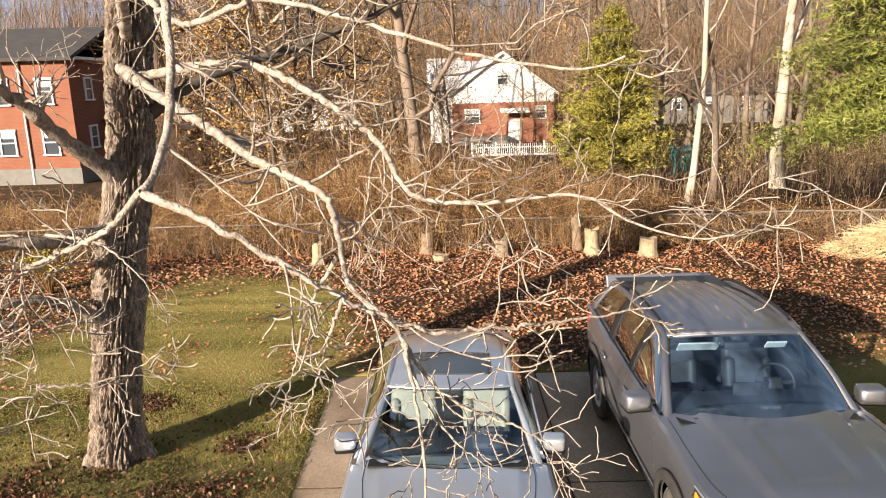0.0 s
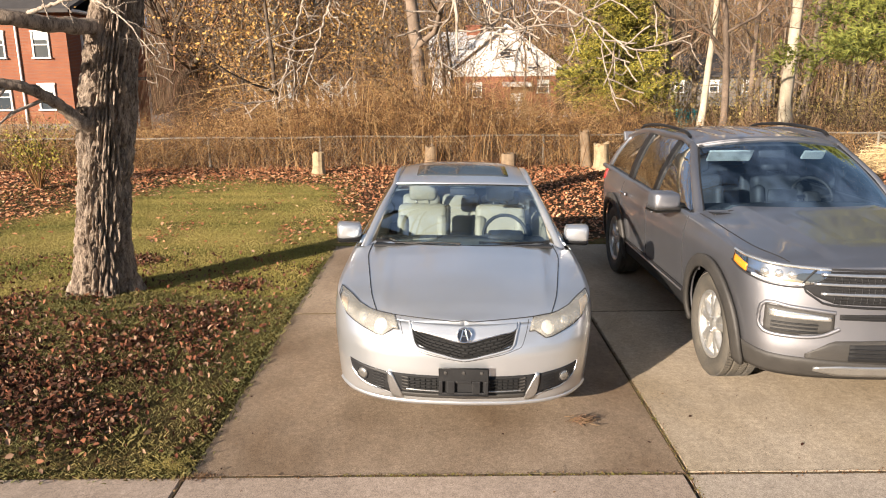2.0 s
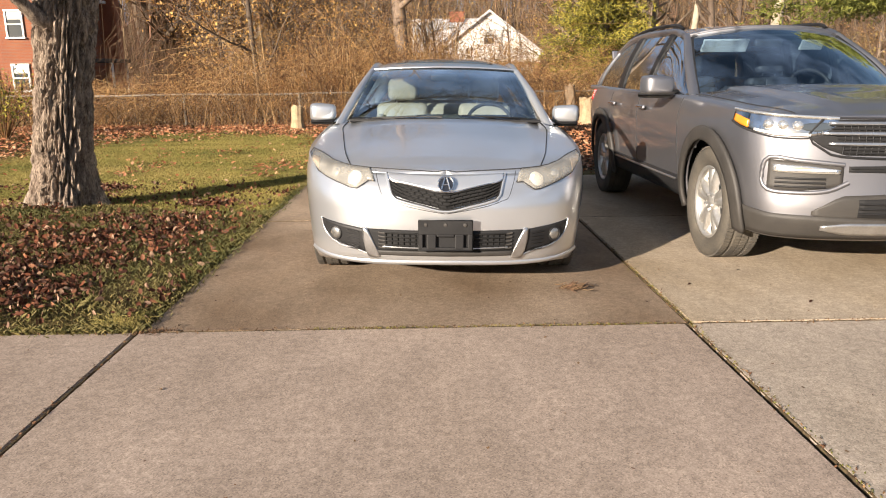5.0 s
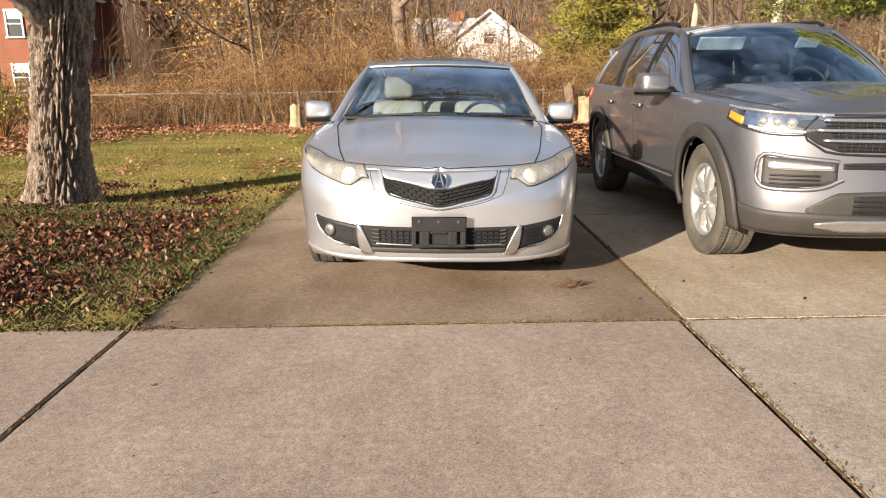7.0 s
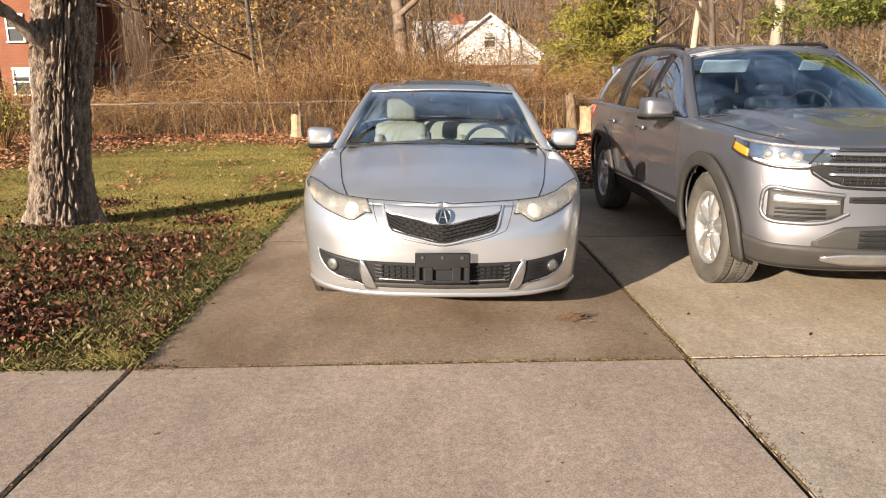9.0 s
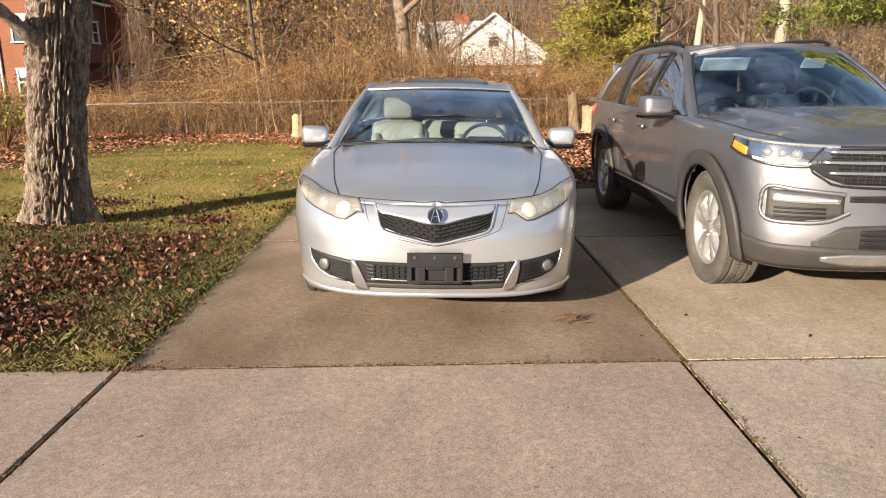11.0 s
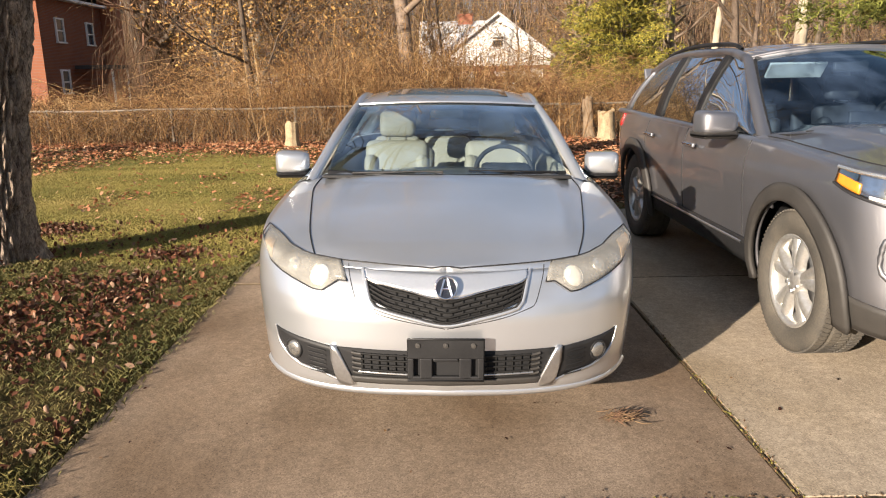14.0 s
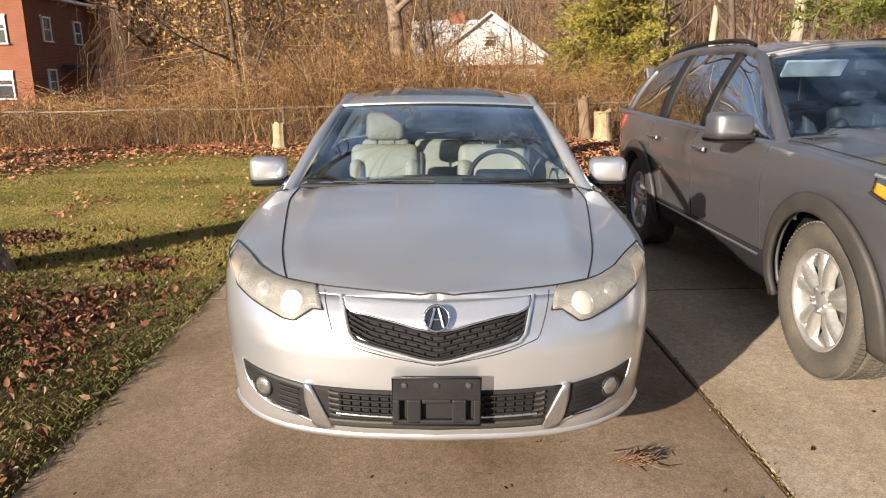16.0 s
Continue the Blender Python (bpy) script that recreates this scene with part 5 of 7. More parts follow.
        for y in (2.42, 3.42):
            s = float(np.interp(y, sh.pts[:, 1], sh.s))
            skin_patch("door_handle", sh, mirrored([(s - 0.1, 0.985, 1.015), (s + 0.1, 0.985, 1.015)], side), M["graphite"], car, 0.045, 8, 3, 0.02, "body-coloured door handle with a bright strip")
            skin_line("handle_strip", sh, [(side * (s - 0.1), 1.0), (side * s, 1.0), (side * (s + 0.1), 1.0)], 0.008, M["chrome"], car, 0.046)
        s = float(np.interp(4.72, sh.pts[:, 1], sh.s))
        skin_patch("tail_lamp", sh, mirrored([(s - 0.12, 1.0, 1.15), (s + 0.3, 0.98, 1.16)], side), M["red"], car, 0.012, 10, 5, 0.012, "red tail lamp")
        # greenhouse side
        a0, a1 = Vector((side * 0.835, 1.6, 1.10)), Vector((side * 0.665, 2.33, 1.585))
        belt = lambda v, side=side: (side * (0.905 - 0.05 * v * v), 1.56 + 3.2 * v, 1.105 + 0.045 * v)
        rl, _ = smooth_curve([(side * 0.845, 1.6, 1.11), tuple(a1 + Vector((side * 0.012, 0, 0))), (side * 0.7, 3.0, 1.655), (side * 0.695, 3.8, 1.635), (side * 0.67, 4.5, 1.52)], 60)
        idx = np.interp(np.linspace(0, 1, 60), np.linspace(0, 1, 60), rl[:, 1])
        def hi(v, rl=rl):
            y = 1.6 + 2.9 * v
            return tuple(float(np.interp(y, rl[:, 1], rl[:, q])) for q in (0, 1, 2))
        sf = between(belt, hi, (side * 0.03, 0, 0))
        pane("front_side_window", lambda u, v, sf=sf: sf(u, 0.02 + 0.31 * v), 8, 14, M["side_glass"], car, "clear front side window")
        pane("rear_side_window", lambda u, v, sf=sf: sf(u, 0.355 + 0.25 * v), 8, 10, M["privacy"], car, "dark privacy glass")
        pane("quarter_window", lambda u, v, sf=sf: sf(u, 0.655 + 0.3 * v), 8, 10, M["privacy"], car, "dark privacy glass")
        for v0, v1, m2 in ((0.325, 0.36, "plastic"), (0.6, 0.66, "plastic"), (0.955, 1.0, "graphite")):
            V, F = sheet(lambda u, v, sf=sf, v0=v0, v1=v1: Vector(sf(u, v0 + (v1 - v0) * v)) + Vector((side * 0.004, 0, 0)), 8, 3)
            thick(mesh_object("window_post", V, F, M[m2], car, True), 0.02, 0)
        post, _ = smooth_curve([(side * 0.90, 1.42, 1.06), tuple(a0 + Vector((side * 0.01, 0, 0))), tuple(a0.lerp(a1, 0.5) + Vector((side * 0.02, -0.01, 0.015))), tuple(a1)], 20)
        tubes("a_pillar", [(list(post) + [tuple(rl[20])], list(np.linspace(0.046, 0.034, 20)) + [0.03])], M["graphite"], car, 10, "dark grey windscreen pillar")
        gasket = [Vector(q) + Vector((-side * 0.03, -0.03, 0.0)) for q in post]
        tubes("pillar_gasket", [(gasket, [0.014] * 20)], M["plastic"], car, 6)
        tubes("roof_edge", [(rl[18:], [0.034] * 42)], M["graphite"], car, 8)
        tubes("belt_strip", [([Vector(belt(v)) + Vector((side * 0.006, 0, 0.0)) for v in np.linspace(0, 1, 16)], [0.013] * 16)], M["plastic"], car, 6)
        tubes("shoulder", [([(side * (0.93 - 0.04 * v * v), 1.45 + 3.4 * v, 1.09 + 0.05 * v) for v in np.linspace(0, 1, 16)], [0.028] * 16)], M["graphite"], car, 8)
        # roof rail on feet
        rail, _ = smooth_curve([(side * 0.645, 2.5, 1.665), (side * 0.65, 2.68, 1.708), (side * 0.65, 3.4, 1.722), (side * 0.635, 4.05, 1.675), (side * 0.625, 4.25, 1.6)], 30)
        rr = tubes("roof_rail", [(rail, [0.016] * 30)], M["plastic"], car, 8, "black roof rail")
    # windscreen, roof, tail
    ws_lo, ws_hi = bowed(0.835, 0, (1.30, 1.6), 1.165, 1.10), bowed(0.665, 0, (2.2, 2.33), 1.655, 1.585)
    pane("windscreen", between(ws_lo, ws_hi, (0, -0.02, 0.03)), 14, 20, M["suv_screen"], car, "clear windscreen reflecting the sky")
    tubes("roof_header", [([Vector(ws_hi(v)) + Vector((0, 0.016, 0.006)) for v in np.linspace(0, 1, 21)], [0.018] * 21)], M["graphite"], car, 8)
    def roof_fn(u, v):
        y = 2.2 + 2.25 * u
        e = abs(2 * v - 1)
        x = (0.675 - 0.02 * u) * (2 * v - 1)
        z = 1.66 + 0.07 * math.sin(math.pi * min(1.0, 0.08 + u * 0.8)) - 0.1 * u * u
        ribs = 0.005 * math.cos(2 * math.pi * (2 * v - 1) * 4.5) * step(0.1, 0.2, u) * step(1.0, 0.9, u) * step(0.95, 0.8, e)
        return (x, y + 0.13 * e * e * (1 - u), z - 0.07 * e ** 2.6 + ribs)
    V, F = sheet(roof_fn, 26, 90)
    thick(mesh_object("roof", V, F, M["graphite"], car, True, "dark grey roof panel with ribs"), 0.015)
    part("tailgate", joined(box((1.36, 0.04, 0.5), (0, 4.7, 1.34), 0.015, (-30, 0, 0)), box((1.3, 0.16, 0.03), (0, 4.5, 1.545), 0.01, (-8, 0, 0))), M["graphite"], car)
    part("rear_window", box((1.15, 0.01, 0.36), (0, 4.73, 1.36), 0.003, (-30, 0, 0)), M["privacy"], car)
    part("cowl_panel", box((1.6, 0.2, 0.02), (0, 1.47, 1.13), 0.006, (-5, 0, 0)), M["plastic"], car)
    wiper(car, (-0.66, 1.46, 1.15), (-0.3, 1.38, 1.17), (0.0, 1.34, 1.175))
    wiper(car, (0.1, 1.36, 1.175), (0.45, 1.42, 1.165), (0.72, 1.55, 1.145))
    # interior
    part("dashboard", joined(box((1.56, 0.6, 0.2), (0, 1.88, 1.02), 0.06, (-4, 0, 0), 3), box((0.26, 0.03, 0.16), (0.03, 2.0, 1.16), 0.01)), M["trim"], car, "dark dashboard", True)
    for x in (-0.4, 0.4):
        seat(car, (x, 2.6, 0.36), 0.52, M["trim"], 0.6)
    seat(car, (0, 3.5, 0.4), 1.3, M["trim"], 0.55, False)
    steering_wheel(car, (0.4, 2.2, 1.14), 62, M["cladding"])
    part("sun_visor", box((0.4, 0.02, 0.13), (-0.36, 2.26, 1.515), 0.008, (40, 0, 0)), M["visor"], car, "pale folded sun visor")
    part("sun_visor", box((0.2, 0.02, 0.1), (0.4, 2.26, 1.515), 0.008, (40, 0, 0)), M["visor"], car, "pale folded sun visor")
    part("room_mirror", box((0.24, 0.04, 0.07), (0, 2.22, 1.53), 0.012), M["trim"], car, smooth=True)
    part("headliner", box((1.26, 2.2, 0.02), (0, 3.4, 1.6), 0.008), M["trim"], car)
    # Dark panel added across the tail to block daylight showing through the cabin.
    part("tail_trim", box((1.34, 0.03, 0.95), (0, 4.42, 1.08), 0.01), M["trim"], car)
    return car


suv = grey_suv()
suv.matrix_world = pose(2.965, 4.125, 0, 0, 0, 0.4)
# ---- houses, fences and yard things beyond the lawn ----
def window_unit(parent, at, w, h, turn=0.0, bars=True, name="window"):
    """A sash window with frame, sill, two sashes and a blind behind the upper pane."""
    root = new(name)
    root.parent = parent
    root.matrix_local = pose(*at, 0, 0, turn)
    part("frame", joined(box((w + 0.14, 0.1, 0.09), (0, -0.03, h / 2 + 0.02)), box((0.08, 0.1, h), (-w / 2, -0.03, 0)), box((0.08, 0.1, h), (w / 2, -0.03, 0)), box((w, 0.08, 0.06), (0, -0.03, 0))), M["white"], root)
    part("sill", box((w + 0.2, 0.16, 0.08), (0, -0.06, -h / 2 - 0.02), 0.01), M["white"], root)
    part("pane", box((w, 0.03, h / 2), (0, 0.0, -h / 4)), M["pane"], root)
    part("pane", box((w, 0.03, h / 2), (0, 0.0, h / 4)), M["pane"], root)
    if bars:
        part("blind", box((w * 0.94, 0.01, h * 0.3), (0, -0.02, h * 0.33)), M["blind"], root, "pale half-drawn blind")
    return root


def gable_roof(x0, x1, y0, y1, z, rise, over, ridge_y):
    """A thick pitched roof; ridge along y or x."""
    bm = bmesh.new()
    if ridge_y:
        xm = (x0 + x1) / 2
        rows = [[(x0 - over, y, z - over * rise / (xm - x0)), (xm, y, z + rise), (x1 + over, y, z - over * rise / (xm - x0))] for y in (y0 - over, y1 + over)]
    else:
        ym = (y0 + y1) / 2
        rows = [[(x, y0 - over, z - over * rise / (ym - y0)), (x, ym, z + rise), (x, y1 + over, z - over * rise / (ym - y0))] for x in (x0 - over, x1 + over)]
    lo = [[bm.verts.new(p) for p in r] for r in rows]
    hi = [[bm.verts.new((p[0], p[1], p[2] + 0.2)) for p in r] for r in rows]
    for a in (lo, hi):
        for j in range(2):
            bm.faces.new((a[0][j], a[0][j + 1], a[1][j + 1], a[1][j]))
    for r in (0, 1):
        for j in range(2):
            bm.faces.new((lo[r][j], lo[r][j + 1], hi[r][j + 1], hi[r][j]))
    for j in (0, 2):
        bm.faces.new((lo[0][j], lo[1][j], hi[1][j], hi[0][j]))
    bmesh.ops.recalc_face_normals(bm, faces=bm.faces[:])
    return bm


def gable_wall(x0, x1, y, z0, z1, rise, t=0.25):
    bm = bmesh.new()
    prof = [(x0, z0), (x1, z0), (x1, z1), ((x0 + x1) / 2, z1 + rise), (x0, z1)]
    a = [bm.verts.new((x, y, z)) for x, z in prof]
    b = [bm.verts.new((x, y + t, z)) for x, z in prof]
    bm.faces.new(a)
    bm.faces.new(b[::-1])
    for i in range(5):
        j = (i + 1) % 5
        bm.faces.new((a[i], b[i], b[j], a[j]))
    bmesh.ops.recalc_face_normals(bm, faces=bm.faces[:])
    return bm


def brick_house():
    h = tagged(new("brick_house"), "red brick two-storey house with white sash windows", "house")
    x0, x1, y0, y1, zb, zt = -35.0, -20.2, 40.0, 49.0, -1.3, 6.0
    part("foundation", box((x1 - x0 + 0.16, y1 - y0 + 0.16, 1.3), ((x0 + x1) / 2, (y0 + y1) / 2, zb + 0.65)), M["stone"], h, "grey block foundation")
    wall = part("wall", box((x1 - x0, y1 - y0, zt), ((x0 + x1) / 2, (y0 + y1) / 2, zt / 2)), M["brick"], h, "red brick wall")
    V, F, k = [], [], 0
    courses = []
    for row in range(80):
        z = 0.075 * row
        courses.append(([(x0, y0 - 0.003, z), (x1, y0 - 0.003, z)], [0.006, 0.006]))
        courses.append(([(x1 + 0.003, y0, z), (x1 + 0.003, y1, z)], [0.006, 0.006]))
    tubes("mortar", courses, M["stone"], wall, 4)
    part("roof", gable_roof(x0, x1, y0, y1, zt, 1.7, 0.5, False), M["roof"], h, "dark shingle roof")
    part("soffit", box((x1 - x0 + 0.9, y1 - y0 + 0.9, 0.14), ((x0 + x1) / 2, (y0 + y1) / 2, zt - 0.04)), M["white"], h)
    for x in (-21.6, -24.0, -27.4):
        for z in (1.45, 4.2):
            window_unit(h, (x, y0 - 0.02, z), 0.85, 1.35)
    for y, z in ((42.0, 4.3), (45.5, 4.3), (42.0, 1.6)):
        window_unit(h, (x1 + 0.02, y, z), 0.8, 1.2, 90, False)
    tubes("downspout", [([(-22.85, y0 - 0.08, -1.0), (-22.85, y0 - 0.08, 5.9)], [0.06, 0.06])], M["white"], h, 8, "white downspout")
    part("chimney", box((1.1, 0.8, 9.0), (x1 + 0.4, 47.6, 3.4), 0.02), M["brick"], h)
    porch = part("porch_roof", box((2.2, 2.4, 0.2), (x1 + 1.2, 44.2, 2.4), 0.03), M["roof"], h)
    tubes("porch_post", [([(x1 + 2.1, 43.2, -1), (x1 + 2.1, 43.2, 2.4)], [0.07, 0.07])], M["white"], h, 8)
    tubes("porch_post", [([(x1 + 2.1, 45.2, -1), (x1 + 2.1, 45.2, 2.4)], [0.07, 0.07])], M["white"], h, 8)
    return h


def white_house():
    h = tagged(new("white_house"), "white gabled house with red brick ground floor and chimney", "house")
    x0, x1, y0, y1 = 0.95, 9.4, 61.0, 72.0
    z1, rise = 3.2, 3.15
    part("wall", gable_wall(x0, x1, y0, 2.4, z1, rise), M["white"], h, "white siding gable")
    sid = []
    for k in range(18):
        z = 2.5 + 0.3 * k
        half = (x1 - x0) / 2 if z < z1 else (x1 - x0) / 2 * (1 - (z - z1) / rise)
        if half > 0.2:
            sid.append(([((x0 + x1) / 2 - half, y0 - 0.01, z), ((x0 + x1) / 2 + half, y0 - 0.01, z)], [0.02, 0.02]))
    tubes("siding", sid, M["white"], h, 4)
    part("lower_wall", box((x1 - x0, y1 - y0, 3.7), ((x0 + x1) / 2, (y0 + y1) / 2 + 0.05, 0.55)), M["brick_far"], h, "red brick ground floor")
    part("side_walls", joined(box((0.25, y1 - y0, 0.8), (x0 + 0.12, (y0 + y1) / 2 + 0.1, 2.8)), box((0.25, y1 - y0, 0.8), (x1 - 0.12, (y0 + y1) / 2 + 0.1, 2.8))), M["white"], h)
    part("roof", gable_roof(x0, x1, y0, y1, z1, rise, 0.35, True), M["pale_roof"], h, "pale shingle roof")
    part("wing", box((5.8, 6.4, 4.6), (1.95, y0 + 4.9, 1.1)), M["white"], h, "white side wing")
    part("wing_roof", gable_roof(-0.95, 5.0, y0 + 1.6, y0 + 8.2, 3.3, 2.75, 0.25, False), M["pale_roof"], h, "pale shingle wing roof")
    part("wing_gable", box((0.2, 5.0, 1.9), (-0.98, y0 + 4.9, 4.1), 0.02), M["white"], h)
    part("chimney", joined(box((1.25, 0.8, 1.6), (2.75, y0 + 4.9, 6.0), 0.03), box((1.4, 0.95, 0.14), (2.75, y0 + 4.9, 6.72), 0.02)), M["brick_far"], h, "red brick chimney")
    window_unit(h, (5.15, y0 - 0.02, 4.4), 0.9, 1.1)
    window_unit(h, (8.3, y0 - 0.02, 1.55), 0.9, 1.0)
    window_unit(h, (2.6, y0 - 0.02, 1.3), 1.2, 1.1)
    door = part("door", box((1.0, 0.12, 2.1), (6.1, y0 - 0.08, 0.0), 0.02), M["blind"], h, "pale blue-grey door")
    part("handle", box((0.06, 0.06, 0.12), (6.45, y0 - 0.17, 0.0), 0.01), M["satin"], door)
    part("awning", box((2.4, 1.3, 0.16), (6.1, y0 - 0.6, 1.75), 0.03, (10, 0, 0)), M["white"], h, "white porch awning")
    part("porch", box((4.2, 1.8, 0.9), (3.4, y0 - 0.95, -0.75), 0.03), M["stone"], h, "pale stone porch")
    return h


def far_house(x, y, w, wall_m, label, turn):
    h = tagged(new("far_house"), label, "house")
    part("wall", box((w, 7, 3.6), (0, 0, 0.6)), wall_m, h)
    part("roof", gable_roof(-w / 2, w / 2, -3.5, 3.5, 2.4, 2.2, 0.4, False), M["roof"], h)
    for dx in (-w * 0.28, 0.05, w * 0.28):
        window_unit(h, (dx, -3.52, 1.2), 0.9, 1.2)
    h.matrix_world = pose(x, y, 0, 0, 0, turn)
    return h


def picket_fence():
    f = tagged(new("picket_fence"), "white painted wooden picket fence", "fence")
    x0, n, y = 2.1, 46, 50.0
    me = None
    for k in range(n):
        if me is None:
            bm = bmesh.new()
            bmesh.ops.create_cube(bm, size=1, matrix=Matrix.Translation((0, 0, 0.5)) @ Matrix.Diagonal((0.1, 0.03, 1.0, 1)))
            tops = [v for v in bm.verts if v.co.z > 0.9]
            for v in tops:
                v.co.x *= 0.35
                v.co.z += 0.06
            ob = part("picket", bm, M["white"], f)
            me = ob.data
        else:
            ob = new("picket", me)
            ob.parent = f
        ob.location = (x0 + 0.145 * k, y, -1.15 + 0.03 * math.sin(k * 0.7))
    for z in (-0.85, -0.35):
        part("rail", box((n * 0.145, 0.04, 0.09), (x0 + n * 0.0725, y + 0.035, z)), M["white"], f)
    for k in range(5):
        part("post", box((0.11, 0.11, 1.3), (x0 + k * n * 0.145 / 4, y + 0.08, -0.6), 0.01), M["white"], f)
    return f


def chain_fence():
    f = tagged(new("chain_link_fence"), "weathered galvanised chain-link fence overgrown with dry stems", "fence")
    y, x0, x1 = 16.35, -13.0, 15.0
    for k in range(12):
        x = x0 + (x1 - x0) * k / 11
        tubes("post", [([(x, y, ground_z(x, y) - 0.1), (x, y, 0.98)], [0.03, 0.03])], M["galv"], f, 8)
    tubes("top_rail", [([(x0 + (x1 - x0) * k / 40, y, 0.95 + 0.012 * math.sin(k * 1.3)) for k in range(41)], [0.021] * 41)], M["galv"], f, 7)
    wires = []
    n = 300
    for k in range(n):
        x = x0 + (x1 - x0) * k / n
        wires.append(([(x, y - 0.035, 0.0), (x + 0.93, y - 0.035, 0.93)], [0.0035, 0.0035]))
        wires.append(([(x + 0.93, y - 0.038, 0.0), (x, y - 0.038, 0.93)], [0.0035, 0.0035]))
    tubes("wire_mesh", wires, M["galv"], f, 3)
    tubes("brace", [([(9.9, y - 0.05, 0.9), (11.6, y - 0.05, 0.15)], [0.025, 0.025])], M["galv"], f, 7, "pale diagonal brace")
    return f


def stump(x, y, r, h, label, lean=0.0, seed=0):
    rng = random.Random(seed)
    V, F = [], []
    n, rows = 22, 9
    z0 = ground_z(x, y) - 0.05
    for j in range(rows):
        t = j / (rows - 1)
        for i in range(n):
            a = 2 * math.pi * i / n
            rr = r * (1.28 - 0.35 * min(1, t * 2.5)) * (1 + 0.09 * noise.noise((math.cos(a) * 2.2, math.sin(a) * 2.2, seed + t * 0.6)))
            z = h * t + (0.14 * h * noise.noise((math.cos(a) * 1.5, math.sin(a) * 1.5, seed + 9)) if j == rows - 1 else 0)
            V.append((rr * math.cos(a) + lean * z, rr * math.sin(a), z))
    for j in range(rows - 1):
        for i in range(n):
            k = (i + 1) % n
            F.append((j * n + i, j * n + k, (j + 1) * n + k, (j + 1) * n + i))
    V.append((lean * h, 0, h * 0.96))
    F += [((rows - 1) * n + i, (rows - 1) * n + (i + 1) % n, len(V) - 1) for i in range(n)]
    ob = tagged(mesh_object("tree_stump", V, F, M["darkstump" if "dark" in label or "brown" in label else "stump"], smooth=False), label, "stump", group="stumps along the leaf bed")
    ob.location = (x, y, z0)
    return ob


def wheeled_bin(x, y):
    b = tagged(new("wheeled_bin"), "teal plastic wheeled bin standing on the far grass", "bin")
    bm = box((1.0, 0.9, 1.2), (0, 0, 0.7), 0.05)
    for v in bm.verts:
        k = 0.82 + 0.15 * v.co.z
        v.co.x *= k
        v.co.y *= k
    part("tub", bm, M["teal"], b)
    part("lid", box((1.08, 1.0, 0.1), (0, 0, 1.35), 0.04, (6, 0, 0)), M["teal"], b)
    for s in (-0.45, 0.45):
        part("wheel", lathe([(0.0, -0.05), (0.14, -0.05), (0.14, 0.05), (0.0, 0.05)], 20, "x", (s, 0.4, 0.14)), M["rubber"], b)
    b.matrix_world = pose(x, y, ground_z(x, y) - 0.02, 0, 0, 20)
    return b


brick_house()
white_house()
far_house(-16.5, 88, 12, M["blind"], "pale sided house with a dark roof among trees", 8)
far_house(30, 84, 13, M["stone"], "grey house with a dark roof behind bare trees", -6)
picket_fence()
chain_fence()
stump(-2.68, 15.15, 0.14, 0.52, "pale sawn tree stump, square and weathered", 0.02, 1)
stump(3.45, 15.55, 0.17, 0.62, "split pale tree stump with ragged top", -0.05, 2)
stump(3.2, 15.95, 0.12, 0.85, "dark leaning broken stump", -0.1, 3)
stump(1.42, 15.6, 0.17, 0.42, "brown weathered tree stump in dry stems", 0.0, 4)
stump(-0.3, 16.0, 0.16, 0.55, "dark brown stump among dry stems", 0.05, 5)
stump(0.02, 15.35, 0.19, 0.16, "low pale sawn stump in leaves", 0.0, 6)
stump(4.6, 15.2, 0.2, 0.46, "pale square sawn stump in leaves", 0.0, 7)
wheeled_bin(12.2, 36.0)
lane = [(-19.5, 43), (-20.5, 52), (-23.5, 66), (-28, 90), (-36, 125)]
lp, _ = smooth_curve(lane, 24)
V, F = [], []
for i, (x, y) in enumerate(lp):
    for dx in (-3.2, 3.2):
        V.append((x + dx, y, ground_z(x + dx, y) + 0.06))
    for dx in (-3.2, 3.2):
        V.append((x + dx, y, ground_z(x + dx, y) - 0.3))
for i in range(23):
    a = 4 * i
    F += [(a, a + 1, a + 5, a + 4), (a, a + 4, a + 6, a + 2), (a + 1, a + 3, a + 7, a + 5)]
tagged(mesh_object("road", V, F, M["road"]), "grey asphalt lane beside the brick house", "road", kind="structure")
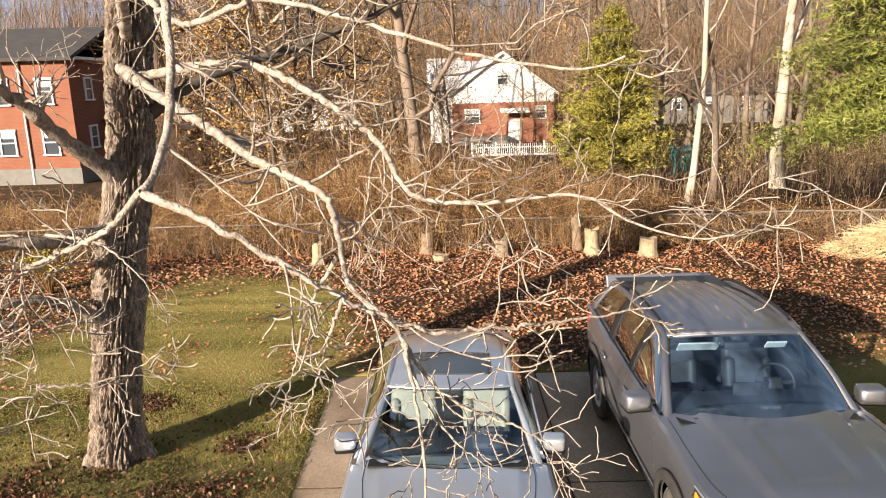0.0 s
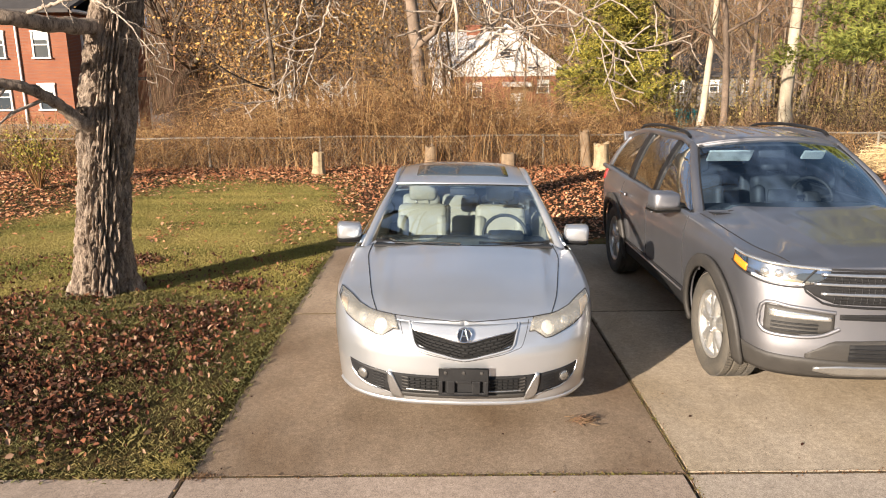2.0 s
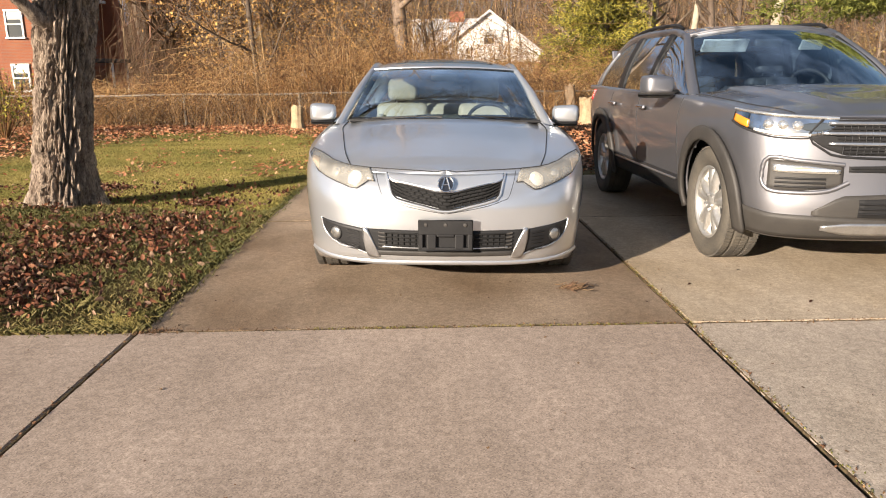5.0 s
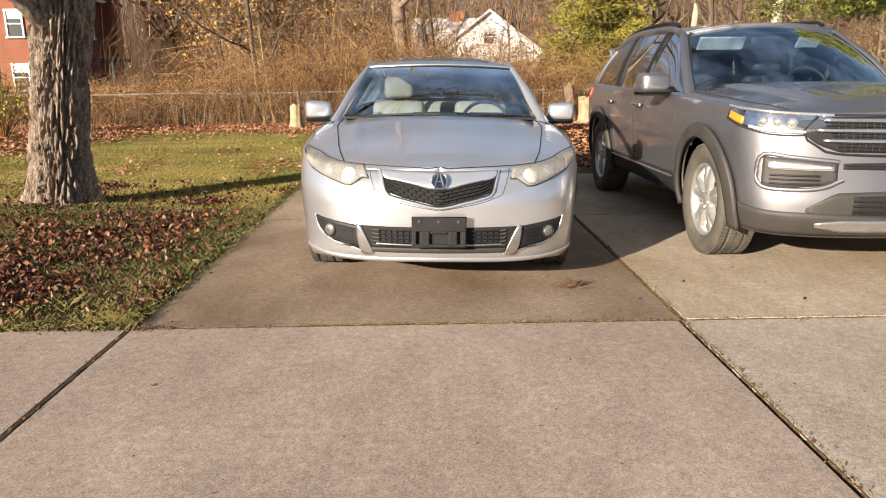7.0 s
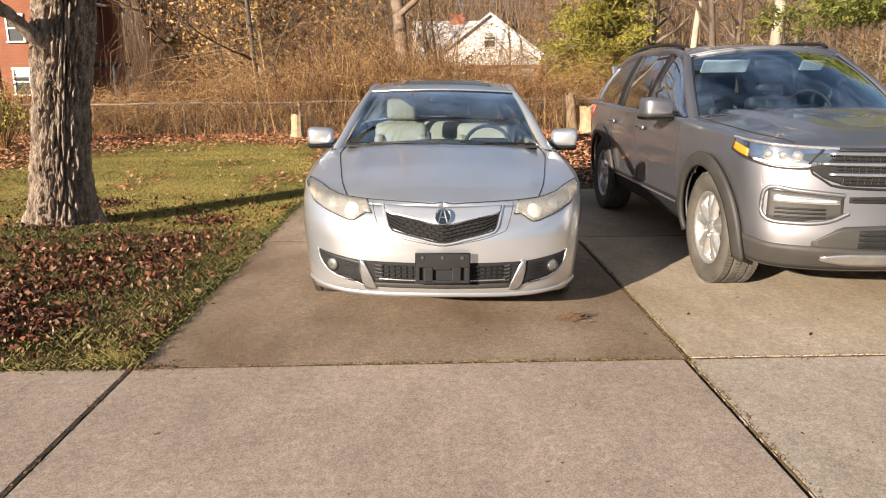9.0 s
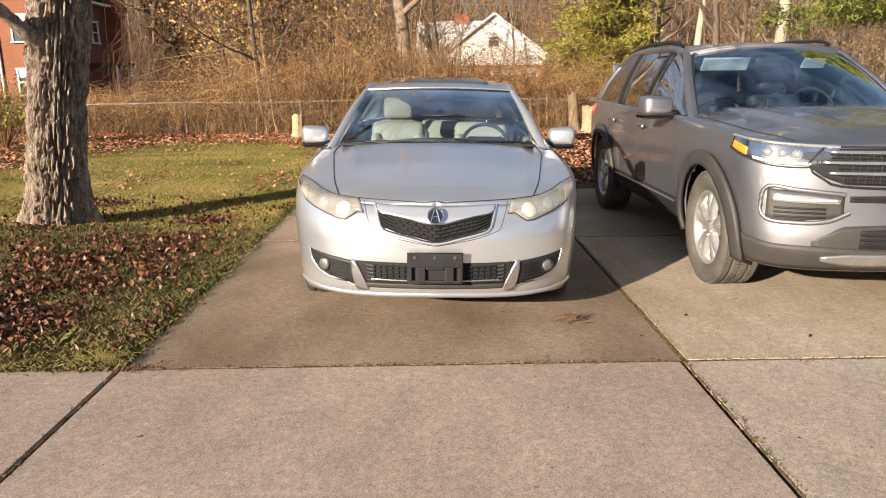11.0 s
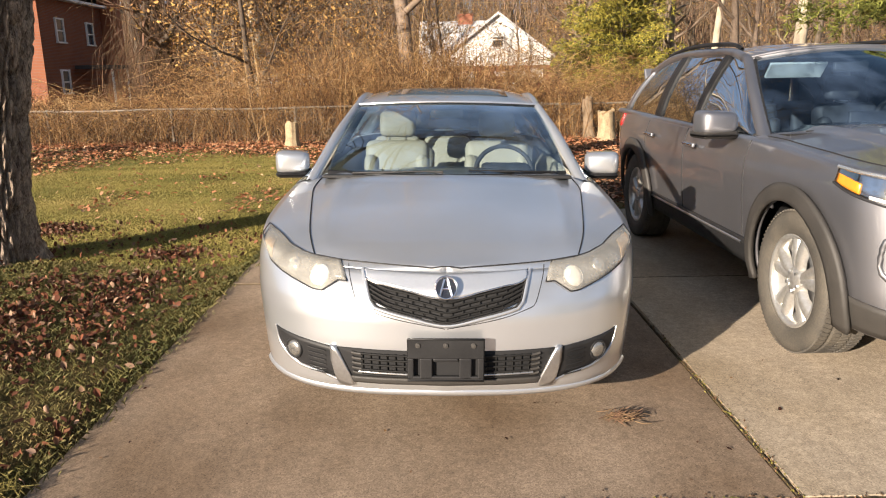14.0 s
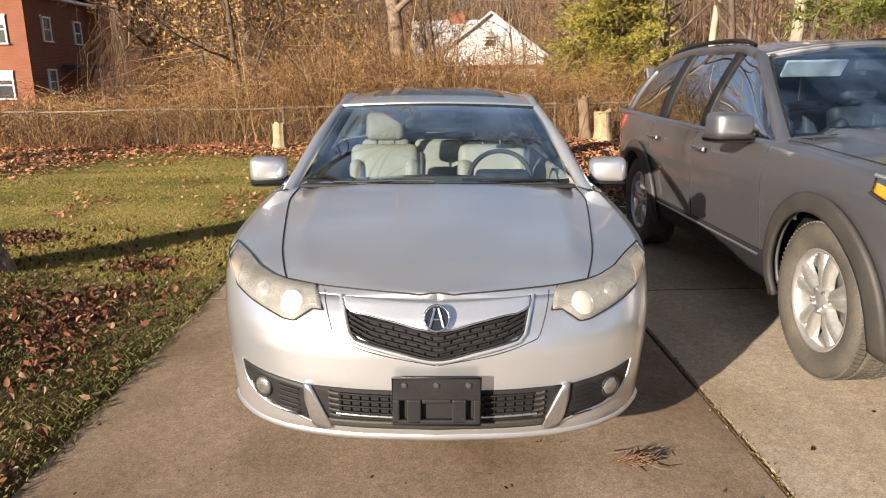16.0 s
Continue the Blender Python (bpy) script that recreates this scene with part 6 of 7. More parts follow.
# ---- trees ----
def grow(rng, start, heading, length, radius, depth, out, up=0.25, spread=0.75, kids=5, wobble=0.18, thin=0.5, levels=None):
    """One branch and, below it, its side branches; appends (points, radii, level) to out."""
    n = 6 if depth > 1 else 4
    p, d = np.array(start, float), np.array(heading, float)
    d /= np.linalg.norm(d)
    pts, rad = [p.copy()], [radius]
    for k in range(n):
        d = d + np.array([rng.gauss(0, wobble), rng.gauss(0, wobble), rng.gauss(0, wobble) + up * 0.3])
        d /= np.linalg.norm(d)
        p = p + d * length / n
        pts.append(p.copy())
        rad.append(radius * (1 - (k + 1) / n * (0.75 if depth else 0.85)))
    out.append((pts, rad, depth))
    if depth <= 0:
        return
    for k in range(kids):
        t = 0.25 + 0.75 * (k + rng.random()) / kids
        i = min(n - 1, int(t * n))
        q = pts[i] + (pts[i + 1] - pts[i]) * (t * n - i)
        dd = pts[i + 1] - pts[i]
        dd /= np.linalg.norm(dd)
        side = np.array([rng.gauss(0, 1), rng.gauss(0, 1), rng.gauss(0, 0.7)])
        side -= dd * side.dot(dd)
        side /= np.linalg.norm(side) + 1e-6
        h = dd * (1 - spread * 0.5) + side * spread
        r = max(rad[i] * thin * rng.uniform(0.8, 1.15), 0.003)
        grow(rng, q, h, length * rng.uniform(0.42, 0.68), r, depth - 1, out, up, spread, max(2, kids - 1), wobble, thin)


def bare_tree_meshes(seed, height, radius, depth=3, kids=6, up=0.35, spread=0.7, limb_from=0.3):
    """Trunk paths and crown paths of a bare tree."""
    rng = random.Random(seed)
    trunk, crown = [], []
    n = 9
    p, d = np.array([0.0, 0, -0.3]), np.array([rng.gauss(0, 0.06), rng.gauss(0, 0.06), 1.0])
    pts, rad = [p.copy()], [radius * 1.35]
    for k in range(n):
        d = d + np.array([rng.gauss(0, 0.06), rng.gauss(0, 0.06), 0.05])
        d /= np.linalg.norm(d)
        p = p + d * height / n
        pts.append(p.copy())
        rad.append(radius * (1 - 0.85 * (k + 1) / n))
    trunk.append((pts, rad))
    for k in range(kids * 2):
        t = limb_from + (1 - limb_from) * (k + rng.random()) / (kids * 2)
        i = min(n - 1, int(t * n))
        q = pts[i] + (pts[i + 1] - pts[i]) * (t * n - i)
        a = rng.random() * 6.283
        h = np.array([math.cos(a), math.sin(a), rng.uniform(0.35, 1.1)])
        out = []
        grow(rng, q, h, height * rng.uniform(0.22, 0.42) * (1.15 - 0.5 * t), rad[i] * 0.5, depth, out, up, spread, kids)
        crown += out
    return trunk, crown


def bare_tree(name, seed, height, radius, label, mat, twig_mat=None, leaves=0, leaf_mat=None, **k):
    """A bare tree: trunk, limbs and twigs, with a few hanging leaves where it keeps them."""
    tree = tagged(new(name), label, "tree")
    trunk, crown = bare_tree_meshes(seed, height, radius, **k)
    big = [(p, r) for p, r, d in crown if d >= 2]
    if name == "bare_tree":
        tubes("trunk", trunk + big, mat, tree, 7)
    else:
        tubes("trunk", trunk, mat, tree, 9)
        for limb in big:
            tubes("limb", [limb], mat, tree, 6)
    small = [(p, np.maximum(r, 0.006)) for p, r, d in crown if d < 2]
    tubes("crown", small, twig_mat or mat, tree, 3)
    if leaves:
        rng = np.random.default_rng(seed)
        ends = np.array([p[-1] for p, r, d in crown if d < 2])
        c = ends[rng.integers(0, len(ends), leaves)] + rng.normal(0, 0.22, (leaves, 3))
        V, F = leaf_arrays(rng, c, 0.045, 0.1, 1.6)
        fast_mesh("foliage", V, F, leaf_mat, tree, label="dry tan leaves still hanging")
    return tree


def leaf_arrays(rng, centres, lo, hi, tilt):
    """Folded leaf pieces, six corners each in two bent halves."""
    n = len(centres)
    size = rng.uniform(lo, hi, n)
    yaw = rng.uniform(0, 2 * np.pi, n)
    a, b = rng.normal(0, tilt * 0.4, n), rng.normal(0, tilt * 0.4, n)
    base = np.array([[-0.55, 0, 0.0], [0.6, 0, 0.0], [-0.22, 0.36, 0.16], [0.26, 0.22, 0.2], [-0.26, -0.3, 0.16], [0.2, -0.3, 0.2]])
    loc = base[None] * size[:, None, None]
    loc[:, :, 2] *= rng.uniform(-0.6, 1.6, n)[:, None]
    cx, sx, cy, sy, cz, sz = np.cos(a), np.sin(a), np.cos(b), np.sin(b), np.cos(yaw), np.sin(yaw)
    x, y, z = loc[..., 0], loc[..., 1], loc[..., 2]
    y, z = y * cx[:, None] - z * sx[:, None], y * sx[:, None] + z * cx[:, None]
    x, z = x * cy[:, None] + z * sy[:, None], -x * sy[:, None] + z * cy[:, None]
    x, y = x * cz[:, None] - y * sz[:, None], x * sz[:, None] + y * cz[:, None]
    V = (np.stack([x, y, z], -1) + np.asarray(centres)[:, None]).reshape(-1, 3)
    f = np.array([[0, 1, 3, 2], [0, 4, 5, 1]])
    F = (f[None] + 6 * np.arange(n)[:, None, None]).reshape(-1, 4)
    return V, F


# the old tree beside the drive
def old_tree():
    tree = tagged(new("old_tree"), "old tree with deeply furrowed grey-brown bark and bare boughs", "tree")
    axis, _ = smooth_curve([(-3.6, 7.12, -0.25), (-3.58, 7.12, 0.25), (-3.5, 7.12, 1.0), (-3.3, 7.1, 2.2), (-3.13, 7.1, 3.0), (-3.0, 7.08, 3.7), (-2.92, 7.05, 4.4), (-2.78, 7.0, 5.2), (-2.6, 7.0, 7.0), (-2.5, 7.1, 9.0)], 460)
    n = 240
    V = []
    for i, c in enumerate(axis):
        z = c[2]
        r = 0.262 + 0.13 * math.exp(-max(z, 0) / 0.28) + 0.02 * math.exp(-((z - 1.9) / 0.4) ** 2)
        r *= 1 - 0.05 * min(max(z - 2.0, 0), 8)
        for k in range(n):
            a = 2 * math.pi * k / n
            ca, sa = math.cos(a), math.sin(a)
            w = 0.28 * noise.noise((ca * 2.5, sa * 2.5, z * 2.2))
            w2 = 0.2 * noise.noise((ca * 6, sa * 6, z * 5.0 + 3))
            d, _ = noise.voronoi((ca * 7.0 + w + w2, sa * 7.0 + w - w2, z * 2.1 + w2 * 1.5))
            ridge = (1 - min(1.0, (d[1] - d[0]) * 3.2)) ** 1.9
            g, _ = noise.voronoi((ca * 13 + w2, sa * 13 - w, z * 6.5 + w))
            ridge += 0.42 * (1 - min(1.0, (g[1] - g[0]) * 3.4)) ** 1.4
            q2 = noise.noise((ca * 12, sa * 12, z * 8.0 + 4)) + 0.8 * noise.noise((ca * 24, sa * 24, z * 15.0 + 9))
            flare = 1 + 0.22 * math.exp(-max(z, 0) / 0.22) * math.sin(a * 5 + 0.8)
            V.append((c[0] + (r * flare - 0.075 * ridge + 0.012 * q2) * ca, c[1] + (r * flare - 0.075 * ridge + 0.012 * q2) * sa, z))
    V = np.array(V)
    i = np.arange(len(axis) - 1)[:, None] * n
    j = np.arange(n)[None]
    kk = (j + 1) % n
    F = np.stack([i + j, i + kk, i + n + kk, i + n + j], -1).reshape(-1, 4)
    fast_mesh("trunk", V, F, M["bark"], tree, True, "thick trunk with deep vertical furrows")
    rng = random.Random(11)
    # boughs: start radius, end radius, control points, number of side twigs, twig length
    boughs = [
        (0.066, 0.005, [(-2.94, 6.9, 4.3), (-2.26, 6.2, 3.98), (-1.69, 5.6, 3.75), (-1.23, 5.0, 3.58), (-0.74, 4.4, 3.46), (-0.57, 4.15, 3.39), (-0.46, 3.75, 3.27), (-0.35, 3.35, 3.07), (-0.1, 3.1, 2.92), (-0.04, 2.95, 2.79), (0.03, 2.65, 2.52), (0.04, 2.5, 2.29)], 16, 0.5),
        (0.014, 0.003, [(-0.07, 3.05, 2.86), (0.09, 2.95, 2.67), (0.26, 2.9, 2.57), (0.56, 2.85, 2.45), (0.75, 2.8, 2.29)], 10, 0.3),
        (0.012, 0.003, [(-0.06, 3.0, 2.83), (0.06, 2.85, 2.6), (0.2, 2.75, 2.46), (0.36, 2.7, 2.36)], 6, 0.2),
        (0.014, 0.003, [(-0.39, 3.4, 3.02), (-0.52, 3.45, 2.68), (-0.61, 3.45, 2.41), (-0.69, 3.45, 2.19)], 6, 0.2),
        (0.014, 0.003, [(-0.45, 3.6, 3.17), (-0.64, 3.6, 2.84), (-0.74, 3.6, 2.49), (-0.86, 3.6, 2.1)], 6, 0.2),
        (0.015, 0.003, [(-0.82, 2.05, 3.76), (-0.67, 2.02, 3.7), (-0.5, 2.0, 3.61), (-0.26, 2.0, 3.45), (-0.09, 2.0, 3.36), (0.05, 2.02, 3.29), (0.33, 2.1, 3.26), (0.64, 2.2, 3.25), (0.94, 2.3, 3.26)], 7, 0.35),
        (0.06, 0.013, [(-2.85, 6.9, 4.6), (-2.3, 5.6, 5.0), (-1.5, 4.0, 5.05), (-1.05, 3.1, 4.85), (-0.94, 2.7, 4.57), (-0.88, 2.6, 4.29), (-0.83, 2.4, 4.03), (-0.8, 2.15, 3.84), (-0.82, 2.05, 3.765)], 8, 0.5),
        (0.012, 0.003, [(-0.82, 2.07, 3.78), (-0.98, 2.1, 3.63), (-1.26, 2.3, 3.51), (-1.53, 2.5, 3.37), (-1.59, 2.6, 3.12), (-1.6, 2.6, 2.87), (-1.67, 2.6, 2.7)], 12, 0.4),
        (0.007, 0.003, [(-1.6, 2.6, 2.87), (-1.43, 2.65, 2.85), (-1.27, 2.7, 2.87), (-1.1, 2.75, 2.98)], 5, 0.2),
        (0.045, 0.004, [(-2.8, 6.9, 5.0), (-1.69, 4.5, 4.65), (-1.16, 3.6, 4.41), (-0.64, 3.0, 4.45), (-0.33, 2.8, 4.38), (0.03, 2.6, 4.26), (0.32, 2.5, 4.17), (0.67, 2.45, 4.12), (0.81, 2.4, 4.16)], 12, 0.5),
        (0.055, 0.003, [(-2.9, 6.9, 4.2), (-1.57, 6.0, 4.29), (-0.8, 5.4, 4.0), (-0.31, 4.8, 3.7), (-0.06, 4.3, 3.4), (0.38, 4.0, 3.38), (0.88, 3.7, 3.46), (1.16, 3.5, 3.33), (1.48, 3.4, 3.26), (1.68, 3.3, 3.32)], 24, 0.7),
        (0.075, 0.02, [(-3.4, 7.0, 1.74), (-3.47, 6.8, 1.84), (-3.6, 6.5, 2.08), (-3.75, 6.2, 2.2), (-4.2, 5.8, 2.29), (-4.9, 5.4, 2.55)], 6, 0.7),
        (0.095, 0.02, [(-3.25, 7.0, 2.72), (-3.54, 6.4, 2.72), (-3.9, 6.0, 2.78), (-4.6, 5.6, 2.85), (-5.5, 5.2, 3.1)], 9, 0.7),
        (0.02, 0.003, [(-3.56, 6.3, 2.80), (-2.83, 5.7, 2.85), (-2.42, 5.4, 2.71), (-2.24, 5.3, 2.54), (-2.05, 5.2, 2.34)], 9, 0.3),
        (0.11, 0.02, [(-3.1, 7.0, 3.2), (-3.35, 6.4, 3.69), (-3.5, 6.0, 4.06), (-3.8, 5.5, 4.29), (-4.4, 5.0, 4.44)], 12, 0.8),
        (0.09, 0.01, [(-3.0, 7.0, 3.7), (-2.3, 7.4, 4.2), (-1.4, 7.7, 4.5), (-0.4, 7.9, 4.9), (0.7, 8.0, 5.6)], 20, 0.9),
        (0.08, 0.01, [(-2.85, 7.0, 4.9), (-2.0, 6.0, 5.8), (-0.9, 5.0, 6.4), (0.3, 4.2, 6.8), (1.3, 3.6, 7.0)], 22, 1.1),
        (0.08, 0.01, [(-2.75, 7.0, 5.4), (-3.6, 6.0, 6.0), (-4.6, 5.0, 6.6), (-5.6, 4.4, 7.4)], 16, 1.1),
        (0.07, 0.01, [(-2.65, 7.0, 6.2), (-1.6, 6.6, 7.2), (-0.6, 6.4, 8.1), (0.4, 6.0, 8.8)], 18, 1.2),
        (0.09, 0.01, [(-2.65, 7.0, 6.0), (-1.4, 7.2, 6.6), (0.0, 7.4, 7.1), (1.4, 7.5, 7.3), (2.6, 7.4, 7.8)], 22, 1.2),
        (0.08, 0.01, [(-2.6, 7.0, 7.0), (-1.6, 8.2, 8.0), (-0.4, 9.0, 8.8), (0.9, 9.6, 9.4)], 20, 1.3),
        (0.07, 0.01, [(-2.55, 7.0, 7.6), (-1.2, 7.4, 9.0), (0.2, 7.6, 9.8), (1.6, 7.8, 10.4)], 20, 1.3),
        (0.1, 0.02, [(-2.75, 7.0, 5.5), (-1.8, 8.0, 5.5), (-0.6, 8.5, 5.75), (0.6, 8.7, 5.85), (1.8, 8.6, 5.6), (2.7, 8.4, 5.3)], 30, 1.0),
        (0.07, 0.012, [(-2.65, 7.1, 6.4), (-1.9, 8.6, 7.0), (-1.3, 9.8, 7.8), (-0.9, 10.8, 8.8)], 26, 1.1),
        (0.06, 0.012, [(-2.6, 7.0, 7.0), (-1.2, 9.0, 6.9), (0.0, 9.6, 7.2), (1.0, 10.2, 7.8), (1.8, 11.0, 8.6)], 30, 1.1),
        (0.045, 0.01, [(-1.8, 8.0, 5.5), (-1.6, 8.6, 6.2), (-1.7, 9.4, 7.2), (-2.0, 10.2, 8.2)], 22, 0.9),
        (0.045, 0.01, [(0.6, 8.7, 5.85), (0.9, 9.4, 6.6), (0.7, 10.0, 7.6), (1.0, 10.6, 8.6)], 22, 0.9),
        (0.05, 0.01, [(1.0, 8.7, 5.8), (2.2, 9.2, 6.3), (3.2, 9.8, 6.9), (4.2, 10.4, 7.6)], 24, 1.1),
        (0.07, 0.01, [(-2.5, 7.1, 8.4), (-2.2, 7.6, 10.0), (-1.4, 8.4, 11.2), (-0.4, 9.2, 12.0)], 16, 1.3),
    ]
    for r0, r1, ctrl, twigs, tl in boughs:
        p, _ = smooth_curve(ctrl, max(20, 9 * len(ctrl)))
        n = len(p)
        p = p + np.array([[0.022 * noise.noise((q * 0.8, r0 * 90, 1.0)), 0.022 * noise.noise((q * 0.8, r0 * 90, 5.0)), 0.022 * noise.noise((q * 0.8, r0 * 90, 9.0))] for q in range(n)]) * (np.sin(np.linspace(0, math.pi, n)) ** 0.5)[:, None]
        rad = r0 + (r1 - r0) * np.linspace(0, 1, n) ** 0.7
        big = r0 > 0.068
        rad = rad * np.array([1 + (0.2 if big else 0.26) * noise.noise((q * 0.9, r0 * 50, 2.0)) + 0.14 * noise.noise((q * 2.3, r0 * 70, 6.0)) for q in range(n)])
        # Boughs ending above 5 m get the tone darkened for the windscreen reflections.
        ob = tubes("bough", [(p, rad)], M["silhouette_branch"] if ctrl[-1][2] > 5 else M["bark"] if big else M["branch"], tree, 11, "rough dark bough" if big else "slender bough, pale low in the tree and dark high up")
        out = []
        twigs = int(twigs * 1.4)
        for k in range(twigs):
            t = 0.25 + 0.75 * (k + rng.random()) / twigs
            i = min(n - 2, int(t * n))
            d = p[i + 1] - p[i]
            d = d / np.linalg.norm(d)
            s = np.array([rng.gauss(0, 1), rng.gauss(0, 0.7), rng.gauss(-0.1, 0.9)])
            s -= d * s.dot(d)
            s /= np.linalg.norm(s)
            grow(rng, p[i], d * 0.7 + s, tl * rng.uniform(0.5, 1.2), max(0.0035, min(0.02, rad[i] * 0.5)), 1 if tl < 0.35 else 2, out, 0.05, 0.8, 3, 0.22, 0.6)
        tubes("twig_spray", [(a, np.maximum(b, 0.0032)) for a, b, _ in out], M["silhouette_branch"] if ctrl[-1][2] > 5 else M["branch"], ob, 4)["kind"] = "stuff"
    return tree


old_tree()


# ---- woods behind the fence ----
def woods():
    rng = random.Random(5)
    kinds = []
    for k, (h, r, m, lv) in enumerate(((12, 0.17, "farbark", 0), (14, 0.22, "farbark", 0), (9, 0.10, "farbark", 1100), (11, 0.13, "farbark", 250), (7.5, 0.08, "farbark", 1700), (13, 0.2, "paletree", 0))):
        t = bare_tree("bare_tree", 40 + k, h, r, "leafless tree with grey-brown trunk and fine twigs" if not lv else "slender tree with dry tan leaves still hanging", M[m], M["twig"], lv, M["dryleaf"], depth=2 if k != 2 else 2, kids=6, limb_from=0.22)
        kinds.append(t)
    spots = []
    for k in range(165):
        y = 21 + 62 * (k / 165) ** 1.1 + rng.uniform(-1.5, 1.5)
        x = rng.uniform(-0.62, 0.66) * (y + 4)
        if 36 < y < 60 and (-37 < x < -17):
            continue
        if y < 62 and -0.06 < x / y < 0.14 and rng.random() < (0.85 if y < 30 else 0.45):
            continue
        if y < 44 and x / y < -0.29 or -0.42 < x / y < -0.29 and rng.random() < 0.75:
            continue
        if 30 < y < 38 and 9.5 < x < 14:
            continue
        if y < 34 and 0.15 < x / y and rng.random() < 0.8:
            continue
        spots.append((x, y))
    for k, (x, y) in enumerate(spots):
        base = kinds[k % len(kinds)] if k < 6 else kinds[k % 5]
        m = pose(x, y, ground_z(x, y), 0, 0, rng.uniform(0, 360)) @ Matrix.Scale(rng.uniform(0.75, 1.2), 4)
        if k < len(kinds):
            base.matrix_world = m
            base["group"] = "woods behind the fence"
        else:
            c = copy_thing(base, pose(0, 0, 0))
            c.matrix_basis = m
    # unseen trees on the lawn's far side, added to darken car reflections
    for k in range(14):
        c = copy_thing(kinds[k % 5], pose(0, 0, 0))
        x, y = -40 - 9 * rng.random(), -24 + 60 * (k + rng.random()) / 14
        c.matrix_basis = pose(x, y, 0, 0, 0, rng.uniform(0, 360)) @ Matrix.Scale(rng.uniform(0.7, 0.85), 4)
    # trees that stand out
    t = bare_tree("pale_tree", 71, 15, 0.25, "tall tree with a pale tan sunlit trunk", M["paletree"], M["twig"], depth=2, kids=5, limb_from=0.34)
    t.matrix_world = pose(12.6, 26.6, ground_z(12.6, 26.6), 0, -12, 0)
    t = bare_tree("pale_sapling", 72, 12, 0.12, "slender pale tree with a forked stem", M["paletree"], M["twig"], depth=2, kids=3, limb_from=0.42)
    t.location = (7.9, 22.5, ground_z(7.9, 22.5))
    t = bare_tree("vine_tree", 73, 11, 0.36, "dark leaning tree hung with dry vines", M["darkbark"], M["deadtwig"], 500, M["dryleaf"], depth=2, kids=6, limb_from=0.15)
    t.location = (-9.3, 26, ground_z(-9.3, 26))
    t = bare_tree("vine_tree", 74, 10, 0.27, "dark forked tree hung with dry vines", M["darkbark"], M["deadtwig"], 300, M["dryleaf"], depth=2, kids=6, limb_from=0.12)
    t.matrix_world = pose(-8.6, 26.4, ground_z(-8.6, 26.4), 8, -14, 40)
    t = bare_tree("thin_dark_tree", 75, 6.5, 0.085, "thin dark tree with golden dry leaves", M["darkbark"], M["darkbark"], 2200, M["dryleaf"], depth=2, kids=5, limb_from=0.2)
    t.location = (-4.25, 18.6, ground_z(-4.25, 18.6))
    t = bare_tree("leafy_sapling", 76, 6.0, 0.07, "sapling thick with golden dry leaves", M["farbark"], M["farbark"], 3600, M["dryleaf"], depth=2, kids=6, limb_from=0.15)
    t.location = (-6.4, 24.0, ground_z(-6.4, 24))
    t = bare_tree("leafy_sapling", 77, 5.0, 0.06, "sapling with scattered golden dry leaves", M["farbark"], M["farbark"], 2600, M["dryleaf"], depth=2, kids=6, limb_from=0.15)
    t.location = (-1.9, 22.5, ground_z(-2, 22.5))
    for k, (x, y, h, n) in enumerate(((-5.7, 21.6, 5.6, 4200), (-5.2, 30.0, 7.0, 4200), (-3.2, 27.0, 6.5, 3600), (-6.8, 27.5, 7.5, 3600))):
        t = bare_tree("leafy_sapling", 80 + k, h, 0.07, "sapling thick with golden dry leaves", M["darkbark"], M["farbark"], n, M["dryleaf"], depth=2, kids=6, limb_from=0.12)
        t.location = (x, y, ground_z(x, y))


woods()


def vine_curtain():
    """Dry vines that hang and climb over the dark trees."""
    rng = np.random.default_rng(52)
    paths = []
    for k in range(700):
        x, y = -9.0 + rng.normal(0, 0.5), 25.8 + rng.normal(0, 0.6)
        z0 = ground_z(x, y)
        h = rng.uniform(1.2, 5.2)
        d = rng.normal(0, 0.8, 2)
        p0, p3 = np.array([x, y, z0 + h]), np.array([x + d[0], y + d[1], z0 + h * rng.uniform(0.0, 0.5)])
        m1, m2 = p0 * 0.7 + p3 * 0.3 + rng.normal(0, 0.2, 3), p0 * 0.3 + p3 * 0.7 + rng.normal(0, 0.25, 3)
        r = rng.uniform(0.004, 0.009)
        paths.append(([p0, m1, m2, p3], [r, r, r * 0.8, r * 0.5]))
    tagged(tubes("dry_vines", paths, M["deadtwig"], None, 3), "tangle of dry brown vines hanging from the dark trees", "vines", kind="stuff")


vine_curtain()


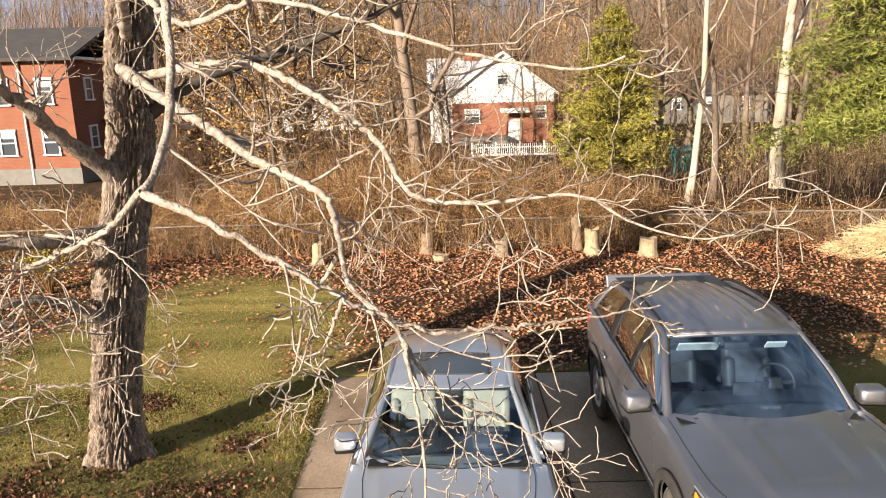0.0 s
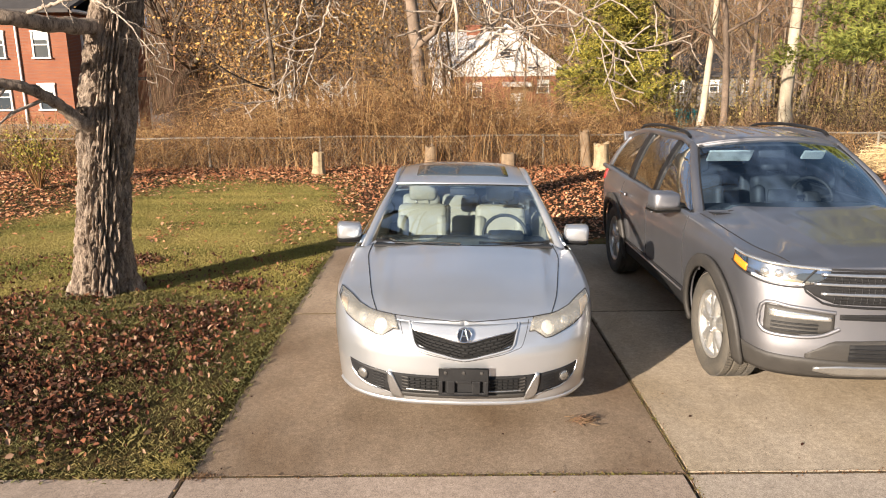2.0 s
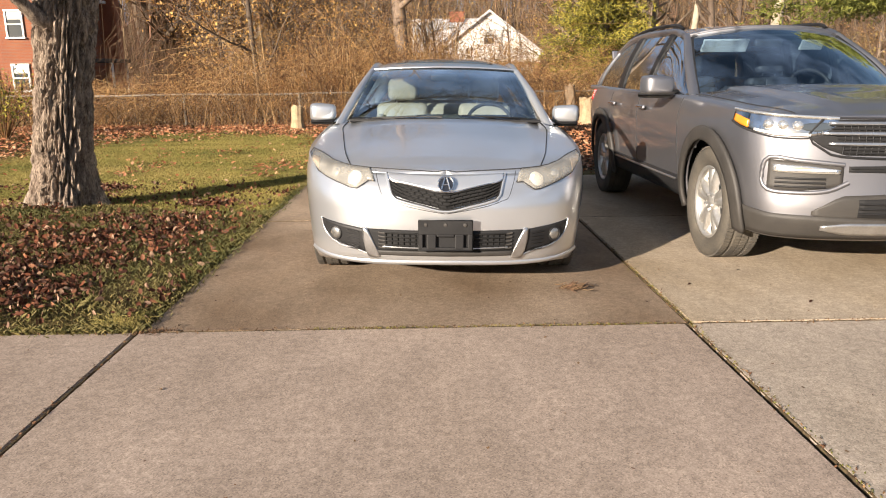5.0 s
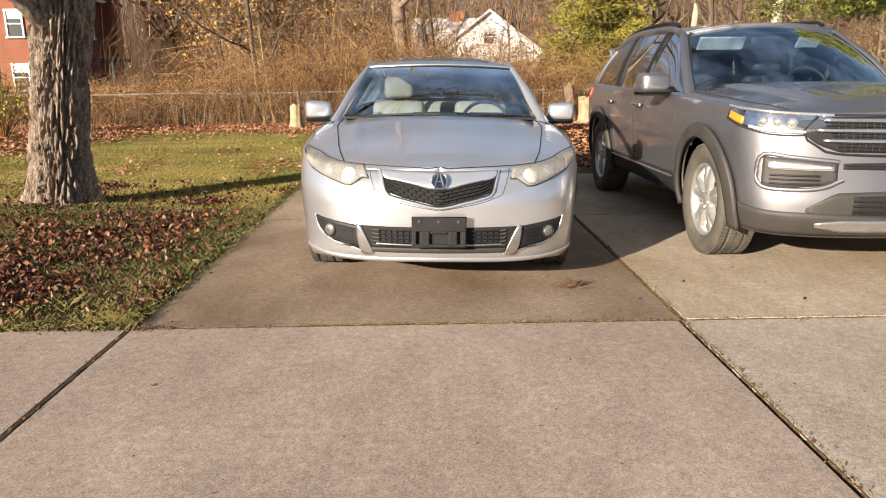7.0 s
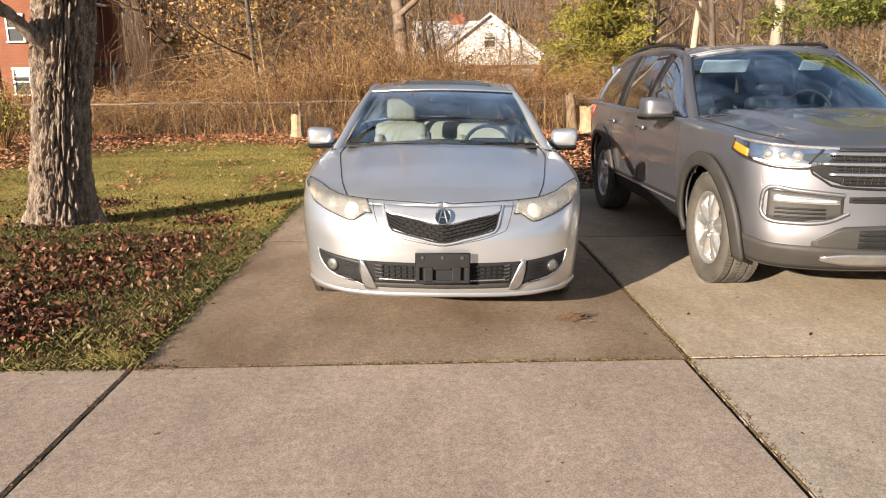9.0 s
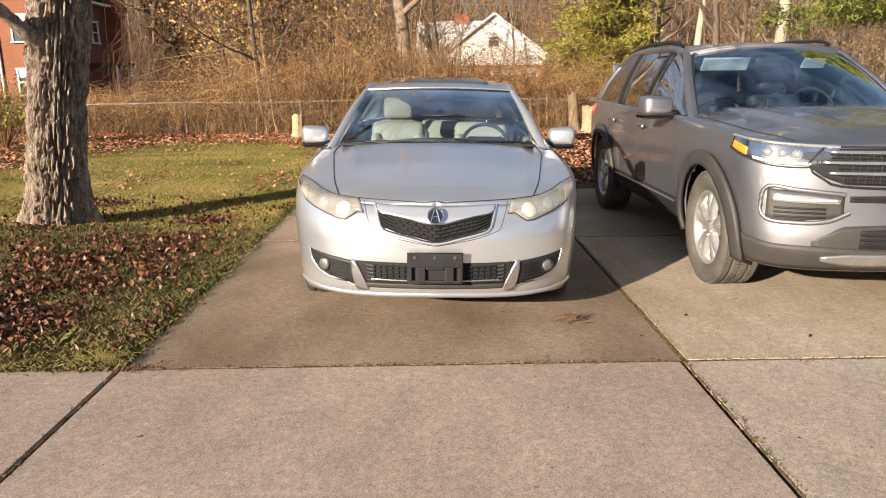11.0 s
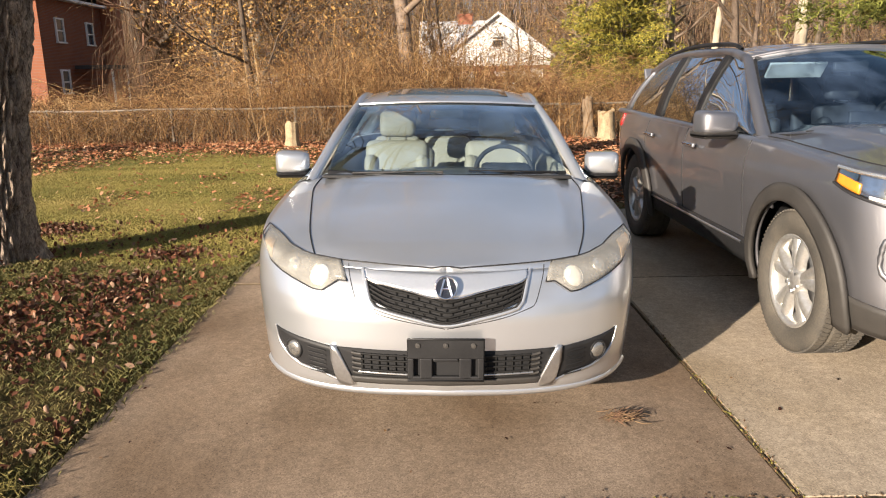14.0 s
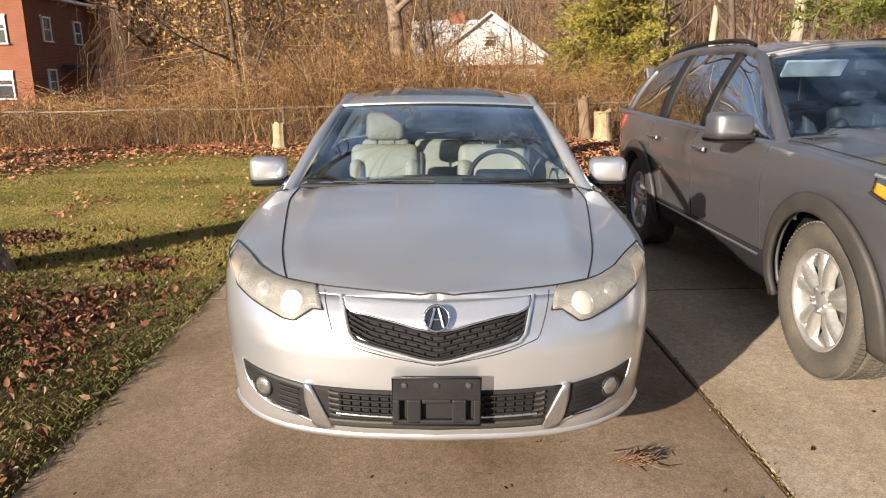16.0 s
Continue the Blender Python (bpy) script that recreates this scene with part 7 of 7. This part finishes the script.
def conifer(name, label, x, y, height, width, mat, seed, drop, count, tuft, top_gap=0.0, bare=0.06):
    """Trunk, whorled boughs and sprays of needles."""
    tree = tagged(new(name), label, "tree")
    rng = np.random.default_rng(seed)
    tubes("trunk", [([(0, 0, -0.3), (0.05, 0, height * 0.5), (0, 0.03, height)], [0.16 * height / 7, 0.1 * height / 7, 0.02])], M["farbark"], tree, 8)
    boughs, C, D = [], [], []
    for k in range(count):
        t = bare + (1 - bare) * (k + rng.random()) / count
        a = rng.random() * 2 * np.pi
        reach = width * (1.02 - t) ** 0.75 * rng.uniform(0.6, 1.12)
        z = height * t
        end = np.array([math.cos(a) * reach, math.sin(a) * reach, z + drop * reach + rng.normal(0, 0.08)])
        s = np.array([0, 0, z])
        mid = (s + end) / 2 + np.array([0, 0, 0.12 * reach])
        boughs.append(([s, mid, end], [0.03, 0.02, 0.006]))
        m = int(tuft * (0.4 + reach))
        f = rng.uniform(0.25, 1.05, m)[:, None]
        pts = s * (1 - f) ** 2 + 2 * mid * f * (1 - f) + end * f ** 2
        C.append(pts + rng.normal(0, 0.1 + 0.05 * reach, (m, 3)) * np.array([1, 1, 0.55]))
        D.append(np.tile(np.array([math.cos(a), math.sin(a), 0.1]), (m, 1)))
    tubes("bough_frame", boughs, M["farbark"], tree, 4)
    C, D = np.vstack(C), np.vstack(D)
    n = len(C)
    per = 5
    C, D = np.repeat(C, per, 0), np.repeat(D, per, 0)
    d = D * 0.7 + rng.normal(0, 0.55, C.shape)
    d /= np.linalg.norm(d, axis=1)[:, None]
    w = np.cross(d, rng.normal(0, 1, C.shape))
    w /= np.linalg.norm(w, axis=1)[:, None] + 1e-9
    L = rng.uniform(0.09, 0.2, len(C))[:, None] * (height / 6) ** 0.3
    wd = 0.016
    V = np.stack([C - w * wd, C + w * wd, C + d * L], 1).reshape(-1, 3)
    F = np.arange(len(V)).reshape(-1, 3)
    fast_mesh("needles", V, F, mat, tree)
    tree.location = (x, y, ground_z(x, y))
    return tree


conifer("juniper", "yellow-green juniper with loose upright sprays", 6.0, 25.0, 6.3, 2.1, M["needle"], 3, 0.5, 230, 36)
conifer("pine", "soft green pine with long drooping boughs", 11.6, 16.6, 10.5, 4.3, M["pine"], 4, -0.03, 150, 75, bare=0.22)


# ---- dry brush along the fence ----
def stems(rng, n, xr, yr, hr, lean, rad, arch):
    x, y = rng.uniform(*xr, n), yr[0] + (yr[1] - yr[0]) * rng.random(n) ** 1.3
    clump = np.array([1.0 + 0.7 * noise.noise((a * 0.5, b * 0.5, 7.0)) + 0.55 * noise.noise((a * 1.9, b * 1.9, 2.0)) for a, b in zip(x, y)])
    h = rng.uniform(*hr, n) * clump
    h *= np.interp(x, (-15, -7.8, -6, -4.2, -3, -1, 0.5, 2, 4, 8), (0.55, 0.5, 0.6, 0.8, 1.2, 1.22, 1.02, 0.85, 0.6, 0.42))
    a = rng.uniform(0, 2 * np.pi, n)
    l = rng.uniform(0, lean, n) * h
    z0 = np.array([ground_z(p, q) for p, q in zip(x, y)])
    paths = []
    for k in range(n):
        ex, ey = math.cos(a[k]) * l[k], math.sin(a[k]) * l[k]
        b = np.array([x[k], y[k], z0[k] - 0.03])
        j = rng.normal(0, 0.03, (3, 3)) * h[k]
        m1 = b + (0.18 * ex, 0.18 * ey, 0.42 * h[k]) + j[0]
        m2 = b + (0.5 * ex, 0.5 * ey, 0.8 * h[k]) + j[1]
        e = b + (ex, ey, h[k] * (1 - arch * rng.random())) + j[2]
        r = rng.uniform(*rad)
        paths.append(([b, m1, m2, e], [r, r * 0.85, r * 0.6, r * 0.35]))
    return paths


def brush():
    rng = np.random.default_rng(21)
    near = stems(rng, 4200, (-15, 17), (15.7, 19.5), (0.4, 1.7), 1.6, (0.003, 0.007), 0.25)
    ob = tubes("dry_brush", near, M["bramble"], None, 3)
    tagged(ob, "dense dry brown stalks and brambles along the fence", "brush", kind="stuff")
    arch = stems(rng, 2800, (-15, 6.5), (16.2, 21.5), (1.0, 2.5), 1.7, (0.004, 0.009), 0.7)
    tagged(tubes("arching_brambles", arch, M["bramble"], None, 3), "tangled arching bramble canes, orange-brown", "brambles", kind="stuff")
    far = stems(rng, 6000, (-24, 30), (21.5, 42), (1.2, 3.4), 0.7, (0.006, 0.014), 0.4)
    far = [q for q in far if not q[0][0][0] / q[0][0][1] < -0.29]
    tagged(tubes("far_thicket", far, M["twig"], None, 3), "tan leafless thicket beyond the fence", "thicket", kind="stuff")
    m = 9500
    s = np.column_stack([rng.uniform(-14, 9, m), 15.8 + 5.0 * rng.random(m) ** 1.4, np.zeros(m)])
    top = np.array([1.55 * (1 + 0.6 * noise.noise((a * 0.5, b * 0.5, 7.0))) * (0.45 if a > 5 or a < -6 else 1.0) for a, b, _ in s])
    s[:, 2] = 0.25 + top * rng.random(m) ** 0.8
    d = rng.normal(0, 1, (m, 3)) * np.array([1, 0.7, 0.75])
    d *= (rng.uniform(0.18, 0.5, m) / np.linalg.norm(d, axis=1))[:, None]
    bend = rng.normal(0, 0.06, (m, 3))
    tangle = [([s[k] - d[k], s[k] + bend[k], s[k] + d[k]], [r, r * 0.8, r * 0.5]) for k, r in enumerate(rng.uniform(0.002, 0.0045, m))]
    tagged(tubes("bramble_tangle", tangle, M["bramble"], None, 3), "criss-cross tangle of dry twigs in the brush", "brambles", kind="stuff")
    canes = []
    for k in range(150):
        cx, cy = rng.uniform(-11, 5.5), rng.uniform(15.9, 20.0)
        top = float(np.interp(cx, (-11, -6, -4, -2.5, 0, 2, 5.5), (0.9, 1.0, 1.3, 1.9, 1.8, 1.4, 0.9))) * rng.uniform(0.6, 1.15)
        for q in range(int(rng.integers(10, 24))):
            a, reach = rng.uniform(0, 6.283), rng.uniform(0.4, 1.5)
            b = np.array([cx + rng.normal(0, 0.15), cy + rng.normal(0, 0.15), ground_z(cx, cy) - 0.02])
            d = np.array([math.cos(a) * reach, math.sin(a) * reach, 0])
            h = top * rng.uniform(0.6, 1.1)
            r = rng.uniform(0.003, 0.0065)
            canes.append(([b, b + d * 0.15 + (0, 0, h * 0.6), b + d * 0.45 + (0, 0, h), b + d * 0.8 + (0, 0, h * 0.85), b + d * 1.1 + (0, 0, h * rng.uniform(0.2, 0.7))], [r, r * 0.95, r * 0.8, r * 0.6, r * 0.35]))
    tagged(tubes("bramble_clumps", canes, M["bramble"], None, 3), "clumps of arching orange-brown bramble canes", "brambles", kind="stuff")
    right = stems(rng, 1500, (8.5, 28), (27, 42), (2.0, 7), 1.0, (0.006, 0.014), 0.4)
    tagged(tubes("sapling_thicket", right, M["twig"], None, 3), "thicket of thin tan saplings", "thicket", kind="stuff")
    ends = np.array([p[q] for p, r in right for q in (1, 2, 3)])
    pick = ends[rng.integers(0, len(ends), 15000)] + rng.normal(0, 0.3, (15000, 3))
    V, F = leaf_arrays(rng, pick, 0.05, 0.11, 2.0)
    tagged(fast_mesh("thicket_leaves", V, F, M["olive"]), "dull olive and tan leaves still on the thicket", "leaves", kind="stuff")
    # Stems added out of view at the left, to darken the grey car's reflections.
    west = stems(rng, 2600, (-46, -36), (-20, 34), (4.0, 8.0), 0.5, (0.012, 0.03), 0.3)
    tagged(tubes("side_thicket", west, M["bramble"], None, 3), "brown leafless stems added out of view for reflections", "hedge", kind="stuff")
    ends = np.array([p[q] for p, r in near + arch for q in (2, 3)])
    pick = ends[rng.integers(0, len(ends), 30000)] + rng.normal(0, 0.1, (30000, 3))
    V, F = leaf_arrays(rng, pick, 0.014, 0.036, 2.0)
    tagged(fast_mesh("withered_leaves", V, F, M["dryleaf"]), "withered tan leaves and seed heads on the brush", "leaves", kind="stuff")


brush()


def far_woods():
    """Twig haze of the woods that close the view."""
    rng = np.random.default_rng(33)
    paths = []
    for k in range(7600):
        y = rng.uniform(86, 135)
        x = rng.uniform(-0.75, 0.75) * y
        h = rng.uniform(8, 25)
        z0 = -1.4
        lx = rng.normal(0, 0.14) * h
        r = rng.uniform(0.025, 0.075)
        paths.append(([(x, y, z0), (x + lx * 0.3, y, z0 + h * 0.5), (x + lx, y, z0 + h)], [r * 1.5, r, r * 0.3]))
        for q in range(3):
            f = rng.uniform(0.35, 0.85)
            s = (x + lx * f, y, z0 + h * f)
            e = (s[0] + rng.normal(0, 1.3), y + rng.normal(0, 1), s[2] + rng.uniform(0.5, 2.4))
            paths.append(([s, e], [r * 0.6, r * 0.2]))
    tagged(tubes("far_woods", paths, M["twig"], None, 3), "far grey-brown leafless woods against the sky", "woods", kind="stuff")


far_woods()


# ---- lawn, leaf litter ----
def scatter(rng, n, xr, yr, keep):
    """n points with the density that keep gives, looked up on a grid 8 cm wide."""
    nx, ny = int((xr[1] - xr[0]) / 0.08) + 1, int((yr[1] - yr[0]) / 0.08) + 1
    grid = np.array([[keep(xr[0] + 0.08 * (i + 0.5), yr[0] + 0.08 * (j + 0.5)) for j in range(ny)] for i in range(nx)])
    out, have = [], 0
    while have < n:
        x, y = rng.uniform(*xr, 2 * n), rng.uniform(*yr, 2 * n)
        d = grid[((x - xr[0]) / 0.08).astype(int), ((y - yr[0]) / 0.08).astype(int)]
        k = rng.random(2 * n) < d
        out.append(np.column_stack([x[k], y[k]]))
        have += int(k.sum())
    return [tuple(q) for q in np.vstack(out)[:n]]


def lawn():
    rng = np.random.default_rng(8)
    def keep(x, y):
        if on_slab(x, y) or y < FRONT + 0.02:
            return 0
        near = (1.0 if y < 9 else 0.62) * (0.6 + 0.4 * step(5.0, 6.8, y))
        return near * (1 - 0.7 * min(1, litter_density(x, y)))
    pts = scatter(rng, 280000, (-8.5, LEFT), (FRONT + 0.02, 15.2), keep) + scatter(rng, 22000, (RIGHT, 9.5), (6.0, 14.5), keep)
    p = np.array(pts)
    z = np.array([ground_z(x, y) for x, y in pts])
    n = len(p)
    h = rng.uniform(0.01, 0.03, n) * np.where(p[:, 1] < 7.0, np.array([1.15 + 1.2 * max(0.0, noise.noise((x * 2.2, y * 2.2, 11.0))) for x, y in pts]), 1.0)
    a, l = rng.uniform(0, 2 * np.pi, n), rng.uniform(0.2, 1.3, n)
    w = rng.uniform(0.0007, 0.0013, n)
    b = np.column_stack([p, z - 0.004])
    u = np.column_stack([np.cos(a + 1.57) * w, np.sin(a + 1.57) * w, np.zeros(n)])
    e = b + np.column_stack([np.cos(a) * l * h, np.sin(a) * l * h, h])
    m = b + np.column_stack([np.cos(a) * l * h * 0.3, np.sin(a) * l * h * 0.3, h * 0.62])
    V = np.stack([b - u, b + u, m + u * 0.7, e], 1).reshape(-1, 3)
    # Blades nearer than y 7 take the darker copy of the lawn colours.
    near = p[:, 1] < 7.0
    for sel, mat, label in ((~near, M["grass"], "short yellow-green lawn grass, thin and autumnal"), (near, M["near_grass"], "thin grass growing through fallen leaves, toned darker than the lawn beyond")):
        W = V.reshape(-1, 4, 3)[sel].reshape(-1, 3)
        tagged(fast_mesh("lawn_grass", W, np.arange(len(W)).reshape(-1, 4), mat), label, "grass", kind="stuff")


def litter():
    rng = np.random.default_rng(9)
    def keep(x, y):
        return 0 if on_slab(x, y) else litter_density(x, y)
    pts = scatter(rng, 24000, (-8.5, LEFT), (FRONT, 9.0), keep)
    c = np.array([(x, y, ground_z(x, y) + rng.uniform(0.004, 0.05)) for x, y in pts])
    V, F = leaf_arrays(rng, c, 0.016, 0.052, 2.2)
    tagged(fast_mesh("leaf_litter", V, F, M["litter"]), "fallen red-brown and tan leaves on the lawn", "leaves", kind="stuff")
    pts = scatter(rng, 40000, (-10, 11), (9.0, 18.5), keep)
    c = np.array([(x, y, ground_z(x, y) + rng.uniform(0.012, 0.05)) for x, y in pts])
    V, F = leaf_arrays(rng, c, 0.03, 0.075, 0.8)
    tagged(fast_mesh("leaf_bed", V, F, M["orange_litter"]), "thick bed of orange-red fallen leaves by the fence", "leaves", kind="stuff")


lawn()
litter()


def straw_pile():
    rng = np.random.default_rng(14)
    paths = []
    for k in range(3200):
        a, r = rng.random() * 6.283, rng.random() ** 0.6
        x, y = 10.6 + math.cos(a) * r * 2.1, 15.0 + math.sin(a) * r * 0.9
        z = ground_z(x, y) + 0.85 * (1 - r ** 1.6) * rng.uniform(0.75, 1.0)
        d = np.array([rng.normal(-0.5, 0.6), rng.normal(-0.2, 0.5), rng.normal(-0.15, 0.25)])
        d *= rng.uniform(0.2, 0.55) / np.linalg.norm(d)
        s = np.array([x, y, z])
        e = s + d
        e[2] = max(e[2], ground_z(e[0], e[1]) + 0.01)
        paths.append(([s - d * 0.5, s + (0, 0, 0.03), e], [0.006, 0.006, 0.003]))
    tagged(tubes("straw_pile", paths, M["straw"], None, 3), "heap of pale cut straw beside the fence", "straw", kind="stuff")


straw_pile()


# ---- small things on the concrete ----
def needle_clump():
    """A tangle of fallen brown twigs and needles."""
    rng = np.random.default_rng(17)
    paths = []
    for k in range(90):
        x, y = 0.86 + rng.normal(0, 0.035), 4.18 + rng.normal(0, 0.02)
        a = rng.normal(0.1, 0.5)
        l = rng.uniform(0.03, 0.085)
        z = 0.008 + 0.016 * rng.random()
        paths.append(([(x, y, z), (x + math.cos(a) * l * 0.5, y + math.sin(a) * l * 0.5, z + rng.uniform(0, 0.02)), (x + math.cos(a) * l, y + math.sin(a) * l, z + rng.uniform(-0.003, 0.035))], [0.0022, 0.002, 0.0012]))
    tagged(tubes("fallen_twigs", paths, M["deadtwig"], None, 4), "clump of fallen brown twigs on the concrete", "twigs", kind="stuff")


needle_clump()


def stray_leaves():
    rng = np.random.default_rng(18)
    spots = [(2.05, 4.55), (2.18, 3.86), (-1.32, 3.62), (-1.25, 4.05), (-1.4, 4.6), (0.35, 4.02), (1.25, 3.9), (2.6, 2.9), (1.75, 2.35), (1.62, 4.25), (2.35, 4.1)]
    for x, y in spots:
        V, F = leaf_arrays(rng, np.array([[0.0, 0.0, 0.0]]), 0.018, 0.036, 0.5)
        ob = fast_mesh("fallen_leaf", V, F, M["litter"])
        ob.location = (x, y, 0.01)
        tagged(ob, "single curled brown leaf lying on concrete", "leaf", group="stray leaves on the driveway")
    n = 260
    c = np.column_stack([rng.uniform(-3, 4, n), rng.uniform(1.2, 6.3, n), np.full(n, 0.006)])
    V, F = leaf_arrays(rng, c, 0.006, 0.017, 0.5)
    tagged(fast_mesh("grit", V, F, M["crumbs"]), "dark crumbs of leaf and grit scattered over concrete", "grit", kind="stuff")


stray_leaves()


def crack():
    rng = np.random.default_rng(19)
    x, y = 1.95, 2.66
    pts = []
    for k in range(26):
        pts.append((x, y, 0.0055))
        x += 0.055
        y += rng.normal(-0.002, 0.008)
    tubes("slab_crack", [(pts, [0.0035] * 26)], M["dirt"], driveway, 5, "thin dark crack across a slab")


crack()


def edge_turf():
    """Ragged grass tufts hanging over the slab edges, dry at the corner."""
    rng = np.random.default_rng(20)
    P = []
    for k in range(5500):
        if rng.random() < 0.5:
            x, y = LEFT + rng.normal(-0.015, 0.035), rng.uniform(FRONT, BACK)
        else:
            x, y = rng.uniform(-4.5, LEFT), FRONT + rng.normal(0.02, 0.03)
        P.append((x, y))
    for k in range(900):
        P.append((LEFT - 0.16 + rng.normal(0, 0.07), FRONT + 0.1 + rng.normal(0, 0.05)))
    p = np.array(P)
    n = len(p)
    b = np.column_stack([p, np.full(n, -0.005)])
    h, a, l, w = rng.uniform(0.01, 0.04, n), rng.uniform(0, 6.283, n), rng.uniform(0.3, 1.6, n), rng.uniform(0.0009, 0.002, n)
    u = np.column_stack([np.cos(a + 1.57) * w, np.sin(a + 1.57) * w, np.zeros(n)])
    e = b + np.column_stack([np.cos(a) * l * h, np.sin(a) * l * h, h])
    m = b + np.column_stack([np.cos(a) * l * h * 0.3, np.sin(a) * l * h * 0.3, h * 0.62])
    V = np.stack([b - u, b + u, m + u * 0.7, e], 1).reshape(-1, 3)
    tagged(fast_mesh("edge_turf", V, np.arange(4 * n).reshape(-1, 4), M["near_grass"]), "ragged grass along the slab edges", "grass", kind="stuff")


edge_turf()


def corner_tuft(x, y):
    """A tuft of longer straw and green blades on the slab's corner."""
    rng = np.random.default_rng(27)
    paths = []
    for k in range(170):
        a, l, h = rng.uniform(0, 6.283), rng.uniform(0.02, 0.1), rng.uniform(0.03, 0.09)
        b = np.array([x + rng.normal(0, 0.06), y + rng.normal(0, 0.03), -0.01])
        d = np.array([math.cos(a) * l, math.sin(a) * l, 0])
        paths.append(([b, b + d * 0.35 + (0, 0, h * 0.75), b + d + (0, 0, h * rng.uniform(0.5, 1.0))], [0.0016, 0.0013, 0.0006]))
    tagged(tubes("grass_tuft", paths, M["grass"], None, 3), "tuft of straw and green grass at the slab corner", "grass", kind="stuff")


corner_tuft(LEFT - 0.13, FRONT + 0.09)


def joint_debris():
    """Bits of leaf, moss and straw caught in the joints."""
    rng = np.random.default_rng(23)
    rows = []
    for k in range(1500):
        q = rng.random()
        if q < 0.45:
            rows.append((rng.uniform(-2.4, 4.5), FRONT + rng.normal(0, 0.016)))
        elif q < 0.7:
            rows.append((MID - 0.005 + rng.normal(0, 0.014), rng.uniform(0.8, 6.4)))
        elif q < 0.85:
            rows.append((LEFT - 0.01 + rng.normal(0, 0.012), rng.uniform(0.8, FRONT)))
        else:
            rows.append((LEFT + rng.normal(0.05, 0.09), FRONT + rng.normal(0.0, 0.03)))
    c = np.array([(x, y, 0.006 + 0.004 * rng.random()) for x, y in rows])
    V, F = leaf_arrays(rng, c, 0.005, 0.014, 1.6)
    tagged(fast_mesh("joint_debris", V, F, M["crumbs"]), "leaf crumbs and straw caught in the slab joints", "debris", kind="stuff")
    n = 420
    c = np.column_stack([MID + rng.normal(0, 0.012, n), rng.uniform(0.8, 5.2, n), np.full(n, 0.006)])
    c = np.vstack([c, np.column_stack([rng.uniform(-0.6, 1.3, n), FRONT + rng.normal(0, 0.01, n), np.full(n, 0.006)])])
    V, F = leaf_arrays(rng, c, 0.004, 0.012, 2.0)
    tagged(fast_mesh("joint_moss", V, F, M["grass"]), "green moss specks growing in the slab joints", "moss", kind="stuff")


joint_debris()


def yellow_shrub(x, y):
    """A low bush that keeps small yellow-green leaves."""
    b = tagged(new("shrub"), "low shrub with small yellow-green leaves at the lawn's edge", "shrub")
    rng = np.random.default_rng(31)
    paths = []
    for k in range(60):
        a, l, h = rng.uniform(0, 6.283), rng.uniform(0.1, 0.7), rng.uniform(0.5, 1.25)
        paths.append(([(0, 0, -0.05), (math.cos(a) * l * 0.4, math.sin(a) * l * 0.4, h * 0.6), (math.cos(a) * l, math.sin(a) * l, h)], [0.008, 0.006, 0.003]))
    tubes("stem_tangle", paths, M["bramble"], b, 4)["kind"] = "stuff"
    ends = np.array([np.array(p[1]) * (1 - f) + np.array(p[2]) * f for p, r in paths for f in np.linspace(0, 1, 16)])
    V, F = leaf_arrays(rng, ends + rng.normal(0, 0.07, ends.shape), 0.03, 0.06, 2.0)
    fast_mesh("foliage", V, F, M["needle"], b)
    b.location = (x, y, ground_z(x, y))
    return b


yellow_shrub(-7.7, 13.4)
